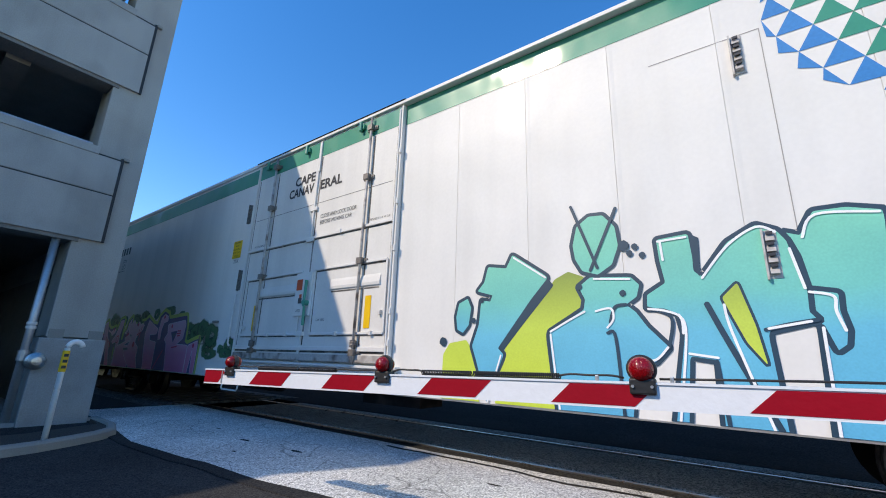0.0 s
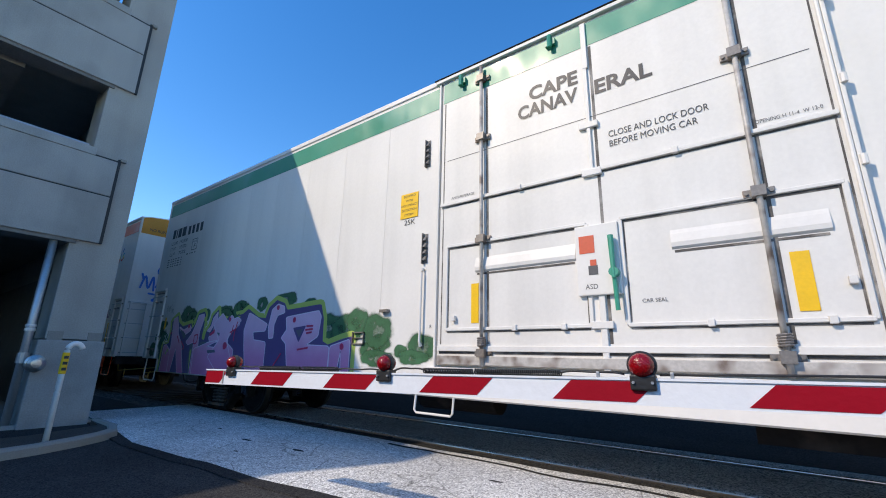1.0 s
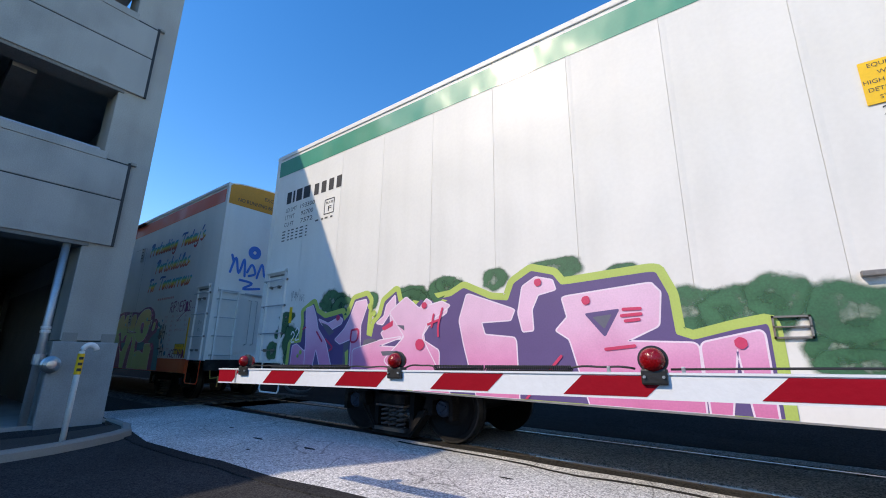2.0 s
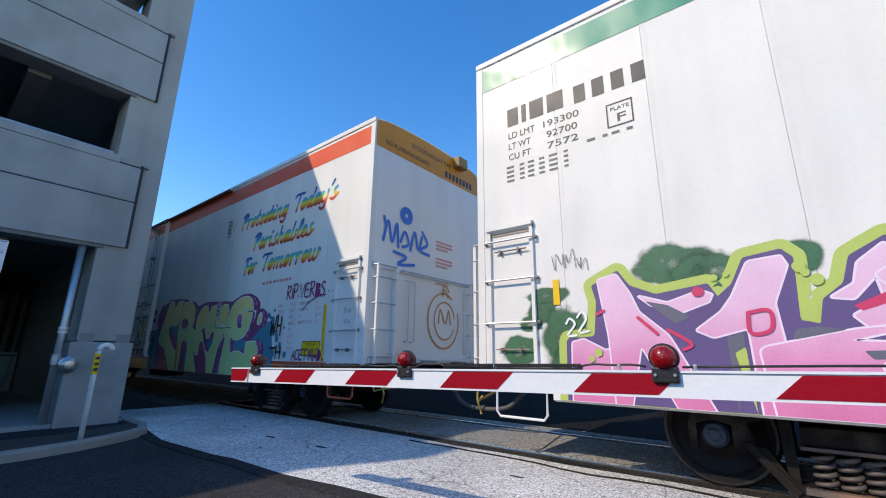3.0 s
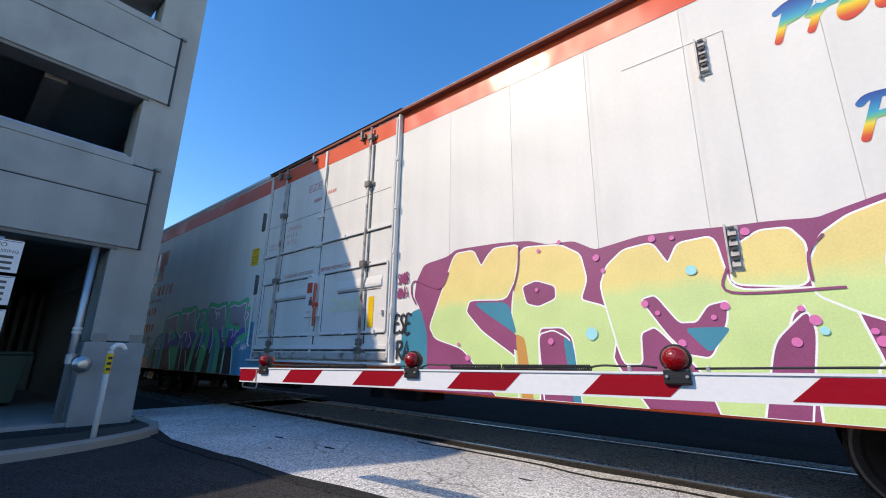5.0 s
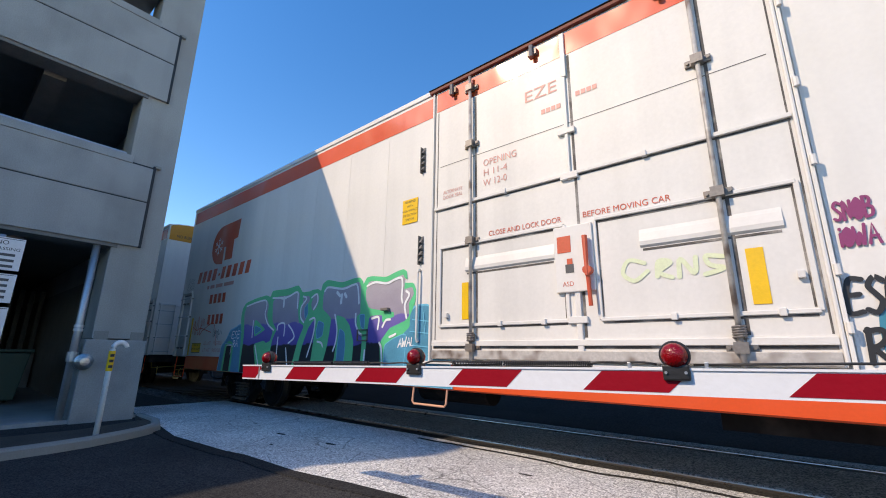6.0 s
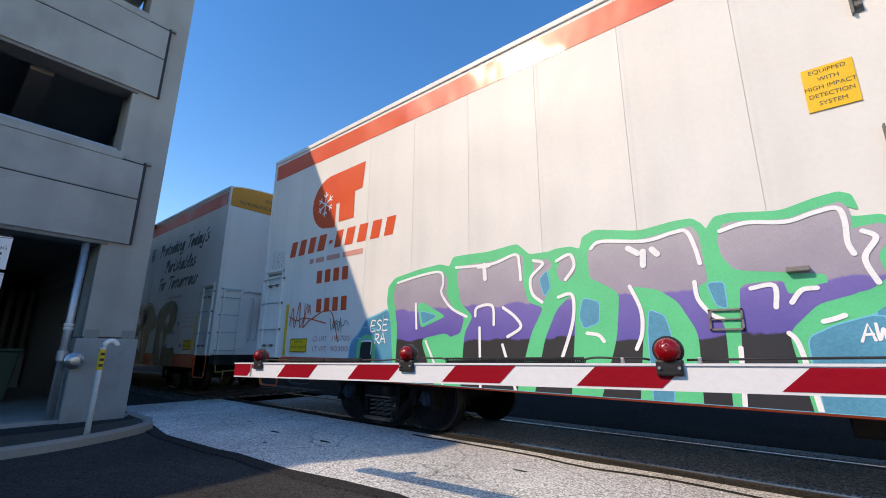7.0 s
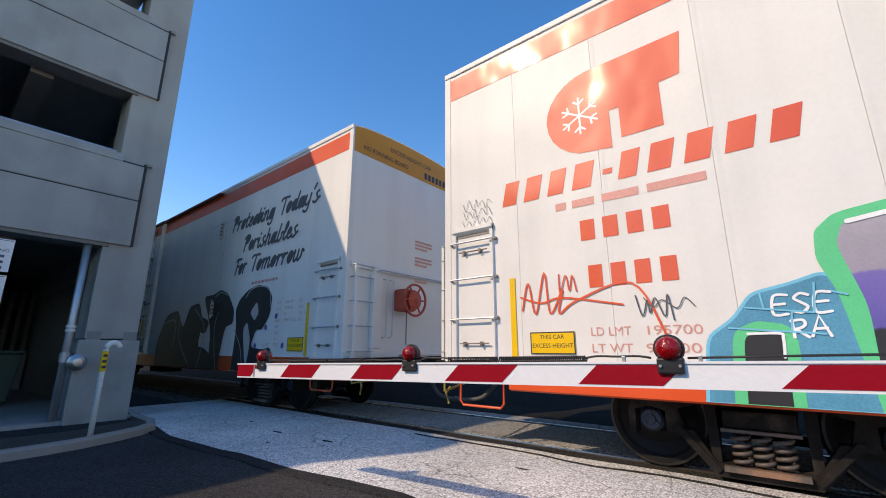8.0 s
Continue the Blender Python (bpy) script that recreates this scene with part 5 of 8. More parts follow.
def letters_b():
    c = car_b
    slogan(c, True)
    label_plate(c, 8.49, 8.8, 3.0, 3.38, IMPACT, 0.05, BLACKP)
    write(c, "EZE", 10.62, 11.04, 4.17, 0.22, REDPALE, DD)
    write(c, "CLOSE AND LOCK DOOR", 10.07, 11.02, 2.545, 0.09, REDP, DD)
    write(c, "BEFORE MOVING CAR", 11.26, 12.1, 2.545, 0.09, REDP, DD)
    for i, s in enumerate(("OPENING", "H 11-4", "W 12-0")):
        write(c, s, 10.0, 10.49 if i == 0 else 10.35, 3.5 - i * 0.14, 0.13, REDPALE, DD)
    for i, s in enumerate(("ALTERNATE", "DOOR SEAL")):
        write(c, s, 9.33, 9.66, 3.27 - i * 0.075, 0.07, REDPALE, DD)
    write(c, "ASD", 11.02, 11.14, 1.82, 0.07, REDP, 0.107)
    bars("reporting_mark", 10.85, 3.93, [0.05, 0.05, 0.05, 0.05], 0.06, REDPALE, c, DD, gap=0.3)
    bars("car_number", 11.28, 4.0, [0.05, 0.05, 0.05, 0.05], 0.06, REDPALE, c, DD, gap=0.3)
    # company emblem and name as plain shapes
    arc = [(2.08 + 0.54 * math.cos(a), 3.7 + 0.5 * math.sin(a)) for a in np.linspace(math.radians(95), math.radians(250), 12)]
    emb = decal("company_emblem", [arc + [(2.25, 3.19), (2.25, 3.62), (2.35, 3.62), (2.35, 3.27), (2.75, 3.27), (2.75, 3.74), (2.94, 3.76), (2.99, 4.22)]], Y0 - 0.0045, ORANGE, c, "orange company emblem with a white snowflake")
    flakes = []
    for k in range(3):
        a = math.radians(30 + 60 * k)
        d = Vector((math.cos(a), math.sin(a)))
        o = Vector((1.93, 3.68))
        flakes.append([tuple(o - d * 0.22), tuple(o + d * 0.22)])
        for s in (-1, 1):
            p = o + d * s * 0.14
            for q in (-1, 1):
                b = a + (0 if s > 0 else math.pi) + q * 0.9
                flakes.append([tuple(p), (p.x + 0.07 * math.cos(b), p.y + 0.07 * math.sin(b))])
    strokes("snowflake", flakes, 0.022, 0.005, WHITEP, emb, smooth=False)
    shapes("company_name", *NAME, [(k, w * 0.74, 0.04 + w * 0.26) for k, w in zip("bbbb-bbbbb", (0.25, 0.26, 0.25, 0.28, 0.13, 0.24, 0.28, 0.28, 0.28, 0.26))], ORANGE, c, lean=0.22, label="orange company name drawn as plain shapes")
    shapes("company_line", 1.58, 2.62, 0.085, [("b", 0.12, 0.07), ("b", 0.24, 0.08), ("b", 0.36, 0.08), ("b", 0.5, 0.0)], REDPALE, c)
    shapes("reporting_mark", 1.84, 2.24, 0.22, [("b", 0.15, 0.085)] * 4, ORANGE, c, label="orange mark drawn as plain shapes")
    shapes("car_number", 1.89, 1.74, 0.23, [("b", 0.14, 0.085)] * 4, ORANGE, c, label="orange number drawn as plain shapes")
    for z, a, b in ((1.26, "LD LMT", "195700"), (1.1, "LT WT", "90300")):
        write(c, a, 1.86, 2.24, z, 0.12, REDPALE)
        write(c, b, 2.36, 2.8, z, 0.12, REDPALE)
    pl = label_plate(c, 1.2, 1.7, 1.08, 1.31, ["THIS CAR", "EXCESS HEIGHT"], 0.064)
    plate_border(pl, 1.2, 1.7, 1.08, 1.31)
    scrawl(c, ORANGE, 0.02, [(1.12, 1.55), (1.2, 1.85), (1.28, 1.5), (1.4, 1.95), (1.45, 1.5), (1.6, 1.75), (1.55, 1.5), (1.75, 1.62), (2.3, 1.75), (2.55, 1.25)])
    scrawl(c, ORANGE, 0.018, [(1.1, 1.7), (1.35, 1.62), (1.6, 1.66), (2.2, 1.55)])
    scrawl(c, ORANGE, 0.014, zigzag(1.55, 1.75, 1.74, 1.88, 5, 2))
    scrawl(c, GREYP, 0.012, zigzag(2.33, 2.62, 1.42, 1.62, 7, 3))
    scrawl(c, GREYP, 0.01, zigzag(2.4, 2.8, 1.5, 1.58, 5, 8))
    for z in (2.7, 2.82, 2.94):
        scrawl(c, GREYP, 0.006, zigzag(0.3, 0.75, z - 0.05, z + 0.06, 9, z))
    # marker scrawls by the slogan
    hand_word(c, "RIP.VERBS", 19.93, 21.12, 2.1, 0.24, 0.028, PURPLEG, 0.08)
    scrawl(c, PURPLEG, 0.018, [(21.12, 2.1), (20.85, 2.08), (20.62, 1.98), (20.48, 1.88)])
    for x in (21.2, 21.3, 21.4):
        dot(c, PURPLEG, x, 2.15, 0.02)
    hand_word(c, "WH", WH[0], WH[1], WH[2], WH[3], 0.036, BLACKG, 0.05)
    hand_word(c, "TH", TH[0], TH[1], TH[2], TH[3], 0.036, BLACKG, 0.02)
    dot(c, BLACKG, WH[1] + 0.08, WH[2] + 0.12, 0.03)
    dot(c, BLACKG, WH[0] - 0.05, WH[2] + 0.05, 0.022)
    dot(c, BLACKG, TH[1] + 0.1, TH[2] + 0.03, 0.03)
    for x, z, r in ((19.45, 1.8, 0.05), (19.58, 1.92, 0.04), (19.72, 1.45, 0.06), (19.85, 1.3, 0.05), (20.02, 1.12, 0.05), (19.5, 1.3, 0.07), (19.62, 1.12, 0.09)):
        dot(c, TEAL, x, z, r)
    hand_word(c, "ACET MAD..", 20.27, 21.2, 1.03, 0.17, 0.024, PURPLEG)
    hand_word(c, "SNOB", 13.18, 13.4, 2.14, 0.15, 0.02, PURPLEG)
    hand_word(c, "IOWA", 13.18, 13.4, 1.94, 0.14, 0.02, PURPLEG)
    hand_word(c, "ESE", 13.14, 13.46, 1.45, 0.24, 0.035, BLACKG, 0.1)
    hand_word(c, "RA", 13.2, 13.46, 1.1, 0.24, 0.035, BLACKG, 0.05)
    scrawl(c, GREYP, 0.008, zigzag(10.3, 11.0, 1.66, 2.0, 10, 9))
    # tag in the ladder bay
    scrawl(c, GREYP, 0.006, zigzag(21.62, 21.82, 1.74, 1.84, 6, 20))
    scrawl(c, GREYP, 0.006, zigzag(21.64, 21.8, 1.6, 1.66, 5, 21))
    lime_haze = spray("pale_lime_spray_paint", (0.68, 0.74, 0.5))
    strokes("graffiti_stroke", [[(11.82, 1.98), (11.68, 2.02), (11.62, 1.9), (11.72, 1.82), (11.84, 1.9)], [(11.92, 1.84), (11.94, 1.98), (12.04, 1.96), (11.94, 1.88), (12.04, 1.82)], [(12.1, 1.82), (12.12, 1.98), (12.22, 1.84), (12.24, 1.98)], [(12.44, 1.96), (12.32, 1.98), (12.34, 1.9), (12.44, 1.86), (12.3, 1.82)]], 0.04, DD + 0.002, lime_haze, c)
    # white words on the blue
    hand_word(c, "ESE", 3.32, 3.7, 1.4, 0.14, 0.02, WHITEP, 0.1)
    hand_word(c, "RA", 3.42, 3.65, 1.22, 0.14, 0.02, WHITEP, 0.032)
    hand_word(c, "AWAL", 8.5, 8.82, 1.2, 0.12, 0.018, WHITEP, 0.1, 0.1)


def end_marks(c, front, tag):
    at = on_front if front else on_rear
    s = 1 if front else -1
    text("lettering", "NO RUNNING BOARD", 0.13, at(-1.3 * s if front else 1.3 - 1.25 * 0, 4.66, 0.011), BLACKP, c, width=1.15)
    text("lettering", "EXCESS HEIGHT CAR", 0.13, at(-0.65 if front else 0.65, 4.86, 0.011), BLACKP, c, width=1.2)
    def flat(name, y0, y1, z0, z1, m, d=0.0105):
        x = CAR_L if front else 0.0
        e = sorted((x + s * (d - 0.002), x + s * d))
        part(name, bbox(*e, y0, y1, z0, z1), m, c)
    for k in range(8):
        yy = (0.35 + k * 0.12) * (1 if front else -1)
        flat("end_number", yy, yy + 0.08, 4.62, 4.76, BLACKP)
    for k in range(9):
        w = 0.5 - 0.15 * (k % 3 == 2)
        flat("fine_print", 0.1, 0.1 + w, 3.2 - k * 0.07 - 0.12 * (k // 3), 3.235 - k * 0.07 - 0.12 * (k // 3), REDPALE if c is not car_a else GREYP)
    if tag:
        def end_strokes(name, lines, w, m):
            polys = [poly for pts in lines for poly in ribbon(pts, w)]
            ob = new(name, flat_mesh(name, polys, lambda u, v: (CAR_L + 0.0115, u, v), m))
            ob.parent = c
        end_strokes("graffiti_tag", [[(-1.25, 3.35), (-1.2, 3.2)], [(-1.25, 2.95), (-1.15, 3.3), (-1.05, 2.95), (-0.95, 3.3), (-0.9, 2.9)], [(-0.85, 3.0), (-0.75, 3.2), (-0.65, 3.0), (-0.8, 2.92)], [(-0.6, 2.9), (-0.5, 3.25), (-0.4, 2.95), (-0.3, 3.2)], [(-0.3, 3.3), (-0.15, 3.1), (-0.35, 2.95), (-0.1, 2.9)], [(-1.0, 2.8), (-0.7, 2.75), (-0.9, 2.6), (-0.5, 2.65)]], 0.055, BLUEG)
        end_strokes("graffiti_tag", [[(-0.72 + 0.1 * math.cos(a), 3.5 + 0.1 * math.sin(a)) for a in np.linspace(0, 6.3, 12)]], 0.12, BLUEG)
        end_strokes("graffiti_swirl", [[(0.35 + 0.45 * math.cos(a), 1.75 + 0.5 * math.sin(a)) for a in np.linspace(1.0, 6.6, 16)], [(0.2, 1.7), (0.25, 1.95), (0.4, 1.7), (0.5, 1.95), (0.55, 1.7)], [(0.3, 2.3), (0.4, 2.42), (0.5, 2.3)]], 0.035, OCHREG)
        end_strokes("graffiti_swirl", [[(0.38 + 0.3 * math.cos(a), 1.75 + 0.34 * math.sin(a)) for a in np.linspace(0.2, 5.8, 14)], [(0.3, 2.2), (0.38, 2.32), (0.48, 2.18)]], 0.03, OCHREG)


def brake_wheel(c, x, s, y, m):
    bw = part("brake_wheel", lathe(bmesh.new(), [(0.06, 0), (0.17, 0.015), (0.17, 0.03), (0.06, 0.05), (0.03, 0.08)], "x", 24, (x + s * 0.3, y, 2.0)), m, c, "painted hand brake wheel and gear housing")
    pts = [(x + s * 0.33, y + 0.28 * math.cos(a), 2.0 + 0.28 * math.sin(a)) for a in np.linspace(0, math.tau, 33)]
    part("rim", tube(bmesh.new(), pts, 0.022, 8, False), m, bw, smooth=True)
    for k in range(6):
        a = k * math.tau / 6
        part("spoke", tube(bmesh.new(), [(x + s * 0.33, y + 0.05 * math.cos(a), 2.0 + 0.05 * math.sin(a)), (x + s * 0.33, y + 0.27 * math.cos(a), 2.0 + 0.27 * math.sin(a))], 0.016, 6), m, bw)
    part("housing", bbox(*sorted((x, x + s * 0.28)), y - 0.22, y + 0.1, 1.8, 2.2, 0.05), m, bw)
    ch = [(x + s * 0.14, y - 0.02, 1.8 - 0.045 * i) for i in range(13)]
    for i, p in enumerate(ch):
        part("chain_link", bbox(p[0] - (0.012 if i % 2 else 0.004), p[0] + (0.012 if i % 2 else 0.004), p[1] - (0.004 if i % 2 else 0.012), p[1] + (0.004 if i % 2 else 0.012), p[2] - 0.055, p[2], 0.002), GREYSTEEL, bw)


letters_a()
letters_b()
slogan(car_c, False)
end_marks(car_a, False, False)
end_marks(car_b, True, True)
end_marks(car_c, True, False)
brake_wheel(car_c, CAR_L, 1, -0.22, mat("red_oxide_paint", (0.5, 0.07, 0.04), 0.5, vary=0.2))
brake_wheel(car_a, 0.0, -1, -0.2, mat("green_gear_paint", (0.03, 0.3, 0.2), 0.45, vary=0.15))
# dark shapes sprayed on the last car
for x, z in ((19.4, 1.2), (19.75, 1.55), (20.4, 1.2), (20.1, 1.75)):
    dot(car_c, spray("faded_violet_paint", (0.12, 0.1, 0.3)), x, z, 0.07)
# marker light on the end of the middle car
part("end_marker", bbox(CAR_L - 0.05, CAR_L + 0.18, 0.6, 0.9, 4.92, 5.14, 0.02), mat("brown_marker_box", (0.3, 0.17, 0.05), 0.6, vary=0.3), car_b, "weathered yellow marker box")
for car in (car_a, car_b, car_c):
    part("roof_fitting", bbox(6.0, 6.16, -1.42, -1.34, 5.05, 5.13, 0.01), GALV, car)
    part("roof_fitting", bbox(16.2, 16.36, -1.42, -1.34, 5.05, 5.13, 0.01), GALV, car)


# spray paint on the cars
coat(car_b, TEAL, [(13.29, 0.71), (13.28, 1.42), (13.45, 1.72), (13.82, 1.81), (15.17, 1.75), (15.41, 0.71)])
coat(car_b, TEAL, [(18.76, 1.33), (18.93, 1.56), (19.09, 1.61), (19.31, 1.72), (19.48, 1.73), (19.54, 1.62), (19.54, 1.43), (19.60, 1.22), (19.67, 0.71), (19.00, 0.71)])
coat(car_b, MAROON, [(13.77, 0.71), (13.77, 1.41), (13.65, 1.72), (13.51, 1.93), (13.54, 2.14), (13.68, 2.37), (14.08, 2.42), (14.25, 2.50), (14.92, 2.48), (15.31, 2.44), (15.54, 2.36), (15.84, 2.35), (16.06, 2.22), (16.21, 2.24), (16.51, 2.29), (16.80, 2.28), (17.22, 2.25), (17.51, 2.24), (17.79, 2.21), (17.92, 2.25), (18.21, 2.33), (18.56, 2.33), (18.84, 2.23), (18.99, 2.11), (19.00, 1.98), (19.12, 1.99), (19.27, 1.92), (19.33, 1.80), (19.27, 1.63), (19.09, 1.59), (18.93, 1.48), (18.82, 1.39), (19.17, 1.37), (19.30, 1.27), (19.33, 0.71)])
coat(car_b, BUTTER, [(14.22, 2.44), (14.52, 2.44), (14.64, 2.21), (14.75, 2.35), (14.84, 2.42), (15.18, 2.41), (15.12, 2.03), (14.98, 1.79), (14.46, 1.82), (14.40, 1.67), (14.64, 1.42), (15.14, 1.10), (15.19, 0.71), (14.83, 0.71), (14.37, 1.23), (13.91, 1.36), (13.81, 1.51), (13.99, 1.91)], WHITEP, 0.032)
coat(car_b, BUTTER, [(15.19, 2.37), (15.68, 2.33), (15.90, 2.19), (15.95, 1.92), (15.87, 1.71), (16.11, 1.63), (16.20, 1.49), (16.19, 1.29), (16.15, 1.12), (16.42, 0.71), (15.82, 0.71), (15.78, 1.33), (15.66, 1.45), (15.38, 1.45), (15.37, 0.71), (15.13, 0.71), (15.06, 1.66)], WHITEP, 0.032)
coat(car_b, BUTTER, [(16.09, 1.83), (16.17, 2.03), (16.34, 2.17), (16.60, 2.20), (16.72, 1.97), (16.82, 2.16), (17.10, 2.18), (17.17, 1.69), (17.87, 1.66), (17.89, 1.48), (17.97, 1.11), (17.94, 0.71), (17.60, 0.71), (17.63, 1.57), (17.52, 1.48), (17.31, 0.71), (16.98, 0.71), (16.89, 1.03), (16.56, 1.43), (16.42, 1.37), (16.41, 1.09), (16.25, 1.09)], WHITEP, 0.032)
coat(car_b, BUTTER, [(17.18, 1.75), (17.24, 2.06), (17.42, 2.17), (17.61, 2.16), (17.69, 2.02), (17.66, 1.69)], WHITEP, 0.032)
coat(car_b, BUTTER, [(17.70, 1.62), (17.69, 1.84), (17.79, 2.07), (17.96, 2.19), (18.21, 2.27), (18.48, 2.27), (18.63, 2.21), (18.71, 2.11), (18.74, 1.98), (18.71, 1.79), (18.64, 1.61), (18.49, 1.46), (18.27, 1.40), (18.08, 1.40), (17.91, 1.48)], WHITEP, 0.032)
coat(car_b, BUTTER, [(17.94, 1.11), (18.11, 1.16), (18.34, 1.17), (18.53, 1.11), (18.60, 1.10), (18.59, 1.35), (19.00, 1.36), (19.10, 1.17), (19.05, 1.11), (19.07, 0.71), (17.94, 0.71)], WHITEP, 0.032)
coat(car_b, BUTTER, [(18.94, 1.70), (18.98, 1.86), (19.05, 1.91), (19.12, 1.85), (19.11, 1.74), (19.04, 1.68)], WHITEP, 0.032)
coat(car_b, MAROON, [(15.21, 1.91), (15.38, 1.96), (15.60, 1.88), (15.60, 1.75), (15.40, 1.68), (15.26, 1.72)], WHITEP, 0.03)
coat(car_b, MAROON, [(15.39, 1.37), (15.56, 1.41), (15.74, 1.31), (15.82, 0.71), (15.43, 0.71)], WHITEP, 0.03)
coat(car_b, MAROON, [(16.46, 1.67), (16.58, 1.70), (16.75, 1.44), (16.89, 1.44), (16.99, 1.58), (17.13, 1.61), (17.10, 1.43), (16.96, 1.15), (16.79, 1.18), (16.65, 1.35)], WHITEP, 0.03)
coat(car_b, MAROON, [(17.62, 1.50), (17.65, 1.34), (17.53, 0.71), (17.27, 0.71), (17.40, 1.27)], WHITEP, 0.03)
coat(car_b, TEAL, [(14.50, 1.78), (15.02, 1.75), (15.13, 1.35)])
coat(car_b, MAROON, [(14.42, 1.67), (14.68, 1.47), (15.16, 1.17), (15.13, 1.37), (14.72, 1.63)])
coat(car_b, TEAL, [(15.66, 1.35), (15.77, 1.28), (15.82, 0.71), (15.74, 0.71)])
coat(car_b, TEAL, [(16.78, 1.40), (17.14, 1.40), (16.96, 1.18)])
coat(car_b, TEAL, [(18.10, 1.38), (18.57, 1.40), (18.58, 1.20), (18.10, 1.19)])
coat(car_b, ORCHID, [(18.10, 1.78), (18.12, 1.89), (18.22, 1.93), (18.31, 1.88), (18.33, 1.78), (18.28, 1.69), (18.18, 1.68)], WHITEP, 0.03)
coat(car_b, MAROON, [(18.12, 1.74), (18.30, 1.74), (18.34, 1.64), (18.20, 1.63)])
coat(car_b, OCHREG, [(15.10, 1.39), (15.22, 1.34), (15.30, 0.71), (15.16, 0.71)])
shine(car_b, MAROON, 0.02, [(17.16, 1.88), (17.17, 1.68), (17.86, 1.66)])
shine(car_b, MAROON, 0.02, [(18.53, 2.03), (18.58, 1.96), (18.87, 1.95)])
shine(car_b, WHITEP, 0.035, [(18.80, 1.94), (18.87, 1.95), (18.84, 1.81)])
shine(car_b, MAROON, 0.02, [(17.69, 1.73), (17.70, 1.94), (17.80, 2.07)])
shine(car_b, MAROON, 0.02, [(15.18, 2.38), (15.16, 2.12), (15.09, 1.89)])
shine(car_b, MAROON, 0.022, [(13.55, 1.83), (13.46, 1.99), (13.52, 2.15), (13.97, 2.01), (14.12, 2.20)])
dot(car_b, ROSE, 16.07, 2.13, 0.045)
dot(car_b, ROSE, 16.13, 1.99, 0.03)
dot(car_b, ROSE, 16.61, 2.24, 0.045)
dot(car_b, ROSE, 16.78, 2.22, 0.03)
dot(car_b, ROSE, 17.33, 2.18, 0.045)
dot(car_b, ROSE, 16.49, 1.63, 0.045)
dot(car_b, ROSE, 16.59, 1.54, 0.03)
dot(car_b, ROSE, 16.76, 1.27, 0.045)
dot(car_b, ROSE, 17.11, 1.57, 0.045)
dot(car_b, ROSE, 17.02, 1.48, 0.03)
dot(car_b, ROSE, 17.66, 1.43, 0.05)
dot(car_b, ROSE, 17.53, 1.27, 0.045)
dot(car_b, ROSE, 17.59, 1.52, 0.03)
dot(car_b, ROSE, 17.96, 1.34, 0.03)
dot(car_b, ROSE, 17.99, 1.27, 0.05)
dot(car_b, ROSE, 18.77, 2.20, 0.045)
dot(car_b, ROSE, 18.85, 2.10, 0.05)
dot(car_b, ROSE, 18.71, 2.09, 0.03)
dot(car_b, ROSE, 18.82, 1.75, 0.045)
dot(car_b, ROSE, 18.70, 1.58, 0.05)
dot(car_b, ROSE, 18.63, 1.47, 0.045)
dot(car_b, ROSE, 19.18, 1.90, 0.05)
dot(car_b, ROSE, 19.26, 1.77, 0.045)
dot(car_b, ROSE, 19.22, 1.66, 0.03)
dot(car_b, ROSE, 19.05, 1.31, 0.04)
dot(car_b, ROSE, 19.17, 1.31, 0.06)
dot(car_b, ROSE, 19.22, 1.23, 0.045)
dot(car_b, ROSE, 19.13, 1.17, 0.03)
dot(car_b, ROSE, 18.25, 1.83, 0.04)
dot(car_b, ROSE, 15.39, 1.86, 0.03)
dot(car_b, ROSE, 15.53, 1.30, 0.045)
dot(car_b, ROSE, 14.44, 1.12, 0.045)
dot(car_b, ROSE, 14.30, 1.28, 0.03)
dot(car_b, ROSE, 15.43, 2.30, 0.03)
dot(car_b, ROSE, 15.68, 2.36, 0.03)
dot(car_b, SKY, 16.90, 1.90, 0.06)
dot(car_b, SKY, 18.52, 1.99, 0.07)
dot(car_b, SKY, 18.73, 1.82, 0.04)
dot(car_b, SKY, 18.11, 1.06, 0.05)
dot(car_b, SKY, 15.97, 1.37, 0.08)
dot(car_b, SKY, 17.70, 1.35, 0.04)
dot(car_b, TEAL, 19.38, 1.84, 0.07)
dot(car_b, TEAL, 19.55, 1.75, 0.08)
dot(car_b, TEAL, 19.74, 1.39, 0.08)
dot(car_b, TEAL, 19.86, 1.29, 0.06)
dot(car_b, TEAL, 20.05, 1.12, 0.07)
dot(car_b, TEAL, 19.65, 1.53, 0.05)
coat(car_b, TEALBRICK, [(2.81, 0.71), (2.87, 1.22), (3.07, 1.37), (3.21, 1.56), (3.47, 1.62), (3.65, 1.68), (3.79, 1.61), (5.35, 1.79), (6.10, 1.98), (6.92, 1.78), (7.63, 1.81), (8.59, 0.71)], SKYD, 0.05)
coat(car_b, TEALBRICK, [(8.51, 0.71), (8.62, 1.48), (8.70, 1.69), (8.83, 1.76), (9.04, 1.76), (9.23, 1.60), (9.30, 1.42), (9.39, 1.25), (9.45, 0.71)], SKYD, 0.05)
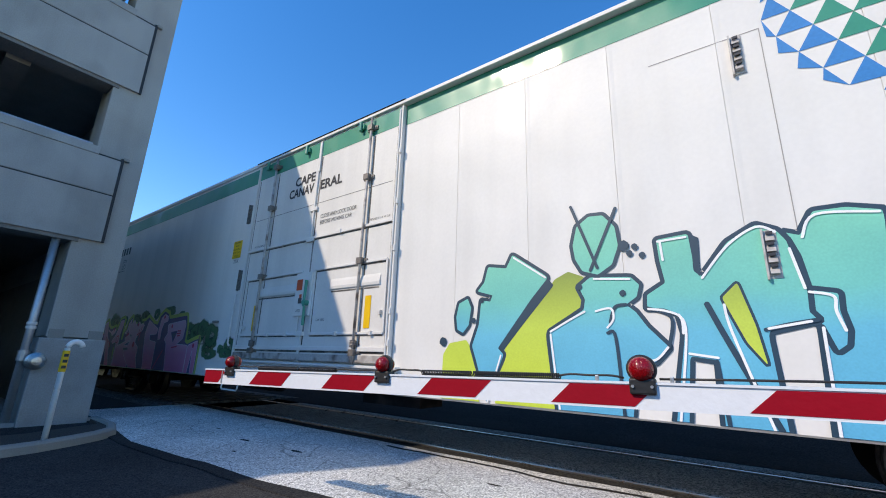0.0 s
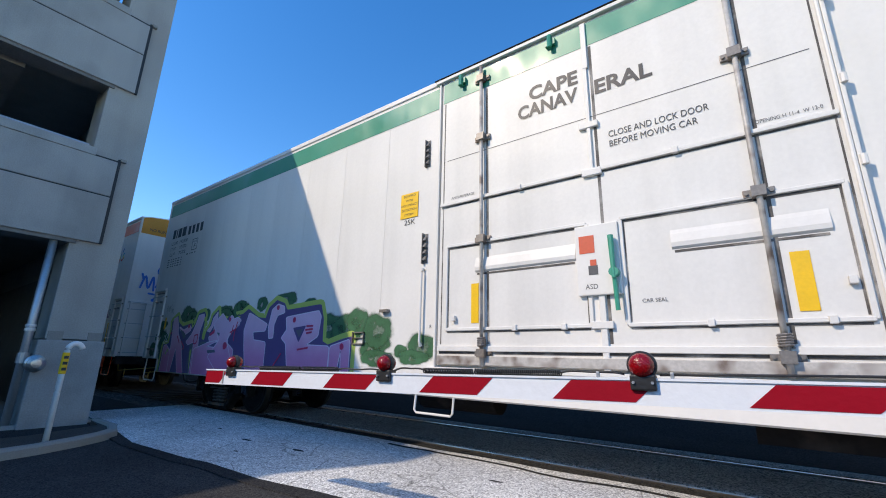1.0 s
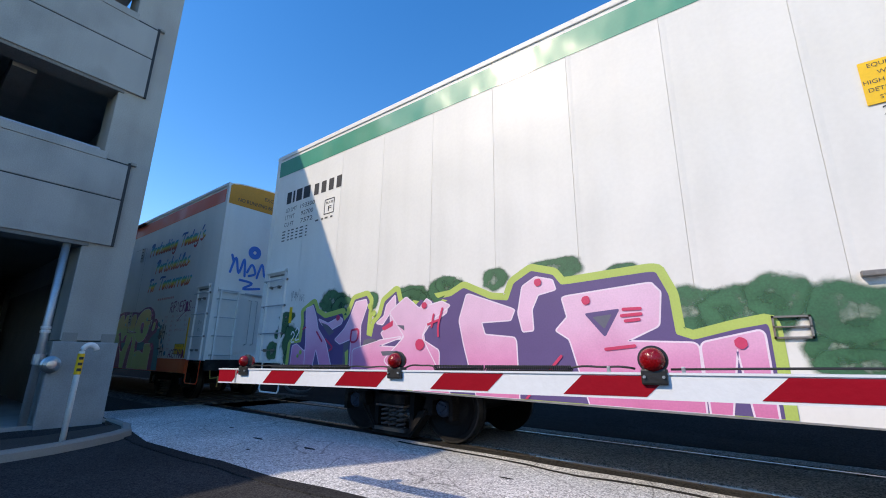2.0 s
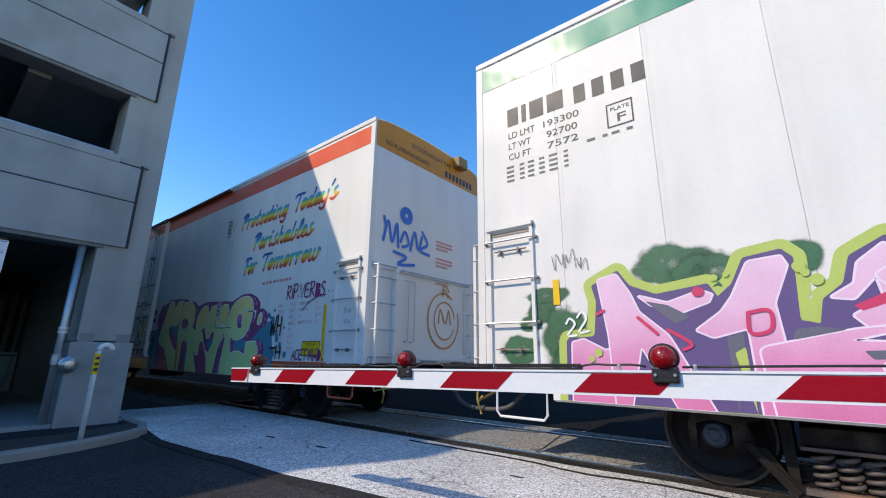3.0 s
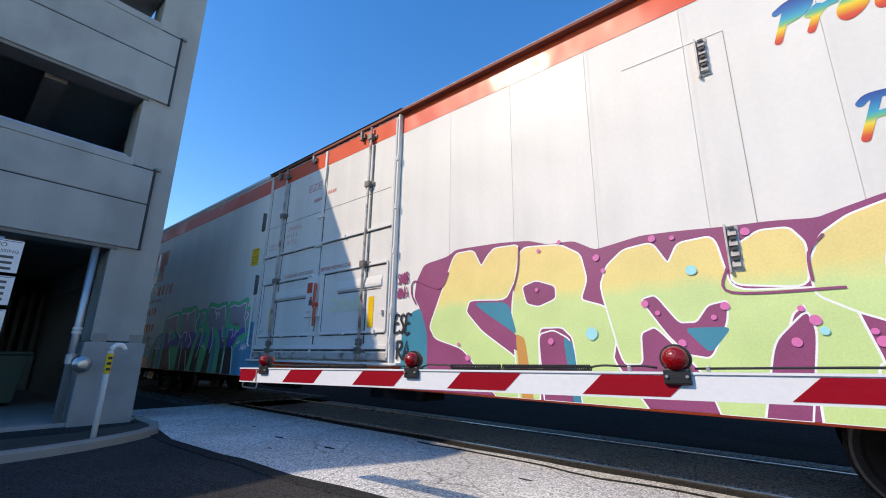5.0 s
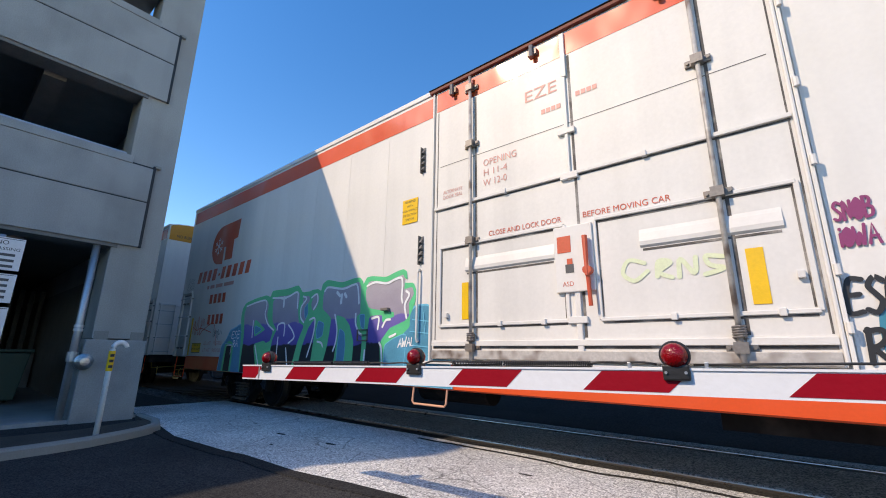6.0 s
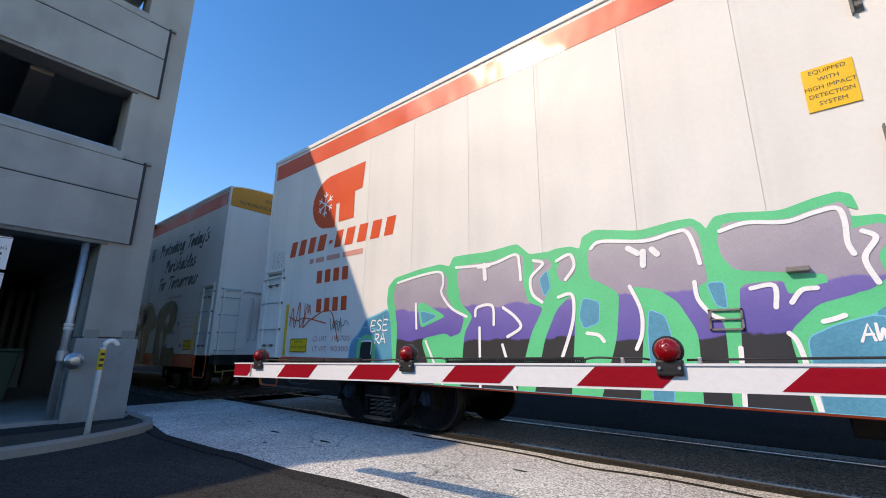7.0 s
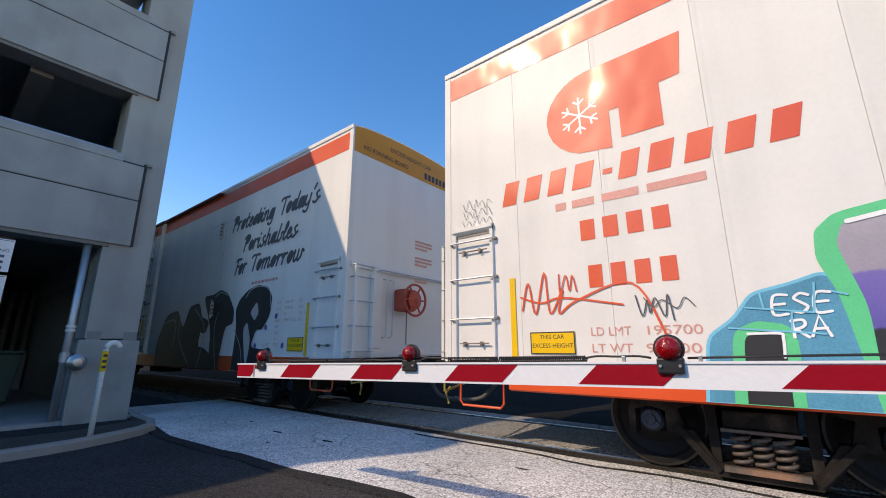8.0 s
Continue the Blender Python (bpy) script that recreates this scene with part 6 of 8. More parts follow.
coat(car_b, MINT, [(3.82, 0.71), (3.73, 1.52), (3.64, 1.80), (3.66, 2.02), (3.79, 2.14), (4.24, 2.21), (4.64, 2.24), (4.79, 2.19), (4.86, 2.31), (5.10, 2.31), (5.38, 2.30), (5.79, 2.34), (5.87, 2.27), (5.95, 2.19), (6.19, 2.19), (6.27, 2.21), (6.43, 2.21), (6.53, 2.17), (6.56, 2.29), (6.70, 2.35), (7.12, 2.26), (7.42, 2.30), (7.57, 2.30), (7.64, 2.24), (7.67, 2.18), (7.74, 2.28), (7.86, 2.29), (8.19, 2.24), (8.41, 2.30), (8.55, 2.32), (8.62, 2.28), (8.64, 2.15), (8.53, 2.22), (8.59, 2.11), (8.76, 2.10), (8.83, 1.97), (8.79, 1.78), (8.71, 1.64), (8.71, 1.48), (8.54, 1.36), (8.38, 1.25), (8.22, 0.71)])
coat(car_b, SLATE, [(3.85, 0.71), (3.87, 1.43), (3.77, 1.90), (3.83, 2.06), (4.29, 2.12), (4.69, 2.14), (4.77, 2.02), (4.74, 1.84), (4.85, 1.65), (5.03, 1.52), (4.97, 1.33), (4.74, 1.27), (4.84, 0.71)])
coat(car_b, SLATE, [(4.97, 0.71), (5.03, 1.33), (5.16, 1.53), (4.97, 1.71), (4.91, 2.10), (5.10, 2.18), (5.44, 2.17), (5.79, 2.23), (5.87, 2.17), (5.85, 1.88), (5.91, 1.65), (6.09, 1.58), (5.93, 1.31), (5.74, 0.71)])
coat(car_b, SLATE, [(6.00, 2.11), (6.17, 2.11), (6.22, 2.03), (6.11, 1.92), (6.16, 1.73), (6.08, 1.64), (5.96, 1.77)])
coat(car_b, SLATE, [(5.95, 0.71), (6.09, 1.25), (6.24, 1.55), (6.41, 1.70), (6.44, 1.47), (6.35, 0.71)])
coat(car_b, SLATE, [(6.26, 1.96), (6.33, 2.11), (6.44, 2.14), (6.49, 2.05), (6.46, 1.91), (6.36, 1.83), (6.29, 1.86)])
coat(car_b, SLATE, [(6.61, 2.13), (6.71, 2.24), (7.11, 2.17), (7.41, 2.21), (7.56, 2.23), (7.61, 2.14), (7.62, 1.91), (7.63, 1.72), (7.55, 1.68), (7.56, 1.54), (7.71, 1.36), (7.68, 0.71), (7.48, 0.71), (7.51, 1.28), (7.38, 1.56), (7.23, 1.68), (7.01, 1.73), (7.09, 1.44), (7.06, 1.21), (6.99, 0.71), (6.65, 0.71), (6.83, 1.24), (6.89, 1.67), (6.77, 1.76), (6.61, 1.85)])
coat(car_b, SLATE, [(7.74, 2.07), (7.79, 2.20), (7.88, 2.21), (8.22, 2.16), (8.40, 2.21), (8.55, 2.24), (8.59, 2.17), (8.58, 2.00), (8.57, 1.83), (8.57, 1.67), (8.32, 1.71), (7.83, 1.79), (7.75, 1.93)])
coat(car_b, SLATE, [(7.85, 1.67), (8.13, 1.68), (8.15, 1.56), (8.31, 1.62), (8.45, 1.65), (8.38, 1.60), (8.56, 1.55), (8.31, 1.48), (8.14, 1.31), (8.11, 1.23), (8.17, 0.71), (7.76, 0.71), (7.82, 1.41)])
coat(car_b, SLATE, [(8.57, 2.02), (8.74, 2.04), (8.78, 1.94), (8.68, 1.81), (8.70, 1.64), (8.60, 1.56), (8.40, 1.53), (8.38, 1.72), (8.52, 1.82)])
coat(car_b, MINT, [(6.70, 1.75), (6.81, 1.70), (6.87, 1.53), (6.82, 1.35), (6.66, 1.23), (6.52, 1.27), (6.55, 1.36), (6.68, 1.34), (6.72, 1.52)])
coat(car_b, MINT, [(7.23, 1.63), (7.40, 1.50), (7.49, 1.27), (7.44, 0.71), (7.29, 0.71), (7.34, 1.28), (7.28, 1.49)])
coat(car_b, MINT, [(4.25, 1.72), (4.33, 1.76), (4.74, 1.55), (4.56, 1.49), (4.31, 1.41)])
coat(car_b, MINT, [(4.31, 1.27), (4.74, 1.34), (4.94, 1.20), (4.84, 0.71), (4.56, 0.71)])
coat(car_b, TEALBRICK, [(6.53, 1.65), (6.69, 1.60), (6.67, 1.40), (6.52, 1.35), (6.48, 1.47)], SKYD, 0.02)
coat(car_b, TEALBRICK, [(7.14, 1.50), (7.26, 1.44), (7.30, 1.24), (7.26, 0.71), (7.10, 0.71), (7.11, 1.29)], SKYD, 0.02)
coat(car_b, TEALBRICK, [(4.30, 1.64), (4.60, 1.56), (4.34, 1.46)], SKYD, 0.02)
coat(car_b, TEALBRICK, [(7.62, 1.70), (7.74, 1.70), (7.74, 1.48), (7.67, 1.51)], SKYD, 0.02)
coat(car_b, TEALBRICK, [(6.06, 1.89), (6.15, 1.98), (6.18, 1.79), (6.11, 1.70)], SKYD, 0.02)
coat(car_b, TEALBRICK, [(8.21, 1.23), (8.38, 1.32), (8.58, 1.38), (8.65, 1.37), (8.59, 0.71), (8.23, 0.71)], SKYD, 0.02)
shine(car_b, WHITEP, 0.035, [(3.86, 2.06), (4.29, 2.12), (4.64, 2.13), (4.70, 1.99), (4.67, 1.85), (4.83, 1.65), (5.07, 1.53)])
shine(car_b, WHITEP, 0.035, [(4.91, 2.16), (5.44, 2.14), (5.77, 2.21), (5.82, 2.08), (5.83, 1.91)])
shine(car_b, WHITEP, 0.035, [(4.22, 1.74), (4.24, 1.41)])
shine(car_b, WHITEP, 0.035, [(5.20, 1.53), (5.23, 1.63), (5.44, 1.64), (5.46, 1.42)])
shine(car_b, WHITEP, 0.035, [(5.59, 1.61), (5.74, 1.50), (5.81, 1.38), (5.64, 1.28)])
shine(car_b, WHITEP, 0.035, [(6.00, 2.11), (6.11, 2.06), (5.96, 1.92), (5.97, 1.74), (6.08, 1.64)])
shine(car_b, WHITEP, 0.035, [(6.27, 2.07), (6.42, 2.12), (6.46, 1.99), (6.36, 1.86)])
shine(car_b, WHITEP, 0.035, [(6.27, 1.68), (6.42, 1.69), (6.41, 1.42), (6.27, 1.05)])
shine(car_b, WHITEP, 0.035, [(6.65, 2.15), (6.76, 2.21), (7.16, 2.15), (7.41, 2.19), (7.52, 2.18), (7.57, 2.02), (7.59, 1.88)])
shine(car_b, WHITEP, 0.035, [(6.99, 1.73), (7.07, 1.50), (7.06, 1.29), (7.00, 1.15)])
shine(car_b, WHITEP, 0.035, [(7.53, 1.72), (7.54, 1.57), (7.62, 1.44), (7.70, 1.39)])
shine(car_b, WHITEP, 0.035, [(7.77, 2.14), (7.96, 2.18), (8.21, 2.14), (8.39, 2.18), (8.52, 2.19), (8.55, 2.09), (8.54, 1.92), (8.56, 1.83)])
shine(car_b, WHITEP, 0.035, [(7.92, 1.63), (8.07, 1.64), (8.06, 1.47)])
shine(car_b, WHITEP, 0.035, [(8.16, 1.50), (8.23, 1.59), (8.32, 1.60)])
shine(car_b, WHITEP, 0.035, [(8.32, 1.35), (8.39, 1.37), (8.44, 1.39)])
shine(car_b, WHITEP, 0.035, [(8.11, 1.27), (8.16, 1.16), (8.21, 0.71)])
shine(car_b, WHITEP, 0.035, [(7.79, 1.16), (7.76, 0.71)])
shine(car_b, WHITEP, 0.035, [(6.55, 1.30), (6.66, 1.28), (6.71, 1.22)])
shine(car_b, WHITEP, 0.035, [(5.26, 1.39), (5.26, 0.71)])
shine(car_b, WHITEP, 0.035, [(5.57, 1.19), (5.72, 0.71)])
shine(car_b, WHITEP, 0.035, [(4.41, 1.24), (4.70, 0.71)])
shine(car_b, WHITEP, 0.035, [(8.63, 1.99), (8.69, 1.93), (8.61, 1.79), (8.65, 1.61)])
shine(car_b, WHITEP, 0.055, [(7.01, 2.10), (7.09, 2.04)])
shine(car_b, WHITEP, 0.055, [(7.14, 2.05), (7.13, 1.92)])
shine(car_b, WHITEP, 0.055, [(7.22, 2.06), (7.26, 2.01)])
shine(car_b, WHITEP, 0.055, [(5.34, 2.14), (5.35, 1.97)])
shine(car_b, WHITEP, 0.055, [(5.26, 2.13), (5.41, 2.13)])
coat(car_b, BLACKG, [(3.07, 0.71), (3.11, 1.22), (3.22, 1.27), (3.37, 1.24), (3.35, 0.71)], MINT, 0.16)
shine(car_b, WHITEP, 0.02, [(3.14, 1.25), (3.34, 1.25), (3.36, 1.21), (3.35, 1.07)])
shine(car_b, SKYD, 0.014, [(3.15, 1.46), (3.57, 1.40)])
shine(car_b, SKYD, 0.014, [(3.02, 1.30), (3.61, 1.24)])
shine(car_b, SKYD, 0.014, [(3.26, 1.57), (3.27, 1.45)])
shine(car_b, SKYD, 0.014, [(3.44, 1.41), (3.42, 1.26)])
shine(car_b, SKYD, 0.014, [(3.60, 1.62), (3.57, 1.40)])
shine(car_b, SKYD, 0.014, [(3.69, 1.55), (3.77, 1.52)])
shine(car_b, SKYD, 0.014, [(8.77, 1.58), (9.20, 1.53)])
shine(car_b, SKYD, 0.014, [(8.73, 1.42), (9.23, 1.37)])
shine(car_b, SKYD, 0.014, [(8.98, 1.67), (8.98, 1.54)])
shine(car_b, SKYD, 0.014, [(9.01, 1.54), (9.00, 1.38)])
shine(car_b, SKYD, 0.014, [(8.79, 1.23), (9.30, 1.19)])
shine(car_b, SKYD, 0.014, [(9.09, 1.38), (9.08, 1.20)])
coat(car_a, VIOLET, [(1.06, 0.71), (1.08, 1.31), (1.37, 1.33), (1.41, 1.67), (1.37, 1.83), (1.64, 1.96), (1.74, 1.80), (1.96, 1.70), (2.18, 1.73), (2.38, 1.76), (2.44, 1.64), (2.55, 1.74), (2.65, 1.95), (2.91, 1.99), (2.98, 1.91), (2.95, 1.42), (3.06, 1.39), (3.10, 1.57), (3.23, 1.68), (3.29, 1.88), (3.51, 2.01), (3.56, 1.86), (3.69, 1.75), (3.86, 1.78), (4.00, 1.89), (4.09, 1.93), (4.15, 1.84), (4.23, 1.77), (4.42, 1.82), (3.62, 1.99), (4.04, 1.83), (4.46, 1.87), (4.65, 1.96), (5.03, 1.79), (5.26, 1.76), (5.34, 1.95), (5.56, 2.07), (5.81, 2.00), (5.90, 1.88), (6.81, 1.93), (6.90, 1.70), (6.92, 1.35), (7.05, 1.30), (7.36, 1.38), (7.58, 1.42), (7.58, 0.71)], LIME, 0.16)
coat(car_a, PINK, [(1.12, 0.71), (1.14, 1.27), (1.26, 1.30), (1.47, 1.19), (1.68, 1.25), (1.64, 1.11), (1.53, 0.71)], PALEPINK, 0.03)
coat(car_a, PINK, [(1.44, 1.88), (1.62, 1.92), (1.73, 1.73), (1.80, 1.54), (2.03, 1.32), (2.31, 0.71), (2.04, 0.71), (1.79, 1.24), (1.67, 0.71), (1.53, 0.71), (1.51, 1.32), (1.48, 1.57)], PALEPINK, 0.03)
coat(car_a, PINK, [(1.81, 1.69), (2.05, 1.61), (2.32, 1.70), (2.40, 1.66), (2.37, 1.60), (2.15, 1.52), (1.91, 1.60)], PALEPINK, 0.03)
coat(car_a, PINK, [(2.25, 1.36), (2.45, 1.51), (2.54, 1.63), (2.68, 1.91), (2.90, 1.93), (2.93, 1.85), (2.81, 1.56), (2.83, 1.25), (2.75, 0.71), (2.63, 0.71), (2.62, 1.37), (2.37, 1.30)], PALEPINK, 0.03)
coat(car_a, PINK, [(3.15, 1.58), (3.29, 1.67), (3.33, 1.82), (3.49, 1.95), (3.51, 1.76), (3.63, 1.47), (3.67, 1.42), (3.64, 1.36), (3.33, 1.34), (3.25, 1.44), (3.43, 1.55), (3.41, 1.72), (3.27, 1.56)], PALEPINK, 0.03)
coat(car_a, PINK, [(2.67, 1.21), (3.24, 1.34), (3.64, 1.38), (3.19, 1.26), (3.73, 1.23), (3.74, 0.71), (2.71, 0.71)], PALEPINK, 0.03)
coat(car_a, PINK, [(3.54, 1.71), (3.71, 1.66), (3.90, 1.69), (4.06, 1.86), (4.14, 1.81), (4.13, 1.74), (3.88, 1.59), (3.70, 1.55), (3.57, 1.61)], PALEPINK, 0.03)
coat(car_a, PINK, [(3.78, 1.53), (4.03, 1.65), (4.40, 1.77), (4.39, 1.67), (4.10, 1.51), (4.02, 1.41), (4.04, 1.32), (4.28, 1.20), (4.28, 0.71), (4.06, 0.71), (3.83, 1.28), (3.79, 1.35), (3.86, 1.45)], PALEPINK, 0.03)
coat(car_a, PINK, [(3.40, 1.72), (3.70, 1.91), (3.94, 1.74), (4.31, 1.81), (4.44, 1.75), (4.07, 1.54), (3.99, 1.37), (4.45, 0.71), (3.88, 0.71), (3.32, 1.07), (3.70, 1.38)], PALEPINK, 0.03)
coat(car_a, PINK, [(4.59, 1.56), (4.70, 1.88), (5.34, 1.65), (5.29, 1.54), (4.90, 1.53), (4.95, 1.38), (5.35, 1.34), (5.37, 0.71), (4.83, 0.71), (4.66, 1.27)], PALEPINK, 0.03)
coat(car_a, PINK, [(5.39, 1.61), (5.45, 1.90), (5.61, 1.99), (5.80, 1.94), (5.83, 1.84), (5.63, 1.80), (5.55, 1.64), (5.56, 1.42), (5.44, 1.41)], PALEPINK, 0.03)
coat(car_a, PINK, [(5.90, 1.75), (6.76, 1.82), (6.83, 1.73), (6.79, 1.43), (6.49, 1.29), (7.08, 1.27), (7.07, 0.71), (6.12, 0.71), (5.96, 1.32), (5.82, 1.41), (5.95, 1.54)], PALEPINK, 0.03)
coat(car_a, PINK, [(7.10, 1.27), (7.54, 1.37), (7.54, 0.71), (7.40, 0.71), (7.35, 1.25), (7.25, 0.71), (7.11, 0.71)], PALEPINK, 0.03)
coat(car_a, VIOLET, [(6.12, 1.57), (6.47, 1.60), (6.31, 1.33)])
coat(car_a, SLATEG, [(6.20, 1.53), (6.39, 1.55), (6.31, 1.41)])
coat(car_a, SLATEG, [(1.86, 1.64), (2.05, 1.59), (2.22, 1.48), (2.10, 1.42)])
coat(car_a, SLATEG, [(2.46, 1.30), (2.58, 1.33), (2.57, 1.15), (2.47, 0.71)])
coat(car_a, SLATEG, [(2.91, 1.35), (3.05, 1.37), (3.20, 1.34), (2.88, 1.27)])
coat(car_a, SLATEG, [(3.55, 1.54), (3.68, 1.53), (3.69, 1.46)])
coat(car_a, SLATEG, [(3.26, 1.19), (3.58, 1.20), (3.62, 1.15), (3.30, 1.13)])
coat(car_a, LIME, [(3.00, 1.57), (3.08, 1.59), (3.05, 1.42), (2.98, 1.41)])
coat(car_a, LIME, [(2.50, 1.17), (2.58, 1.22), (2.59, 0.71)])
coat(car_a, CRIMSON, [(3.26, 1.51), (3.47, 1.61), (3.47, 1.53), (3.30, 1.47)])
shine(car_a, CRIMSON, 0.03, [(2.03, 1.37), (2.20, 1.25), (2.14, 1.20)])
shine(car_a, CRIMSON, 0.03, [(2.63, 1.49), (2.77, 1.50), (2.76, 1.35), (2.63, 1.33), (2.63, 1.49)])
shine(car_a, CRIMSON, 0.03, [(4.10, 1.53), (4.20, 1.56), (4.28, 1.58)])
shine(car_a, CRIMSON, 0.03, [(4.19, 1.65), (4.16, 1.50)])
shine(car_a, CRIMSON, 0.03, [(4.33, 1.72), (4.27, 1.52), (4.27, 1.38)])
shine(car_a, CRIMSON, 0.03, [(1.79, 1.49), (1.94, 1.34)])
shine(car_a, CRIMSON, 0.03, [(1.41, 1.54), (1.48, 1.57)])
shine(car_a, CRIMSON, 0.03, [(6.50, 1.59), (6.65, 1.59)])
shine(car_a, CRIMSON, 0.03, [(6.48, 1.53), (6.65, 1.54)])
shine(car_a, CRIMSON, 0.03, [(6.51, 1.48), (6.63, 1.49)])
shine(car_a, CRIMSON, 0.03, [(5.46, 0.71), (5.86, 1.15)])
shine(car_a, CRIMSON, 0.03, [(6.31, 1.22), (6.57, 1.25)])
dot(car_a, CRIMSON, 2.30, 1.69, 0.06)
dot(car_a, CRIMSON, 4.03, 1.78, 0.06)
dot(car_a, CRIMSON, 3.97, 1.28, 0.1)
dot(car_a, CRIMSON, 5.64, 1.93, 0.06)
dot(car_a, CRIMSON, 6.15, 1.70, 0.06)
dot(car_a, CRIMSON, 7.38, 1.27, 0.06)
dot(car_a, LIME, 2.43, 1.80, 0.04)
dot(car_a, LIME, 2.52, 1.82, 0.03)
dot(car_a, LIME, 3.00, 1.83, 0.06)
dot(car_a, LIME, 3.03, 1.78, 0.04)
dot(car_a, LIME, 3.09, 1.72, 0.06)
dot(car_a, LIME, 1.40, 1.17, 0.05)
dot(car_a, LIME, 1.33, 1.11, 0.04)
shine(car_a, WHITEP, 0.022, [(1.09, 1.46), (1.13, 1.51), (1.18, 1.45), (1.10, 1.34), (1.19, 1.34)])
shine(car_a, WHITEP, 0.022, [(1.21, 1.52), (1.26, 1.57), (1.30, 1.50), (1.22, 1.37), (1.32, 1.38)])
cloud(car_a, 2.13, 1.95, 0.4, 0.22)
cloud(car_a, 2.42, 1.86, 0.35, 0.2)
cloud(car_a, 2.99, 1.91, 0.22, 0.16)
cloud(car_a, 3.75, 1.92, 0.4, 0.2)
cloud(car_a, 3.92, 1.85, 0.25, 0.15)
cloud(car_a, 4.38, 1.92, 0.4, 0.25)
cloud(car_a, 0.83, 1.60, 0.2, 0.16)
cloud(car_a, 0.57, 1.20, 0.25, 0.2)
cloud(car_a, 1.07, 1.33, 0.3, 0.35)
cloud(car_a, 0.91, 1.77, 0.3, 0.1)
cloud(car_a, 0.70, 1.47, 0.16, 0.1)
cloud(car_a, 1.14, 1.07, 0.3, 0.2)
cloud(car_a, 3.77, 1.89, 0.3, 0.16)
cloud(car_a, 4.39, 2.02, 0.24, 0.16)
cloud(car_a, 5.09, 2.03, 0.22, 0.16)
cloud(car_a, 5.84, 2.06, 0.42, 0.16)
cloud(car_a, 6.50, 1.93, 0.22, 0.14)
cloud(car_a, 7.06, 1.57, 0.4, 0.24)
cloud(car_a, 7.43, 1.50, 0.4, 0.26)
cloud(car_a, 7.67, 1.63, 0.3, 0.2)
cloud(car_a, 8.07, 1.48, 0.36, 0.26)
cloud(car_a, 8.15, 1.32, 0.24, 0.14)
cloud(car_a, 7.95, 1.22, 0.26, 0.12)
cloud(car_a, 8.52, 1.22, 0.14, 0.1)
cloud(car_a, 8.08, 1.12, 0.4, 0.12)
cloud(car_a, 8.89, 1.27, 0.3, 0.22)
cloud(car_a, 8.73, 1.14, 0.3, 0.12)
patch(car_c, BLACKG, [(13.91, 0.71), (13.89, 1.36), (14.36, 2.05), (15.13, 2.16), (15.62, 1.63), (15.88, 2.19), (16.46, 2.26), (16.78, 1.79), (16.65, 1.19), (17.36, 0.71)])
patch(car_c, BLACKG, [(17.36, 0.71), (17.27, 1.58), (16.67, 2.39), (17.23, 2.39), (17.58, 2.48), (17.97, 2.35), (18.34, 1.97), (18.35, 1.67), (17.99, 1.62), (17.8, 0.71), (17.8, 0.71)])
patch(car_c, BLACKG, [(18.47, 0.71), (18.52, 1.54), (18.41, 1.97), (18.55, 2.18), (18.89, 2.36), (19.3, 2.43), (19.71, 2.35), (19.89, 2.13), (19.85, 1.78), (19.6, 1.51), (19.37, 1.52), (19.21, 1.18), (19.68, 1.13), (19.98, 1.18), (20.21, 0.71)])
patch(car_c, BLACKG, [(15.72, 0.71), (16.14, 1.2), (17.05, 1.19), (17.94, 0.71)])
patch(car_c, BLACKG, [(15.82, 1.83), (16.11, 2.03), (17.18, 1.78), (16.97, 1.45)])
patch(car_c, GREYW, [(18.83, 1.53), (18.98, 1.7), (19.19, 1.3), (19.09, 0.71)])
patch(car_c, GREYW, [(19.06, 1.87), (19.31, 2.09), (19.42, 1.85), (19.28, 1.69)])
shine(car_c, GREYW, 0.02, [(18.45, 1.54), (18.79, 1.18), (18.96, 0.71)])
shine(car_c, GREYW, 0.02, [(18.81, 2.19), (19.02, 2.35), (19.42, 2.39), (19.78, 2.26), (19.84, 1.94)])
shine(car_c, GREYW, 0.02, [(17.32, 2.33), (17.6, 2.41), (17.94, 2.32)])
shine(car_c, GREYW, 0.02, [(17.73, 0.71), (17.47, 1.57), (17.58, 1.95)])
shine(car_c, GREYW, 0.02, [(18.41, 0.71), (18.66, 0.71)])
shine(car_c, GREYW, 0.02, [(15.5, 2.22), (15.39, 1.49), (16.32, 0.71)])
shine(car_c, GREYW, 0.02, [(14.24, 1.82), (15.05, 1.87), (15.12, 1.2)])
shine(car_c, GREYW, 0.02, [(16.26, 2.1), (16.93, 1.59), (16.74, 0.71)])
coat(car_a, LIMEFILL, [(13.96, 0.71), (13.98, 1.21), (14.07, 1.34), (14.31, 1.38), (14.44, 1.20), (14.49, 0.71)])
coat(car_a, LIMEFILL, [(14.69, 0.71), (14.78, 1.21), (14.90, 1.42), (15.24, 1.77), (15.41, 2.00), (15.56, 2.07), (15.72, 2.00), (15.74, 1.84), (15.66, 1.65), (15.48, 1.51), (15.34, 1.43), (15.39, 0.71)])
coat(car_a, CYAN, [(14.60, 2.22), (14.84, 2.18), (14.92, 2.33), (15.34, 2.03), (15.14, 1.81), (14.73, 1.29), (14.80, 1.22), (14.59, 0.71), (14.45, 1.14), (14.39, 1.31), (14.48, 1.55), (14.51, 1.83), (14.63, 1.81), (14.66, 1.88), (14.46, 1.94), (14.55, 2.04)], NAVY, 0.075)
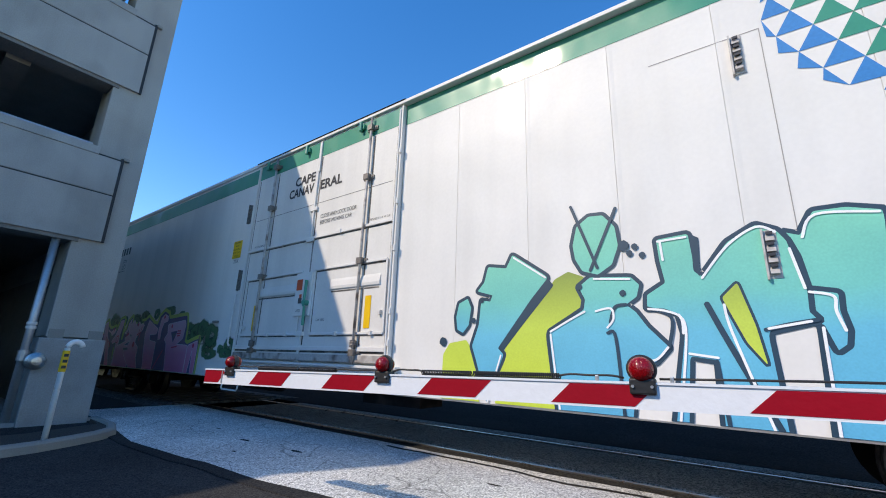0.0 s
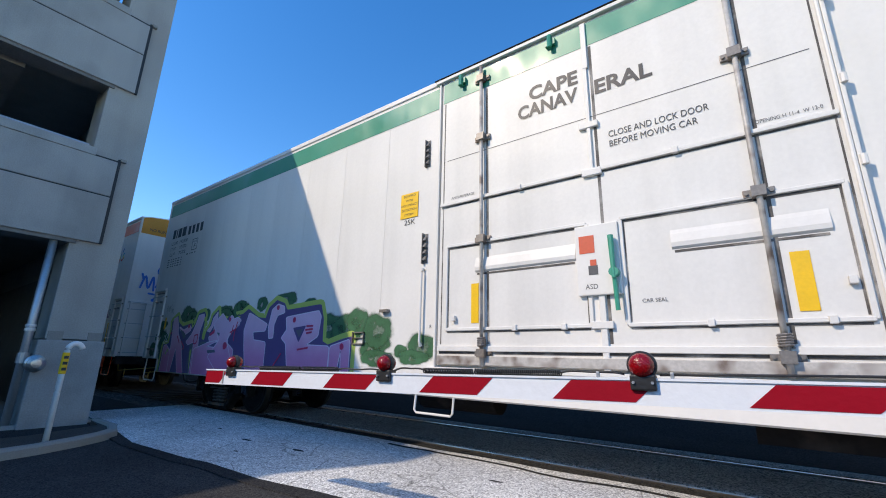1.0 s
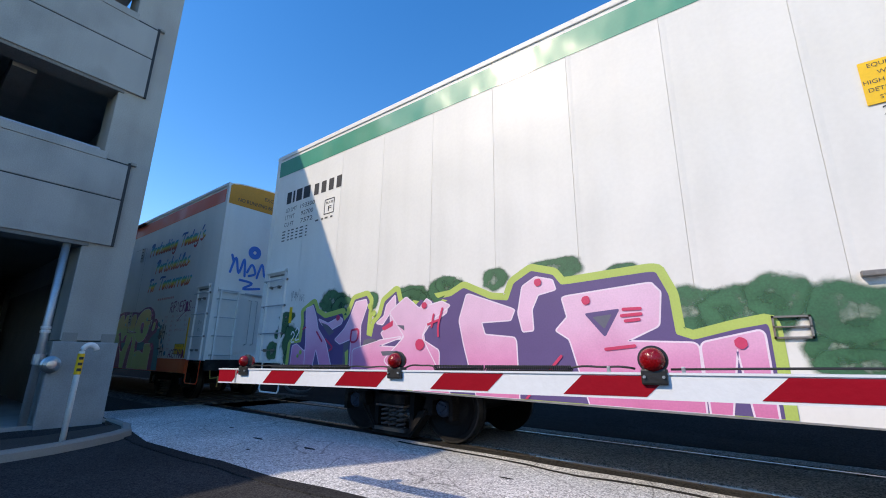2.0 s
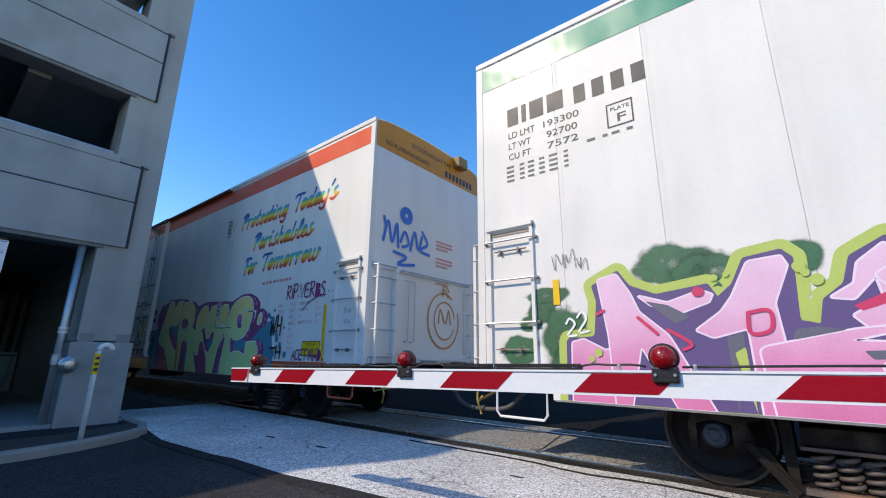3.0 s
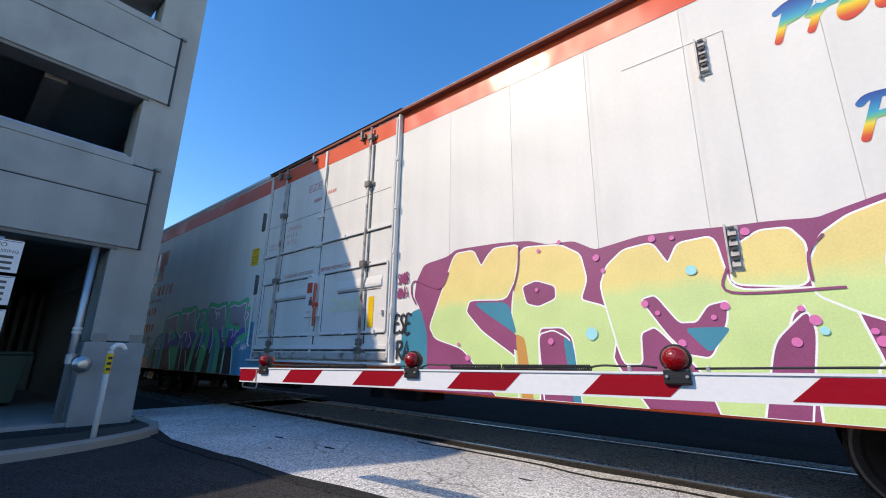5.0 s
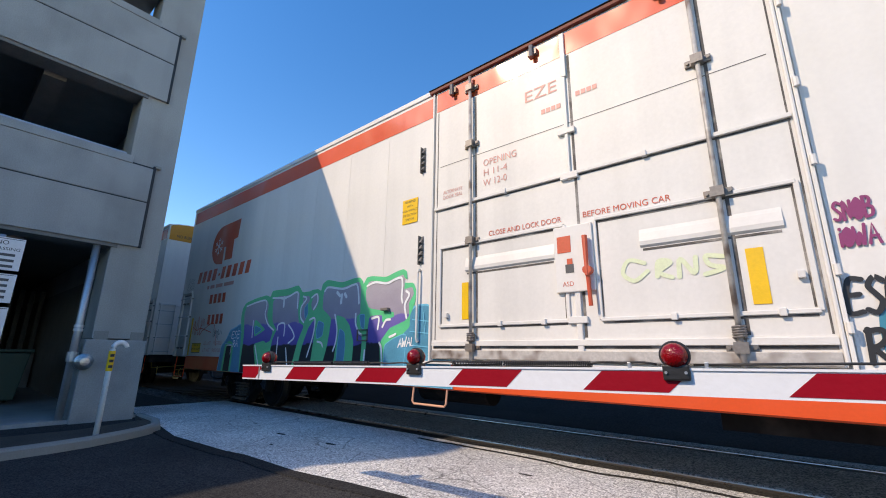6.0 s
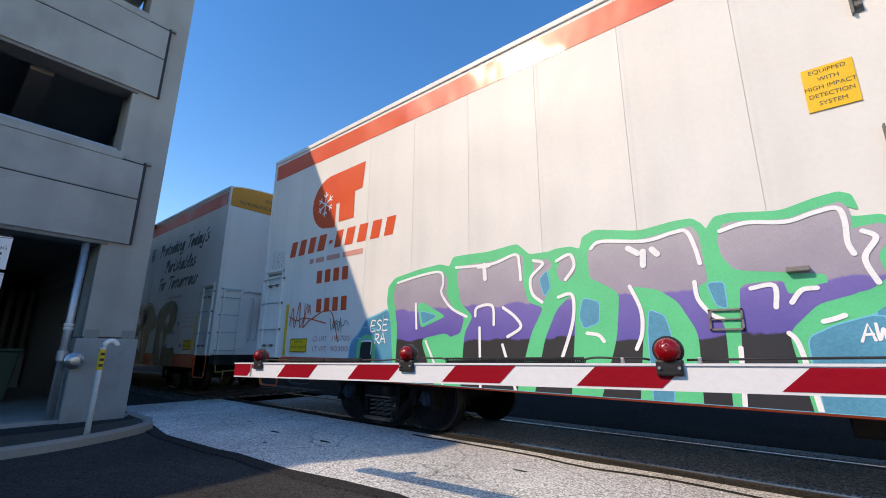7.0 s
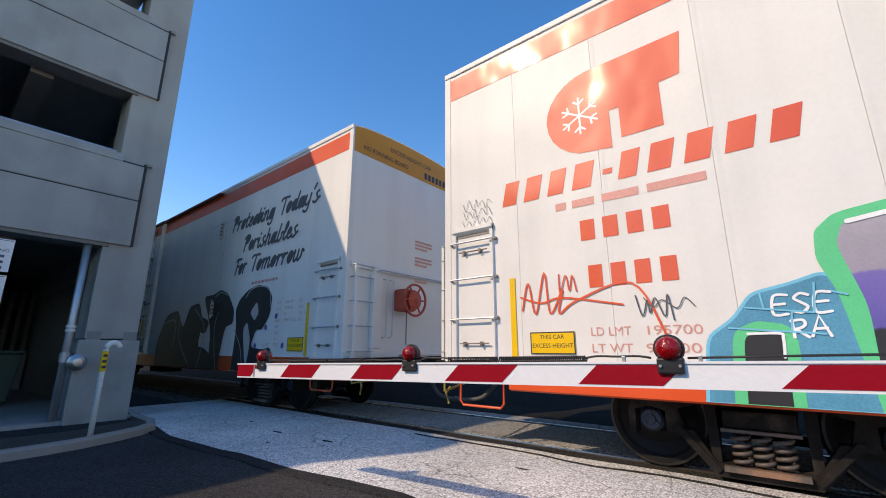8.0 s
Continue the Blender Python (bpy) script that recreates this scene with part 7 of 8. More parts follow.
coat(car_a, CYAN, [(14.16, 1.65), (14.20, 1.81), (14.32, 1.86), (14.37, 1.75), (14.34, 1.55), (14.26, 1.46), (14.18, 1.50)], NAVY, 0.075)
coat(car_a, CYAN, [(15.66, 1.90), (15.78, 1.99), (16.16, 1.96), (16.23, 1.88), (16.20, 1.77), (16.10, 1.70), (16.18, 1.63), (16.27, 1.49), (16.43, 1.31), (16.31, 1.18), (16.16, 1.19), (16.09, 0.71), (15.40, 0.71), (15.33, 1.45), (15.55, 1.58), (15.70, 1.67), (15.72, 1.77)], NAVY, 0.075)
coat(car_a, CYAN, [(17.33, 2.22), (17.43, 2.18), (17.53, 2.36), (17.72, 2.36), (17.92, 2.30), (17.72, 0.71), (17.43, 0.71), (17.46, 1.46), (17.42, 1.61)], NAVY, 0.075)
coat(car_a, CYAN, [(17.40, 1.75), (17.58, 1.71), (17.57, 1.58), (17.59, 1.44), (17.57, 1.34), (17.52, 1.30), (17.50, 1.37), (17.47, 1.48), (17.42, 1.51)], NAVY, 0.075)
coat(car_a, CYAN, [(16.41, 2.29), (16.67, 2.31), (16.69, 1.99), (16.74, 1.91), (16.95, 2.19), (17.16, 2.31), (17.29, 2.24), (17.34, 2.15), (17.38, 2.01), (17.41, 1.75), (17.40, 1.58), (17.44, 1.52), (17.13, 1.44), (17.16, 0.71), (16.77, 0.71), (16.78, 1.21), (16.58, 1.24), (16.52, 0.71), (16.43, 0.71), (16.56, 1.42), (16.53, 1.60), (16.42, 1.65), (16.28, 1.66), (16.29, 1.78), (16.45, 1.88), (16.42, 2.09)], NAVY, 0.075)
coat(car_a, CYAN, [(15.62, 2.34), (15.67, 2.54), (15.80, 2.63), (15.94, 2.62), (16.05, 2.48), (16.07, 2.28), (16.00, 2.10), (15.86, 2.01), (15.71, 2.06), (15.64, 2.19)], NAVY, 0.075)
coat(car_a, LIMEFILL, [(16.86, 1.72), (16.98, 1.84), (17.06, 1.49), (17.10, 1.18), (16.99, 1.35)], NAVY, 0.04)
coat(car_a, NAVY, [(16.69, 2.30), (16.75, 2.26), (16.73, 1.91), (16.68, 1.97)])
coat(car_a, NAVY, [(17.34, 2.15), (17.37, 2.17), (17.42, 1.61), (17.41, 1.74)])
coat(car_a, NAVY, [(15.14, 1.81), (15.34, 2.01), (15.40, 1.94), (15.04, 1.54), (14.78, 1.24), (14.73, 1.29)])
shine(car_a, NAVY, 0.03, [(15.62, 2.77), (15.86, 2.08)])
shine(car_a, NAVY, 0.03, [(16.07, 2.67), (15.79, 2.06)])
shine(car_a, NAVY, 0.045, [(16.75, 1.67), (16.86, 1.37), (17.12, 0.71)])
shine(car_a, NAVY, 0.03, [(15.95, 1.54), (16.00, 1.68), (16.10, 1.70)])
shine(car_a, NAVY, 0.03, [(15.92, 1.44), (15.99, 1.39), (16.02, 0.71)])
shine(car_a, NAVY, 0.03, [(16.28, 1.66), (16.47, 1.57), (16.43, 1.31)])
shine(car_a, NAVY, 0.03, [(16.77, 1.20), (16.80, 0.71)])
shine(car_a, NAVY, 0.03, [(17.12, 1.45), (17.27, 1.49), (17.44, 1.52)])
shine(car_a, WHITEP, 0.02, [(14.94, 2.29), (15.31, 2.03)])
shine(car_a, WHITEP, 0.02, [(15.35, 1.43), (15.42, 0.71)])
shine(car_a, WHITEP, 0.02, [(15.35, 1.46), (15.55, 1.57), (15.71, 1.65)])
shine(car_a, WHITEP, 0.02, [(15.82, 1.97), (16.15, 1.94)])
shine(car_a, WHITEP, 0.02, [(16.42, 1.31), (16.31, 1.20), (16.17, 1.21)])
shine(car_a, WHITEP, 0.02, [(15.82, 1.65), (15.96, 1.67), (15.98, 1.57), (15.92, 1.49)])
shine(car_a, WHITEP, 0.02, [(16.42, 2.27), (16.65, 2.28)])
shine(car_a, WHITEP, 0.02, [(16.44, 2.26), (16.45, 2.09)])
shine(car_a, WHITEP, 0.02, [(16.74, 1.90), (16.95, 2.16), (17.16, 2.29), (17.28, 2.23)])
shine(car_a, WHITEP, 0.02, [(16.87, 1.66), (16.90, 1.43), (17.08, 0.71)])
shine(car_a, WHITEP, 0.02, [(16.58, 1.26), (16.78, 1.23)])
shine(car_a, WHITEP, 0.02, [(16.55, 1.43), (16.54, 1.57), (16.42, 1.63), (16.29, 1.65)])
shine(car_a, WHITEP, 0.02, [(17.35, 2.08), (17.40, 1.76)])
shine(car_a, WHITEP, 0.02, [(17.14, 1.46), (17.40, 1.51)])
shine(car_a, WHITEP, 0.02, [(17.42, 1.73), (17.55, 1.69), (17.55, 1.58), (17.58, 1.44)])
shine(car_a, WHITEP, 0.02, [(17.44, 2.16), (17.54, 2.33), (17.89, 2.29)])
shine(car_a, WHITEP, 0.02, [(17.46, 1.46), (17.44, 0.71)])
shine(car_a, WHITEP, 0.02, [(16.53, 1.59), (16.57, 1.42), (16.46, 0.71)])
shine(car_a, WHITEP, 0.02, [(14.60, 0.71), (14.77, 1.21)])
dot(car_a, NAVY, 16.14, 2.27, 0.04)
dot(car_a, NAVY, 16.17, 2.19, 0.04)
dot(car_a, NAVY, 16.22, 2.25, 0.04)
dot(car_a, NAVY, 16.28, 2.16, 0.04)
dot(car_a, NAVY, 15.67, 1.90, 0.04)
dot(car_a, NAVY, 16.08, 1.81, 0.04)
dot(car_a, NAVY, 14.52, 1.83, 0.04)
dot(car_a, NAVY, 14.41, 1.60, 0.04)
dot(car_a, NAVY, 16.12, 2.27, 0.07)
dot(car_a, NAVY, 13.98, 1.36, 0.07)


# ---- beyond the track ----
METALW = mat("white_metal_siding", (0.74, 0.76, 0.8), 0.45, 0.1, vary=0.05, scale=1.5)
ROOFM = mat("grey_standing_seam_roof", (0.25, 0.26, 0.28), 0.45, 0.4, vary=0.12)
TRIMD = mat("dark_bronze_trim", (0.03, 0.03, 0.032), 0.5, vary=0.1)
GLASSD = mat("dark_window_glass", (0.03, 0.04, 0.05), 0.08, vary=0.1)


def shed():
    x0, x1, y0, y1, zb = 1.45, 14.0, 18.0, 24.6, 0.75
    eave, ridge = 5.75, 7.4
    b = new("metal_shed", None)
    tagged(b, "white corrugated metal building with grey seamed roof", "building")
    ym = (y0 + y1) / 2
    bm = bmesh.new()
    prism(bm, [(y0, zb), (y1, zb), (y1, eave), (ym, ridge), (y0, eave)], x0, x1, "x")
    part("wall", bm, METALW, b, "white metal wall")
    me = mesh_of("corrugation", prism(bmesh.new(), [(-0.05, 0.0), (-0.025, -0.03), (0.025, -0.03), (0.05, 0.0)], zb + 0.15, eave - 0.12, "z"), METALW)
    for i in range(60):
        same("corrugation", me, b, pose(x0 + 0.45 + i * 0.2, y0, 0))
    for s, ya in ((-1, y0), (1, y1)):
        bm = bmesh.new()
        e = ya + s * 0.45
        ez = eave - 0.45 * (ridge - eave) / (ym - y0) * 1.0
        prism(bm, [(e, ez + 0.06), (ym, ridge + 0.06), (ym, ridge + 0.16), (e, ez + 0.16)], x0 - 0.5, x1 + 0.3, "x")
        rf = part("roof", bm, ROOFM, b, "grey standing seam metal roof")
        for i in range(30):
            x = x0 - 0.45 + i * 0.45
            bm = bmesh.new()
            prism(bm, [(e, ez + 0.155), (ym, ridge + 0.155), (ym, ridge + 0.2), (e, ez + 0.2)], x, x + 0.03, "x")
            part("seam", bm, ROOFM, rf)
        part("gutter", bbox(x0 - 0.5, x1 + 0.3, e - 0.06, e + 0.06, ez - 0.04, ez + 0.08, 0.01), TRIMD, b)
        bm = bmesh.new()
        prism(bm, [(e, ez - 0.1), (ym, ridge - 0.1), (ym, ridge + 0.2), (e, ez + 0.2)], x0 - 0.53, x0 - 0.5, "x")
        part("rake_trim", bm, TRIMD, b)
    part("downspout", bbox(x0 + 0.05, x0 + 0.2, y0 - 0.14, y0 - 0.02, zb, eave - 0.2, 0.02), METALW, b)
    part("base_trim", bbox(x0 + 0.25, x1, y0 - 0.05, y0 - 0.002, zb, zb + 0.35), TRIMD, b)
    w = part("window", bbox(x0 - 0.05, x0 + 0.05, y0 + 2.4, y0 + 3.3, 4.3, 5.6, 0.01), TRIMD, b, "dark framed gable window")
    part("pane", bbox(x0 - 0.056, x0 - 0.0505, y0 + 2.5, y0 + 3.2, 4.4, 5.5), GLASSD, w)
    bm = tube(bmesh.new(), [(x0 - 0.4, y0 + 1.2, 3.9), (x0 - 0.05, y0 + 1.2, 5.3)], 0.03, 6)
    part("brace", bm, TRIMD, b)
    d = new("diamond_sign", None)
    d.location = (3.42, 17.3, 0.85)
    tagged(d, "yellow diamond warning sign on a steel post", "road sign")
    bm = bmesh.new()
    prism(bm, [(0, 2.2), (0.42, 2.62), (0, 3.04), (-0.42, 2.62)], -0.012, -0.006, "y")
    part("board", bm, YELLOW, d)
    part("post", tube(bmesh.new(), [(0, 0.02, -0.3), (0, 0.02, 3.0)], 0.03, 8), GALV, d)


shed()


def street_beyond():
    bm = bmesh.new()
    xs = np.linspace(-40, 6, 24)
    prism(bm, [(-40, 29.5), (0.6, 28.3), (0.9, 33.6), (-40, 35)], 0.9, 1.72, "z")
    tagged(part("pavement", bm, mat("pale_pavement", (0.42, 0.39, 0.34), 0.85, vary=0.15, grain=30)), "pale concrete pavement and kerb across the street", kind="structure")
    bm = bmesh.new()
    prism(bm, [(0.8, 15.5), (2.2, 15.2), (12, 15.2), (12, 18.4), (0.8, 26)], 0.4, 0.97, "z")
    tagged(part("pavement", bm, MATS["pale_pavement"]), "pale concrete walk beside the metal building", kind="structure")
    # iron fence
    f = new("iron_fence", None)
    tagged(f, "black iron picket fence", "fence")
    IRON = mat("black_iron", (0.02, 0.02, 0.021), 0.5, vary=0.2)
    y, z = 34.2, 1.6
    for zz in (z + 0.25, z + 1.75):
        part("rail", bbox(-22, 8, y - 0.02, y + 0.02, zz, zz + 0.05), IRON, f)
    me = mesh_of("post", bbox(-0.05, 0.05, -0.05, 0.05, 0, 2.15), IRON)
    mp = mesh_of("picket", bbox(-0.012, 0.012, -0.012, 0.012, 0, 1.95), IRON)
    for i in range(13):
        same("post", me, f, pose(-22 + i * 2.5, y, z - 0.05))
    for i in range(230):
        same("picket", mp, f, pose(-22 + i * 0.13, y, z))
    # brush bank
    bm = bmesh.new()
    grid = [[bm.verts.new((x, yy, 1.7 + 2.7 * min(max((yy - 36) / 9, 0), 1) + 0.35 * noise.noise((x * 0.5, yy * 0.5, 1)))) for x in np.linspace(-40, 14, 55)] for yy in np.linspace(35.5, 50, 16)]
    for a, b in zip(grid, grid[1:]):
        for i in range(54):
            bm.faces.new((a[i], a[i + 1], b[i + 1], b[i]))
    tagged(part("bank", bm, mat("dry_grass_bank", (0.25, 0.19, 0.12), 0.95, vary=0.35, scale=1.2, grain=20, bump=0.8)), "dry brown grassy bank behind the fence", kind="structure")
    rnd = random.Random(5)
    bm = bmesh.new()
    for i in range(1500):
        x, yy = rnd.uniform(-26, 6), rnd.uniform(36, 45)
        zz = 1.7 + 2.7 * min(max((yy - 36) / 9, 0), 1)
        p = Vector((x, yy, zz - 0.1))
        q = p + Vector((rnd.uniform(-0.9, 0.9), rnd.uniform(-0.4, 0.4), rnd.uniform(0.3, 1.3)))
        r = q + Vector((rnd.uniform(-0.7, 0.7), rnd.uniform(-0.3, 0.3), rnd.uniform(-0.3, 0.5)))
        tube(bm, [p, q, r], [0.03, 0.02, 0.008], 3, False)
    tagged(part("brush", bm, mat("dry_brush", (0.3, 0.2, 0.13), 0.9, vary=0.35)), "tangle of dry brown brush on the bank", "brush", kind="stuff")
    w = part("retaining_wall", bbox(-24, -4.4, 46, 46.6, 3.8, 6.0, 0.05), mat("rust_red_brick", (0.3, 0.09, 0.055), 0.85, vary=0.25, grain=8, bump=0.5))
    tagged(w, "rust-red brick wall above the bank", "wall")


street_beyond()


def house(x0, x1, y0, z0, z1, wallm, label, roof=None, wins=(3, 2)):
    h = new("house", None)
    tagged(h, label, "house", "houses beyond the fence")
    part("wall", bbox(x0, x1, y0, y0 + 9, z0, z1, 0.05), wallm, h)
    n, m = wins
    for i in range(n):
        for j in range(m):
            w = (x1 - x0) / n
            cx = x0 + (i + 0.5) * w
            cz = z0 + (z1 - z0) * (j + 0.55) / m
            wd = part("window", bbox(cx - w * 0.2, cx + w * 0.2, y0 - 0.06, y0 + 0.04, cz - 0.8, cz + 0.8, 0.02), METALW, h, "white framed window")
            part("pane", bbox(cx - w * 0.15, cx + w * 0.15, y0 - 0.075, y0 - 0.062, cz - 0.7, cz + 0.7), GLASSD, wd)
    if roof:
        bm = bmesh.new()
        prism(bm, [(y0 - 0.4, z1), (y0 + 9.4, z1), (y0 + 4.5, z1 + 2.4)], x0 - 0.3, x1 + 0.3, "x")
        part("roof", bm, roof, h)
    else:
        part("parapet", bbox(x0 - 0.1, x1 + 0.1, y0 - 0.1, y0 + 9.1, z1 - 0.1, z1 + 0.45, 0.03), wallm, h)
    return h


CREAM = mat("cream_stucco", (0.66, 0.56, 0.38), 0.85, vary=0.1)
TAN = mat("tan_brick", (0.42, 0.33, 0.25), 0.85, vary=0.2)
SIDING = mat("white_clapboard", (0.66, 0.66, 0.66), 0.7, vary=0.12)
house(-16.5, -7.6, 58, 1.9, 9.6, CREAM, "cream stucco building with a flat roof", None, (2, 1))
house(-18, -7.2, 62, 1.9, 12.2, TAN, "tan brick building with a flat parapet", None, (3, 2))
house(-6.6, -1.2, 64, 1.9, 9.0, SIDING, "white clapboard house with dark roof", ROOFM, (4, 2))
house(-24, -17, 60, 1.9, 9.0, SIDING, "pale clapboard house with dark roof", ROOFM, (3, 2))
house(-0.6, 4.5, 68, 1.9, 8.0, TAN, "tan brick row house with dark roof", ROOFM, (3, 2))
house(5.0, 14, 70, 1.9, 9.0, SIDING, "white row house with dark roof", ROOFM, (4, 2))


def tree(x, y, z, height, seed, label, spread=0.55):
    rnd = random.Random(seed)
    t = new("tree", None)
    t.location = (x, y, z)
    tagged(t, label, "tree", "bare street trees")
    BARK = mat("grey_brown_bark", (0.14, 0.105, 0.085), 0.9, vary=0.3)
    TWIG = mat("reddish_twigs", (0.2, 0.12, 0.1), 0.9, vary=0.3)
    trunk, twigs = bmesh.new(), bmesh.new()
    def grow(p, d, length, r, depth):
        q = p + d * length * 0.5 + Vector((rnd.uniform(-1, 1), rnd.uniform(-1, 1), 0)) * length * 0.06
        e = q + (d + Vector((rnd.uniform(-1, 1), rnd.uniform(-1, 1), rnd.uniform(-0.1, 0.4))) * 0.22).normalized() * length * 0.5
        tube(trunk if depth < 3 else twigs, [p, q, e], [r, r * 0.85, r * 0.66], 6 if depth < 2 else 4 if depth < 4 else 3, False)
        if depth >= 6:
            return
        n = 3 if depth < 5 else 2
        for i in range(n + (depth == 0)):
            a = rnd.uniform(0, math.tau)
            side = Vector((math.cos(a), math.sin(a), 0))
            nd = (d * rnd.uniform(0.6, 1.0) + side * rnd.uniform(0.35, 0.9) * spread * 1.6 + Vector((0, 0, 0.15))).normalized()
            at = p.lerp(e, rnd.uniform(0.55, 1.0)) if i else e
            grow(at, nd, length * rnd.uniform(0.6, 0.82), max(r * 0.6, 0.012), depth + 1)
    grow(Vector((0, 0, -0.2)), Vector((0, 0, 1)), height * 0.27, height * 0.02, 0)
    part("trunk", trunk, BARK, t, "grey-brown trunk and limbs")
    part("crown", twigs, TWIG, t, "bare reddish twigs")
    return t


tree(-10.6, 37.0, 1.9, 14.5, 3, "bare spreading tree with reddish twigs")
tree(-14.8, 41.0, 2.6, 9.5, 8, "bare tree with thin twigs behind the fence")
tree(-2.6, 44.0, 3.0, 8.0, 5, "bare tree with a dense rounded crown", 0.6)
tree(0.6, 41.0, 2.6, 7.0, 12, "bare young tree before white houses", 0.6)
tree(-6.0, 60.0, 2.0, 9.0, 15, "bare tall tree between the houses")


def parked_car(x, y, z, turn, paint, label):
    c = new("parked_car", None)
    c.matrix_world = pose(x, y, z, 0, 0, turn)
    tagged(c, label, "car", "cars parked across the street")
    bm = bmesh.new()
    prism(bm, [(-2.0, 0.3), (2.0, 0.3), (2.08, 0.5), (2.04, 0.72), (1.85, 0.84), (1.15, 0.93), (0.5, 1.4), (0.2, 1.46), (-1.0, 1.47), (-1.4, 1.4), (-1.9, 0.98), (-2.05, 0.9), (-2.08, 0.5)], -0.8, 0.8, "y")
    part("body", bevel(bm, 0.06), paint, c)
    for s in (-1, 1):
        for pts in ([(0.95, 0.96), (0.46, 1.34), (-0.25, 1.38), (-0.25, 0.96)], [(-0.33, 0.96), (-0.33, 1.38), (-1.0, 1.38), (-1.5, 0.98)]):
            bm = bmesh.new()
            prism(bm, pts, s * 0.8, s * 0.815, "y")
            part("window", bm, GLASSD, c, "dark side window")
        part("headlight", bbox(1.84, 2.07, s * 0.6 - 0.15, s * 0.6 + 0.15, 0.62, 0.74, 0.02), METALW, c)
        part("door_handle", bbox(-0.2, 0.0, s * 0.82 - 0.015, s * 0.82 + 0.015, 0.84, 0.87, 0.005), GALV, c)
    bm = bmesh.new()
    prism(bm, [(1.06, 0.99), (1.1, 1.0), (0.55, 1.4), (0.51, 1.39)], -0.66, 0.66, "y")
    part("windscreen", bm, GLASSD, c, "dark windscreen")
    for u in (-1.25, 1.25):
        for s in (-1, 1):
            wl = part("wheel", lathe(bmesh.new(), [(0.2, s * 0.83), (0.3, s * 0.84), (0.32, s * 0.8), (0.32, s * 0.65)], "y", 24, (u, 0, 0.32)), mat("tyre_rubber", (0.02, 0.02, 0.02), 0.8), c)
            part("rim", lathe(bmesh.new(), [(0.02, s * 0.85), (0.1, s * 0.846), (0.19, s * 0.85), (0.21, s * 0.835)], "y", 18, (u, 0, 0.32)), GALV, wl)


parked_car(-10.4, 32.6, 1.62, 0, mat("red_car_paint", (0.45, 0.015, 0.02), 0.25, vary=0.05, coat=0.6), "small red parked hatchback car")
parked_car(-9.0, 19.5, 0.97, 24, mat("maroon_car_paint", (0.09, 0.006, 0.012), 0.25, vary=0.05, coat=0.6), "dark maroon parked car with bright wheel rims")


def back_sign():
    s = new("stop_sign", None)
    s.location = (-5.7, 24.5, 1.2)
    tagged(s, "pale metal back of an octagonal road sign", "road sign")
    bm = bmesh.new()
    prism(bm, [(0.36 * math.cos(a), 2.1 + 0.36 * math.sin(a)) for a in (math.pi / 8 + k * math.pi / 4 for k in range(8))], -0.01, -0.006, "y")
    part("board", bm, GALV, s)
    part("plate", bbox(-0.22, 0.22, -0.012, -0.006, 1.45, 1.68), GALV, s)
    part("post", tube(bmesh.new(), [(0, 0.02, -0.3), (0, 0.02, 2.45)], 0.025, 8), IRONP, s)


IRONP = mat("dark_sign_post", (0.05, 0.06, 0.05), 0.6, vary=0.2)
back_sign()


def north_sky_block():
    """A plain wall added out of sight past the track to block low sky."""
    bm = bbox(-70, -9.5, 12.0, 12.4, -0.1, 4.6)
    tagged(part("sky_block_north", bm, SLABD), "plain concrete yard wall along the track", kind="structure")


north_sky_block()


def south_sky_block():
    """A plain wall added behind the camera to cut the low sky's fill."""
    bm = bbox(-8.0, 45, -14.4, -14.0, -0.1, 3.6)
    tagged(part("sky_block_south", bm, SLABD), "plain concrete building front across the street", kind="structure")


south_sky_block()


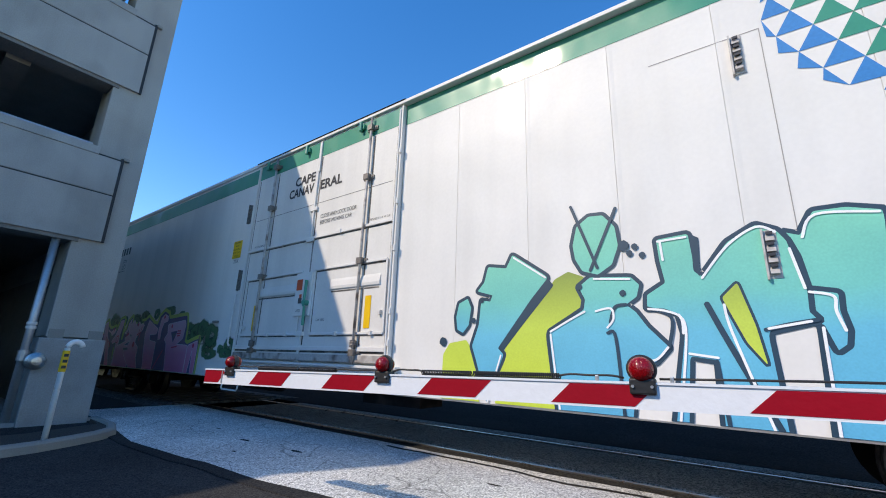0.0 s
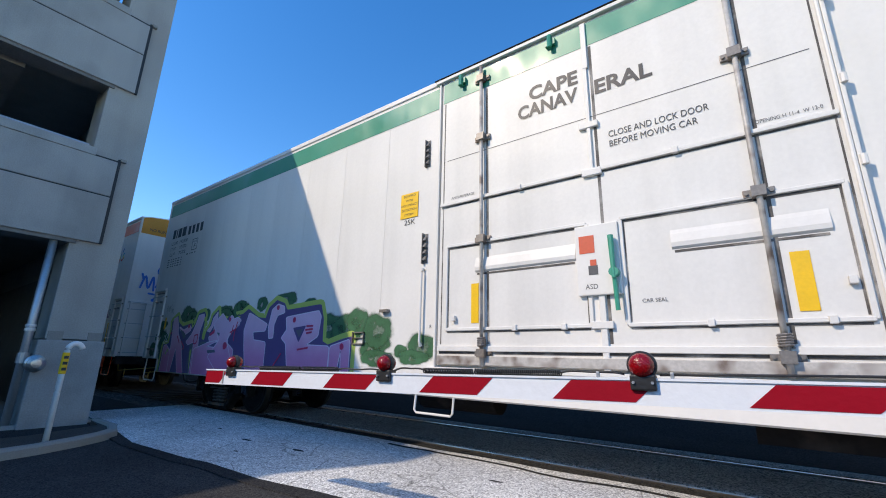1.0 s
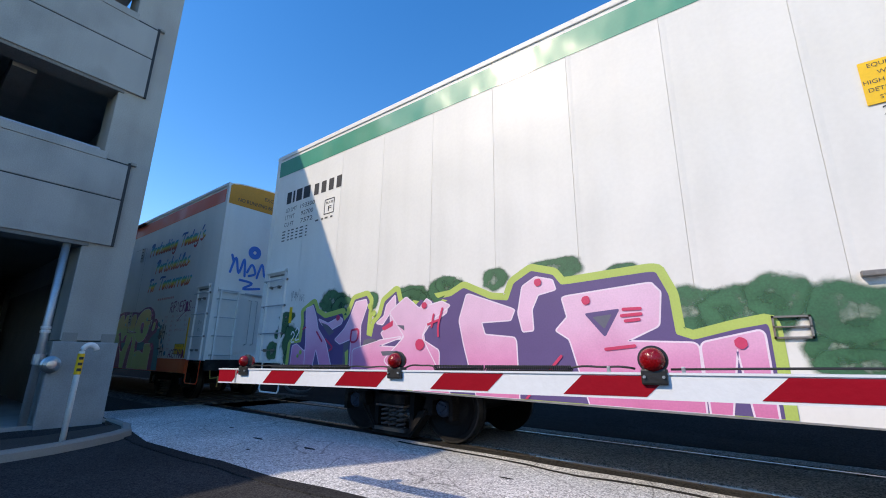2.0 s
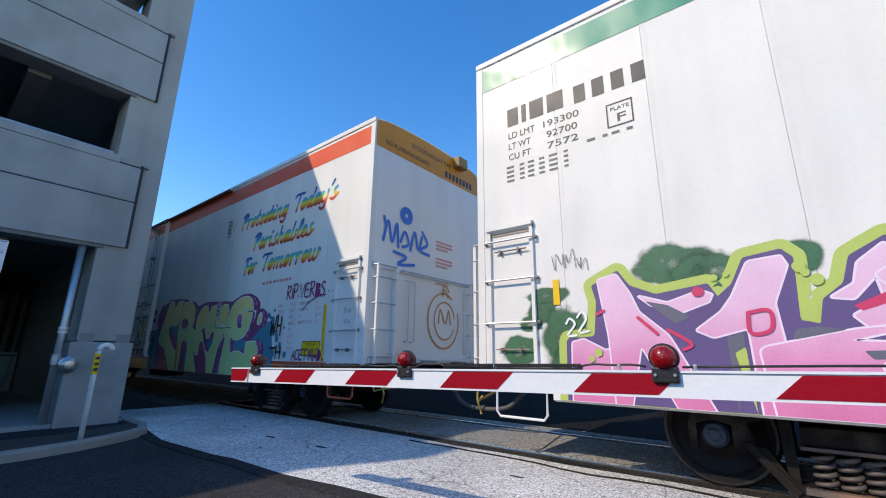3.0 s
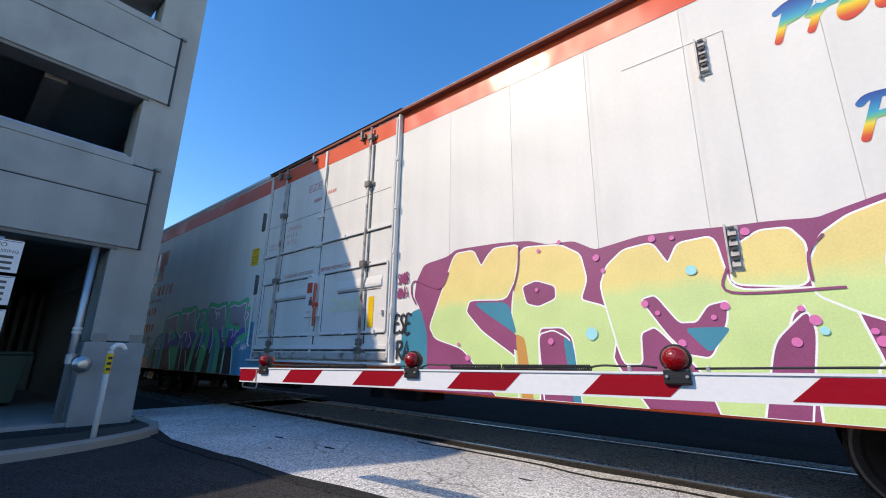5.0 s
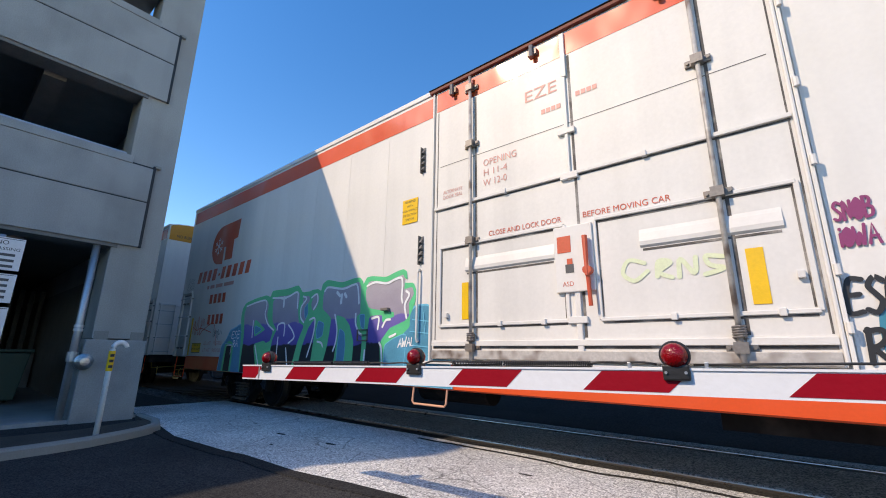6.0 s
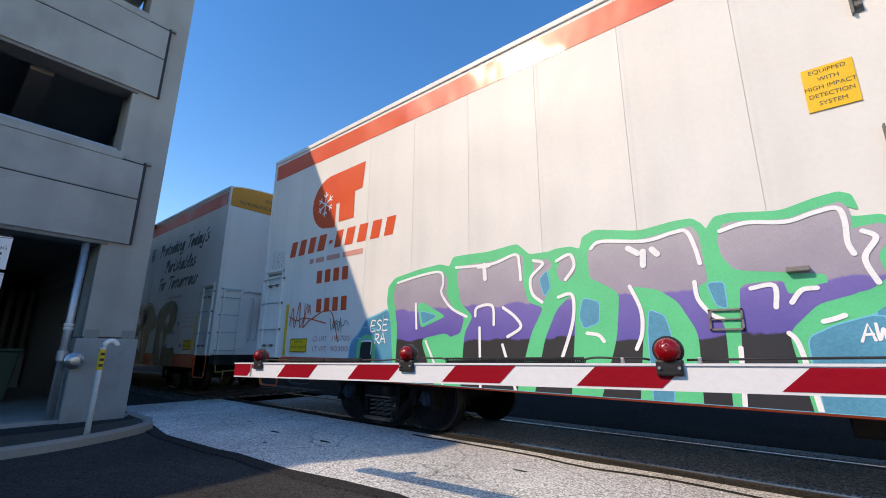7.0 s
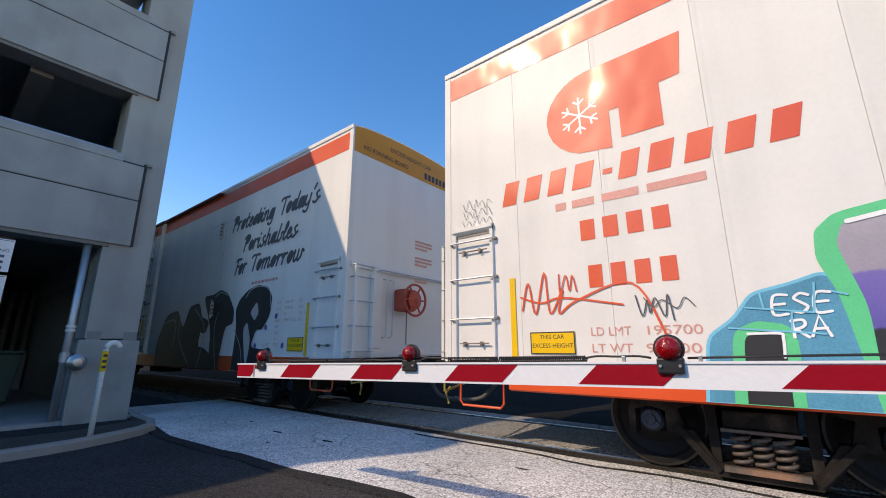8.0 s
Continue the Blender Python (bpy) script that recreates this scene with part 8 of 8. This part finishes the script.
def cloud_wisp():
    """One small thin cloud, far off."""
    m = bpy.data.materials.new("thin_cloud")
    m.use_nodes = True
    n, l = m.node_tree.nodes, m.node_tree.links
    out = n["Material Output"]
    n.remove(n["Principled BSDF"])
    tc, em, tr, mx = n.new("ShaderNodeTexCoord"), n.new("ShaderNodeEmission"), n.new("ShaderNodeBsdfTransparent"), n.new("ShaderNodeMixShader")
    em.inputs[0].default_value, em.inputs[1].default_value = (0.9, 0.95, 1.0, 1), 0.85
    nz = n.new("ShaderNodeTexNoise")
    nz.inputs["Scale"].default_value, nz.inputs["Detail"].default_value = 3.2, 7
    l.new(tc.outputs["Generated"], nz.inputs["Vector"])
    gr = n.new("ShaderNodeTexGradient")
    gr.gradient_type = "SPHERICAL"
    mp = n.new("ShaderNodeMapping")
    mp.inputs["Location"].default_value, mp.inputs["Scale"].default_value = (-1, -1, 0), (2, 2, 0)
    l.new(tc.outputs["Generated"], mp.inputs["Vector"])
    l.new(mp.outputs[0], gr.inputs["Vector"])
    mul = n.new("ShaderNodeMath")
    mul.operation = "MULTIPLY"
    l.new(nz.outputs[0], mul.inputs[0])
    l.new(gr.outputs["Fac"], mul.inputs[1])
    mr = n.new("ShaderNodeMapRange")
    mr.inputs["From Min"].default_value, mr.inputs["From Max"].default_value = 0.16, 0.42
    mr.inputs["To Max"].default_value = 0.8
    l.new(mul.outputs[0], mr.inputs["Value"])
    l.new(mr.outputs[0], mx.inputs[0])
    l.new(tr.outputs[0], mx.inputs[1])
    l.new(em.outputs[0], mx.inputs[2])
    l.new(mx.outputs[0], out.inputs["Surface"])
    bm = bmesh.new()
    w, h = 150, 95
    bm.faces.new([bm.verts.new(p) for p in ((-w, -h, 0), (w, -h, 0), (w, h, 0), (-w, h, 0))])
    me = bpy.data.meshes.new("cloud_backdrop")
    bm.to_mesh(me)
    bm.free()
    me.materials.append(m)
    ob = tagged(new("cloud_backdrop", me), "small thin white cloud in the blue sky", kind="structure")
    at = Vector((14, 1400, 645))
    ob.matrix_world = look(at, at + Vector((at.x, at.y, at.z)), 24)


cloud_wisp()


# ---- parking garage ----
GX, GY = -8.8, 2.40


def garage():
    g = new("parking_garage", None)
    g.location = (GX, GY, 0)
    tagged(g, "grey precast concrete parking garage with open decks", "parking garage")
    def P(nm, bm, m, label="", parent=g):
        ob = part(nm, bm, m, parent, label)
        ob.matrix_parent_inverse = Matrix.Translation((-GX, -GY, 0)) if parent is g else Matrix()
        return ob
    # columns along the street face
    for i, y in enumerate((GY, GY - 8.6, GY - 17.2)):
        c = P("column", bbox(GX - 0.75, GX - 0.06, y - 0.72, y, 1.3, 9.5, 0.015), CONCD, "tall square concrete column")
        P("pedestal", bbox(GX - 0.86, GX + 0.02, y - 0.8, y + 0.035, -0.1, 1.28, 0.02), CONCB, "concrete pedestal of a column")
        for q in (y - 0.7, y - 0.2):
            P("patch", bbox(GX - 0.4, GX - 0.045, q, q + 0.19, 1.275, 1.42, 0.006), KERBM)
    # spandrel panels, two storeys, each in two castings with a sealed joint
    for z in (2.9, 5.82):
        for i in range(2):
            y1 = GY - 0.32 - i * 8.6
            y0 = y1 - 8.57
            for a, b in ((0.0, 0.83), (0.85, 1.5)):
                P("spandrel", bbox(GX - 0.2, GX, y0, y1 - 0.03, z + a, z + b, 0.012), CONC, "precast concrete spandrel panel")
            P("joint", bbox(GX - 0.18, GX - 0.012, y0, y1 - 0.03, z + 0.825, z + 0.855), JOINT)
            P("joint", bbox(GX - 0.18, GX - 0.004, y1 - 0.03, y1 + 0.012, z + 0.0, z + 1.56), JOINT, "black sealed joint")
            P("joint", bbox(GX - 0.18, GX - 0.004, y1 - 0.38, y1 - 0.03, z + 1.5, z + 1.525), JOINT)
            P("cap", bbox(GX - 0.23, GX + 0.015, y0, y1 - 0.36, z + 1.5, z + 1.64, 0.01), CONC)
            P("cap_block", bbox(GX - 0.12, GX + 0.01, y1 + 0.0, y1 + 0.09, z + 1.53, z + 1.585, 0.008), KERBM)
            P("rail_tube", tube(bmesh.new(), [(GX - 0.16, y0, z + 1.7), (GX - 0.16, y1 - 0.45, z + 1.7)], 0.035, 8), GALV)
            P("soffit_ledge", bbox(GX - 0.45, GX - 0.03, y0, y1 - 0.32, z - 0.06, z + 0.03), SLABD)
        # deck and beams, their shade put into the concrete's colour
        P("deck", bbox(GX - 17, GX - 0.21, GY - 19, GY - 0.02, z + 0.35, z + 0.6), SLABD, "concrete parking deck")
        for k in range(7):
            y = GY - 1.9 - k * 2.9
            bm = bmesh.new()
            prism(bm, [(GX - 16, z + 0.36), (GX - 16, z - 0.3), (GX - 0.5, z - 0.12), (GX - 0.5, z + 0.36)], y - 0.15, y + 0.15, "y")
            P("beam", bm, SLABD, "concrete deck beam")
    P("roof_slab", bbox(GX - 17, GX - 0.0, GY - 19, GY - 0.74, 8.12, 8.34, 0.02), CONC, "concrete roof slab")
    # side wall toward the track, and back; dark concrete holds the indoor shade
    P("side_wall", bbox(GX - 17, GX - 0.76, GY - 0.3, GY - 0.04, 2.6, 4.4, 0.01), CONC)
    P("side_wall", bbox(GX - 17, GX - 0.76, GY - 0.3, GY - 0.04, 5.7, 7.3, 0.01), CONC)
    # added to keep daylight out of the ground storey
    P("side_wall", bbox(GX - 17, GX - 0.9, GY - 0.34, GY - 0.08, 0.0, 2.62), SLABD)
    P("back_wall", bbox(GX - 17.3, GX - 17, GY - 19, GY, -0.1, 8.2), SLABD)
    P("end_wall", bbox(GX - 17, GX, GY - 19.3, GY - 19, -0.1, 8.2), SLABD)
    P("floor_slab", bbox(GX - 17, GX - 0.05, GY - 19, GY + 0.1, -0.1, 0.06), CONCB, "concrete ground deck")
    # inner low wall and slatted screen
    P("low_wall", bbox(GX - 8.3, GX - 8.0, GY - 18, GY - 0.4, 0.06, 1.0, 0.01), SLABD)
    me = mesh_of("slat", bbox(-0.015, 0.015, -0.05, 0.05, 1.0, 2.75), mat("dark_slat_steel", (0.05, 0.05, 0.05), 0.6, 0.2, vary=0.3))
    for k in range(60):
        ob = same("slat", me, g, Matrix.Translation((GX - 8.15, GY - 0.5 - k * 0.22, 0)))
        ob.matrix_parent_inverse = Matrix.Translation((-GX, -GY, 0))
    return g


garage()


def waste_bin():
    b = new("waste_bin", None)
    b.location = (-12.3, 0.85, 0.06)
    tagged(b, "dark green plastic waste bin on the garage floor", "bin")
    GP = mat("dark_green_plastic", (0.008, 0.045, 0.032), 0.5, vary=0.15)
    bm = bmesh.new()
    prism(bm, [(-0.42, 0.08), (0.42, 0.08), (0.52, 0.98), (-0.52, 0.98)], -0.36, 0.36, "x")
    part("body", bevel(bm, 0.02), GP, b)
    part("lid", bbox(-0.42, 0.42, -0.56, 0.56, 0.985, 1.05, 0.02), GP, b)
    for y in (-0.36, 0.36):
        part("wheel", lathe(bmesh.new(), [(0.05, -0.03), (0.1, -0.025), (0.1, 0.025), (0.05, 0.03)], "y", 16, (-0.3, y, 0.1)), BLACKP, b)


waste_bin()


def standpipe():
    sp = new("fire_standpipe", None)
    tagged(sp, "grey fire department standpipe with brass inlet", "standpipe")
    x, y = GX - 0.12, 1.5
    sp.location = (x, y, 0)
    part("pipe", tube(bmesh.new(), [(0, 0, 0.06), (0, 0, 2.9)], 0.055, 12), GALV, sp, "grey steel riser pipe", smooth=True)
    CHROME = mat("weathered_chrome", (0.5, 0.5, 0.49), 0.3, 0.9, vary=0.2)
    for yy in (0.12,):
        bm = lathe(bmesh.new(), [(0.085, 0.0), (0.1, 0.06), (0.125, 0.07), (0.125, 0.15), (0.1, 0.17), (0.1, 0.2), (0.06, 0.22), (0.02, 0.225)], "x", 20, (0.05, yy, 0.93))
        part("inlet", bm, CHROME, sp, "weathered metal hose inlet")
    bm = tube(bmesh.new(), [(0.0, -0.02, 0.93), (0.03, 0.16, 0.93), (0.05, 0.26, 0.93)], [0.06, 0.1, 0.07], 14)
    part("elbow", bm, CHROME, sp)
    part("elbow", tube(bmesh.new(), [(0, 0, 0.93), (0, 0, 1.08)], 0.075, 12), GALV, sp)
    for z in (1.4, 1.46):
        part("clamp", lathe(bmesh.new(), [(0.062, 0), (0.066, 0.01), (0.066, 0.035), (0.062, 0.045)], "z", 14, (0, 0, z)), WHITE, sp)


standpipe()


def kerb_island():
    outer = [(-8.6, 2.55), (-7.75, 2.52), (-7.25, 2.38), (-7.0, 2.15), (-6.8, 1.85), (-6.6, 1.45), (-6.5, 1.1), (-6.42, 0.6), (-6.4, -1.0), (-6.4, -14.0)]
    o = [Vector(p) for p in outer]
    inner = []
    for i, p in enumerate(o):
        d = (o[min(i + 1, len(o) - 1)] - o[max(i - 1, 0)]).normalized()
        inner.append(p + Vector((d.y, -d.x)) * 0.13)
    bm = bmesh.new()
    prof = [(0.0, -0.05), (0.015, 0.08), (0.04, 0.105), (0.115, 0.11), (0.13, 0.08), (0.13, -0.05)]
    rows = []
    for i, p in enumerate(o):
        n = (inner[i] - p).normalized()
        rows.append([bm.verts.new((*(p + n * a), b)) for a, b in prof])
    for a, b in zip(rows, rows[1:]):
        for k in range(len(prof) - 1):
            bm.faces.new((a[k], a[k + 1], b[k + 1], b[k]))
    bm.faces.new(rows[0])
    bm.faces.new(rows[-1])
    kb = tagged(part("kerb", bm, KERBM), "pale concrete kerb round the column base", kind="structure")
    bm = bmesh.new()
    prism(bm, [tuple(p) for p in inner] + [(-7.6, -14), (-7.6, 1.5), (-8.0, 2.35)], -0.04, 0.075, "z")
    tagged(part("planting_bed", bm, SOIL), "dark bare soil strip inside the kerb", kind="structure")


kerb_island()


def bollard():
    b = new("bent_pipe_post", None)
    b.location = (-6.95, 1.56, 0.07)
    tagged(b, "white bent pipe post with yellow band in the soil", "post")
    pts = [(0, 0, -0.1), (0, 0, 1.06)] + [(0.0 + 0.0 * a, 0.075 - 0.075 * math.cos(a), 1.06 + 0.085 * math.sin(a)) for a in np.linspace(0.3, math.pi * 0.92, 9)]
    part("pipe", tube(bmesh.new(), pts, 0.032, 12), mat("chipped_white_paint", (0.82, 0.8, 0.77), 0.5, vary=0.1, scale=6, second=(0.4, 0.3, 0.2), amount=0.15), b, "chipped white painted pipe", smooth=True)
    sl = part("sleeve", lathe(bmesh.new(), [(0.033, 0.78), (0.037, 0.785), (0.037, 1.03), (0.033, 1.035)], "z", 16), YELLOW, b, "yellow warning sleeve with black marks")
    for i in range(3):
        part("mark", bbox(0.03, 0.0385, -0.022, 0.022, 0.82 + i * 0.07, 0.855 + i * 0.07), BLACKP, sl)


bollard()


def sign():
    s = new("notice_sign", None)
    s.location = (-6.9, 0.3, 0.07)
    tagged(s, "white no trespassing notice on a grey steel post", "sign")
    part("post", tube(bmesh.new(), [(-0.03, 0, -0.1), (-0.03, 0, 2.33)], 0.03, 10), GALV, s, smooth=True)
    WS = mat("white_sign_sheet", (0.78, 0.78, 0.78), 0.4, vary=0.06)
    for z0, z1, rows in ((1.92, 2.3, 5), (1.55, 1.88, 4), (1.1, 1.5, 5)):
        bd = part("board", bbox(0.0, 0.004, -0.2, 0.2, z0, z1, 0.0015), WS, s, "white metal notice board")
        part("border", bbox(0.0042, 0.005, -0.19, 0.19, z1 - 0.018, z1 - 0.012), BLACKP, bd)
        first = 0
        if z0 > 1.9:
            text("lettering", "NO", 0.07, pose(0.006, -0.045, z1 - 0.085, 90, 0, 90), BLACKP, bd)
            text("lettering", "TRESPASSING", 0.05, pose(0.006, -0.17, z1 - 0.15, 90, 0, 90), BLACKP, bd, width=0.34)
            first = 2
        for k in range(first, rows):
            part("line", bbox(0.0042, 0.0055, -0.14, 0.14, z1 - 0.085 - k * 0.066, z1 - 0.055 - k * 0.066), GREYP, bd)


sign()


# ---- crossing gate ----
def gate():
    g = new("crossing_gate_arm", None)
    ang = math.atan2(0.089, 1)
    tip = Vector((-3.93, 1.88, 0.0))
    g.matrix_world = Matrix.Translation((tip.x, tip.y, 0.938)) @ Euler((0, -math.atan(0.0195), ang)).to_matrix().to_4x4()
    tagged(g, "lowered red and white striped crossing gate arm", "gate arm")
    WT = mat("white_reflective_sheet", (0.8, 0.82, 0.85), 0.35, vary=0.04, scale=2)
    RD = mat("red_reflective_sheet", (0.33, 0.005, 0.016), 0.45, vary=0.08, scale=2, spec=0.15)
    L = 7.2
    h0, h1 = 0.058, 0.052
    def half(x):
        return h0 + (h1 - h0) * x / L
    bm = bmesh.new()
    prism(bm, [(0, -half(0)), (L, -half(L)), (L, half(L)), (0, half(0))], -0.012, 0.03, "y")
    arm = part("arm", bm, WT, g, "white aluminium arm")
    P = 0.813
    for k in range(-1, 9):
        a = 0.633 + (k) * P - 0.0
        b = a + P * 0.475
        lo, hi = [], []
        bm = bmesh.new()
        x0, x1 = max(a, 0.004), b
        ln = 0.1
        q = [(max(a, 0.004), -half(a) + 0.012), (b, -half(b) + 0.012), (b + ln, half(b) - 0.006), (max(a + ln, 0.004), half(a) - 0.006)]
        if b + ln > 0.01 and b < L - 0.1:
            prism(bm, q, -0.0145, -0.0125, "y")
            part("red_stripe", bm, RD, arm)
        else:
            bm.free()
    bm = bbox(0, L, -0.02, 0.034, half(0) - 0.004, half(0) + 0.006)
    part("rim", bm, WT, arm)
    # tip bracket and rivets
    part("tip_bracket", bbox(0.25, 0.255 + 0.01, -0.016, -0.012, -0.05, 0.05), GALV, arm)
    LENS = mat("red_lens", (0.26, 0.002, 0.005), 0.16, vary=0.35, scale=45, grain=120, coat=0.4, bump=0.5, spec=0.3)
    HOUS = mat("black_lamp_housing", (0.02, 0.02, 0.021), 0.45, vary=0.2)
    for x, r in ((0.37, 0.047), (1.99, 0.05), (3.5, 0.056)):
        zz = half(x) + 0.066
        lamp = part("lamp", bbox(x - 0.055, x + 0.055, -0.035, 0.035, half(x) - 0.045, half(x) + 0.025, 0.008), HOUS, g, "red gate lamp on a black bracket")
        for s in (-1, 1):
            bm = lathe(bmesh.new(), [(r, s * 0.012), (r * 0.98, s * 0.03), (r * 0.8, s * 0.05), (r * 0.45, s * 0.062), (0.006, s * 0.066)], "y", 24, (x, 0, zz))
            part("lens", bm, LENS, lamp, "round red lens", smooth=True)
        part("bezel", lathe(bmesh.new(), [(r + 0.004, -0.018), (r + 0.009, -0.012), (r + 0.009, 0.012), (r + 0.004, 0.018)], "y", 24, (x, 0, zz)), HOUS, lamp)
        for s in (-1, 1):
            part("bolt", tube(bmesh.new(), [(x + s * 0.04, -0.035, half(x) - 0.01), (x + s * 0.04, -0.045, half(x) - 0.01)], 0.007, 6), GALV, lamp)
    CAB = mat("black_cable_sheath", (0.015, 0.015, 0.016), 0.5, vary=0.2)
    z = half(2) + 0.012
    def cable(a, b, sag):
        return [(a + (b - a) * t, 0.0, z + 0.01 + sag * math.sin(math.pi * t) + 0.004 * math.sin(t * 9)) for t in np.linspace(0, 1, 14)]
    for a, b, sg in ((0.42, 0.75, 0.012), (1.55, 1.93, 0.006), (2.06, 2.3, 0.018), (3.1, 3.42, 0.014), (3.57, 7.0, 0.006)):
        part("cable", tube(bmesh.new(), cable(a, b, sg), 0.006, 6), CAB, arm, "black cable along the arm", smooth=True)
    for a, b in ((0.72, 1.18), (1.2, 1.56), (2.28, 2.62), (2.63, 3.12)):
        n = int((b - a) / 0.011)
        pts = [(a + (b - a) * t / (n * 6), 0.014 * math.cos(t * math.tau / 6), z + 0.012 + 0.014 * math.sin(t * math.tau / 6)) for t in range(n * 6 + 1)]
        part("coiled_cord", tube(bmesh.new(), pts, 0.0042, 4), CAB, arm, "black coiled cord on the arm", smooth=True)
    for x in (3.3, 3.62, 4.35, 5.2):
        part("cable_clip", bbox(x - 0.008, x + 0.008, -0.01, 0.01, z - 0.004, z + 0.022, 0.003), GALV, arm)
    # the post that carries it, out of sight
    post = part("gate_post", tube(bmesh.new(), [(L - 0.1, 0.12, -1.0), (L - 0.1, 0.12, 0.9)], 0.1, 16), GALV, g, "galvanised gate post")
    part("gear_box", bbox(L - 0.35, L + 0.2, 0.03, 0.5, -0.3, 0.35, 0.03), GALV, g, "grey gate machine box")


gate()


def motions():
    times = [0.0, 1.0, 2.0, 3.0, 4.0, 5.0, 6.0, 7.0, 8.0]
    for car, x0 in ((car_a, REAR_A), (car_b, REAR_B), (car_c, REAR_C)):
        walk(car, [(t, pose(x0 + along(t), TRACK_Y, 0)) for t in times])
    steps = [i * 0.1 for i in range(81)]
    for ob, u in WHEELS:
        walk(ob, [(t, pose(u, 0, 0.46, 0, math.degrees(along(t) / 0.46), 0)) for t in steps])


motions()
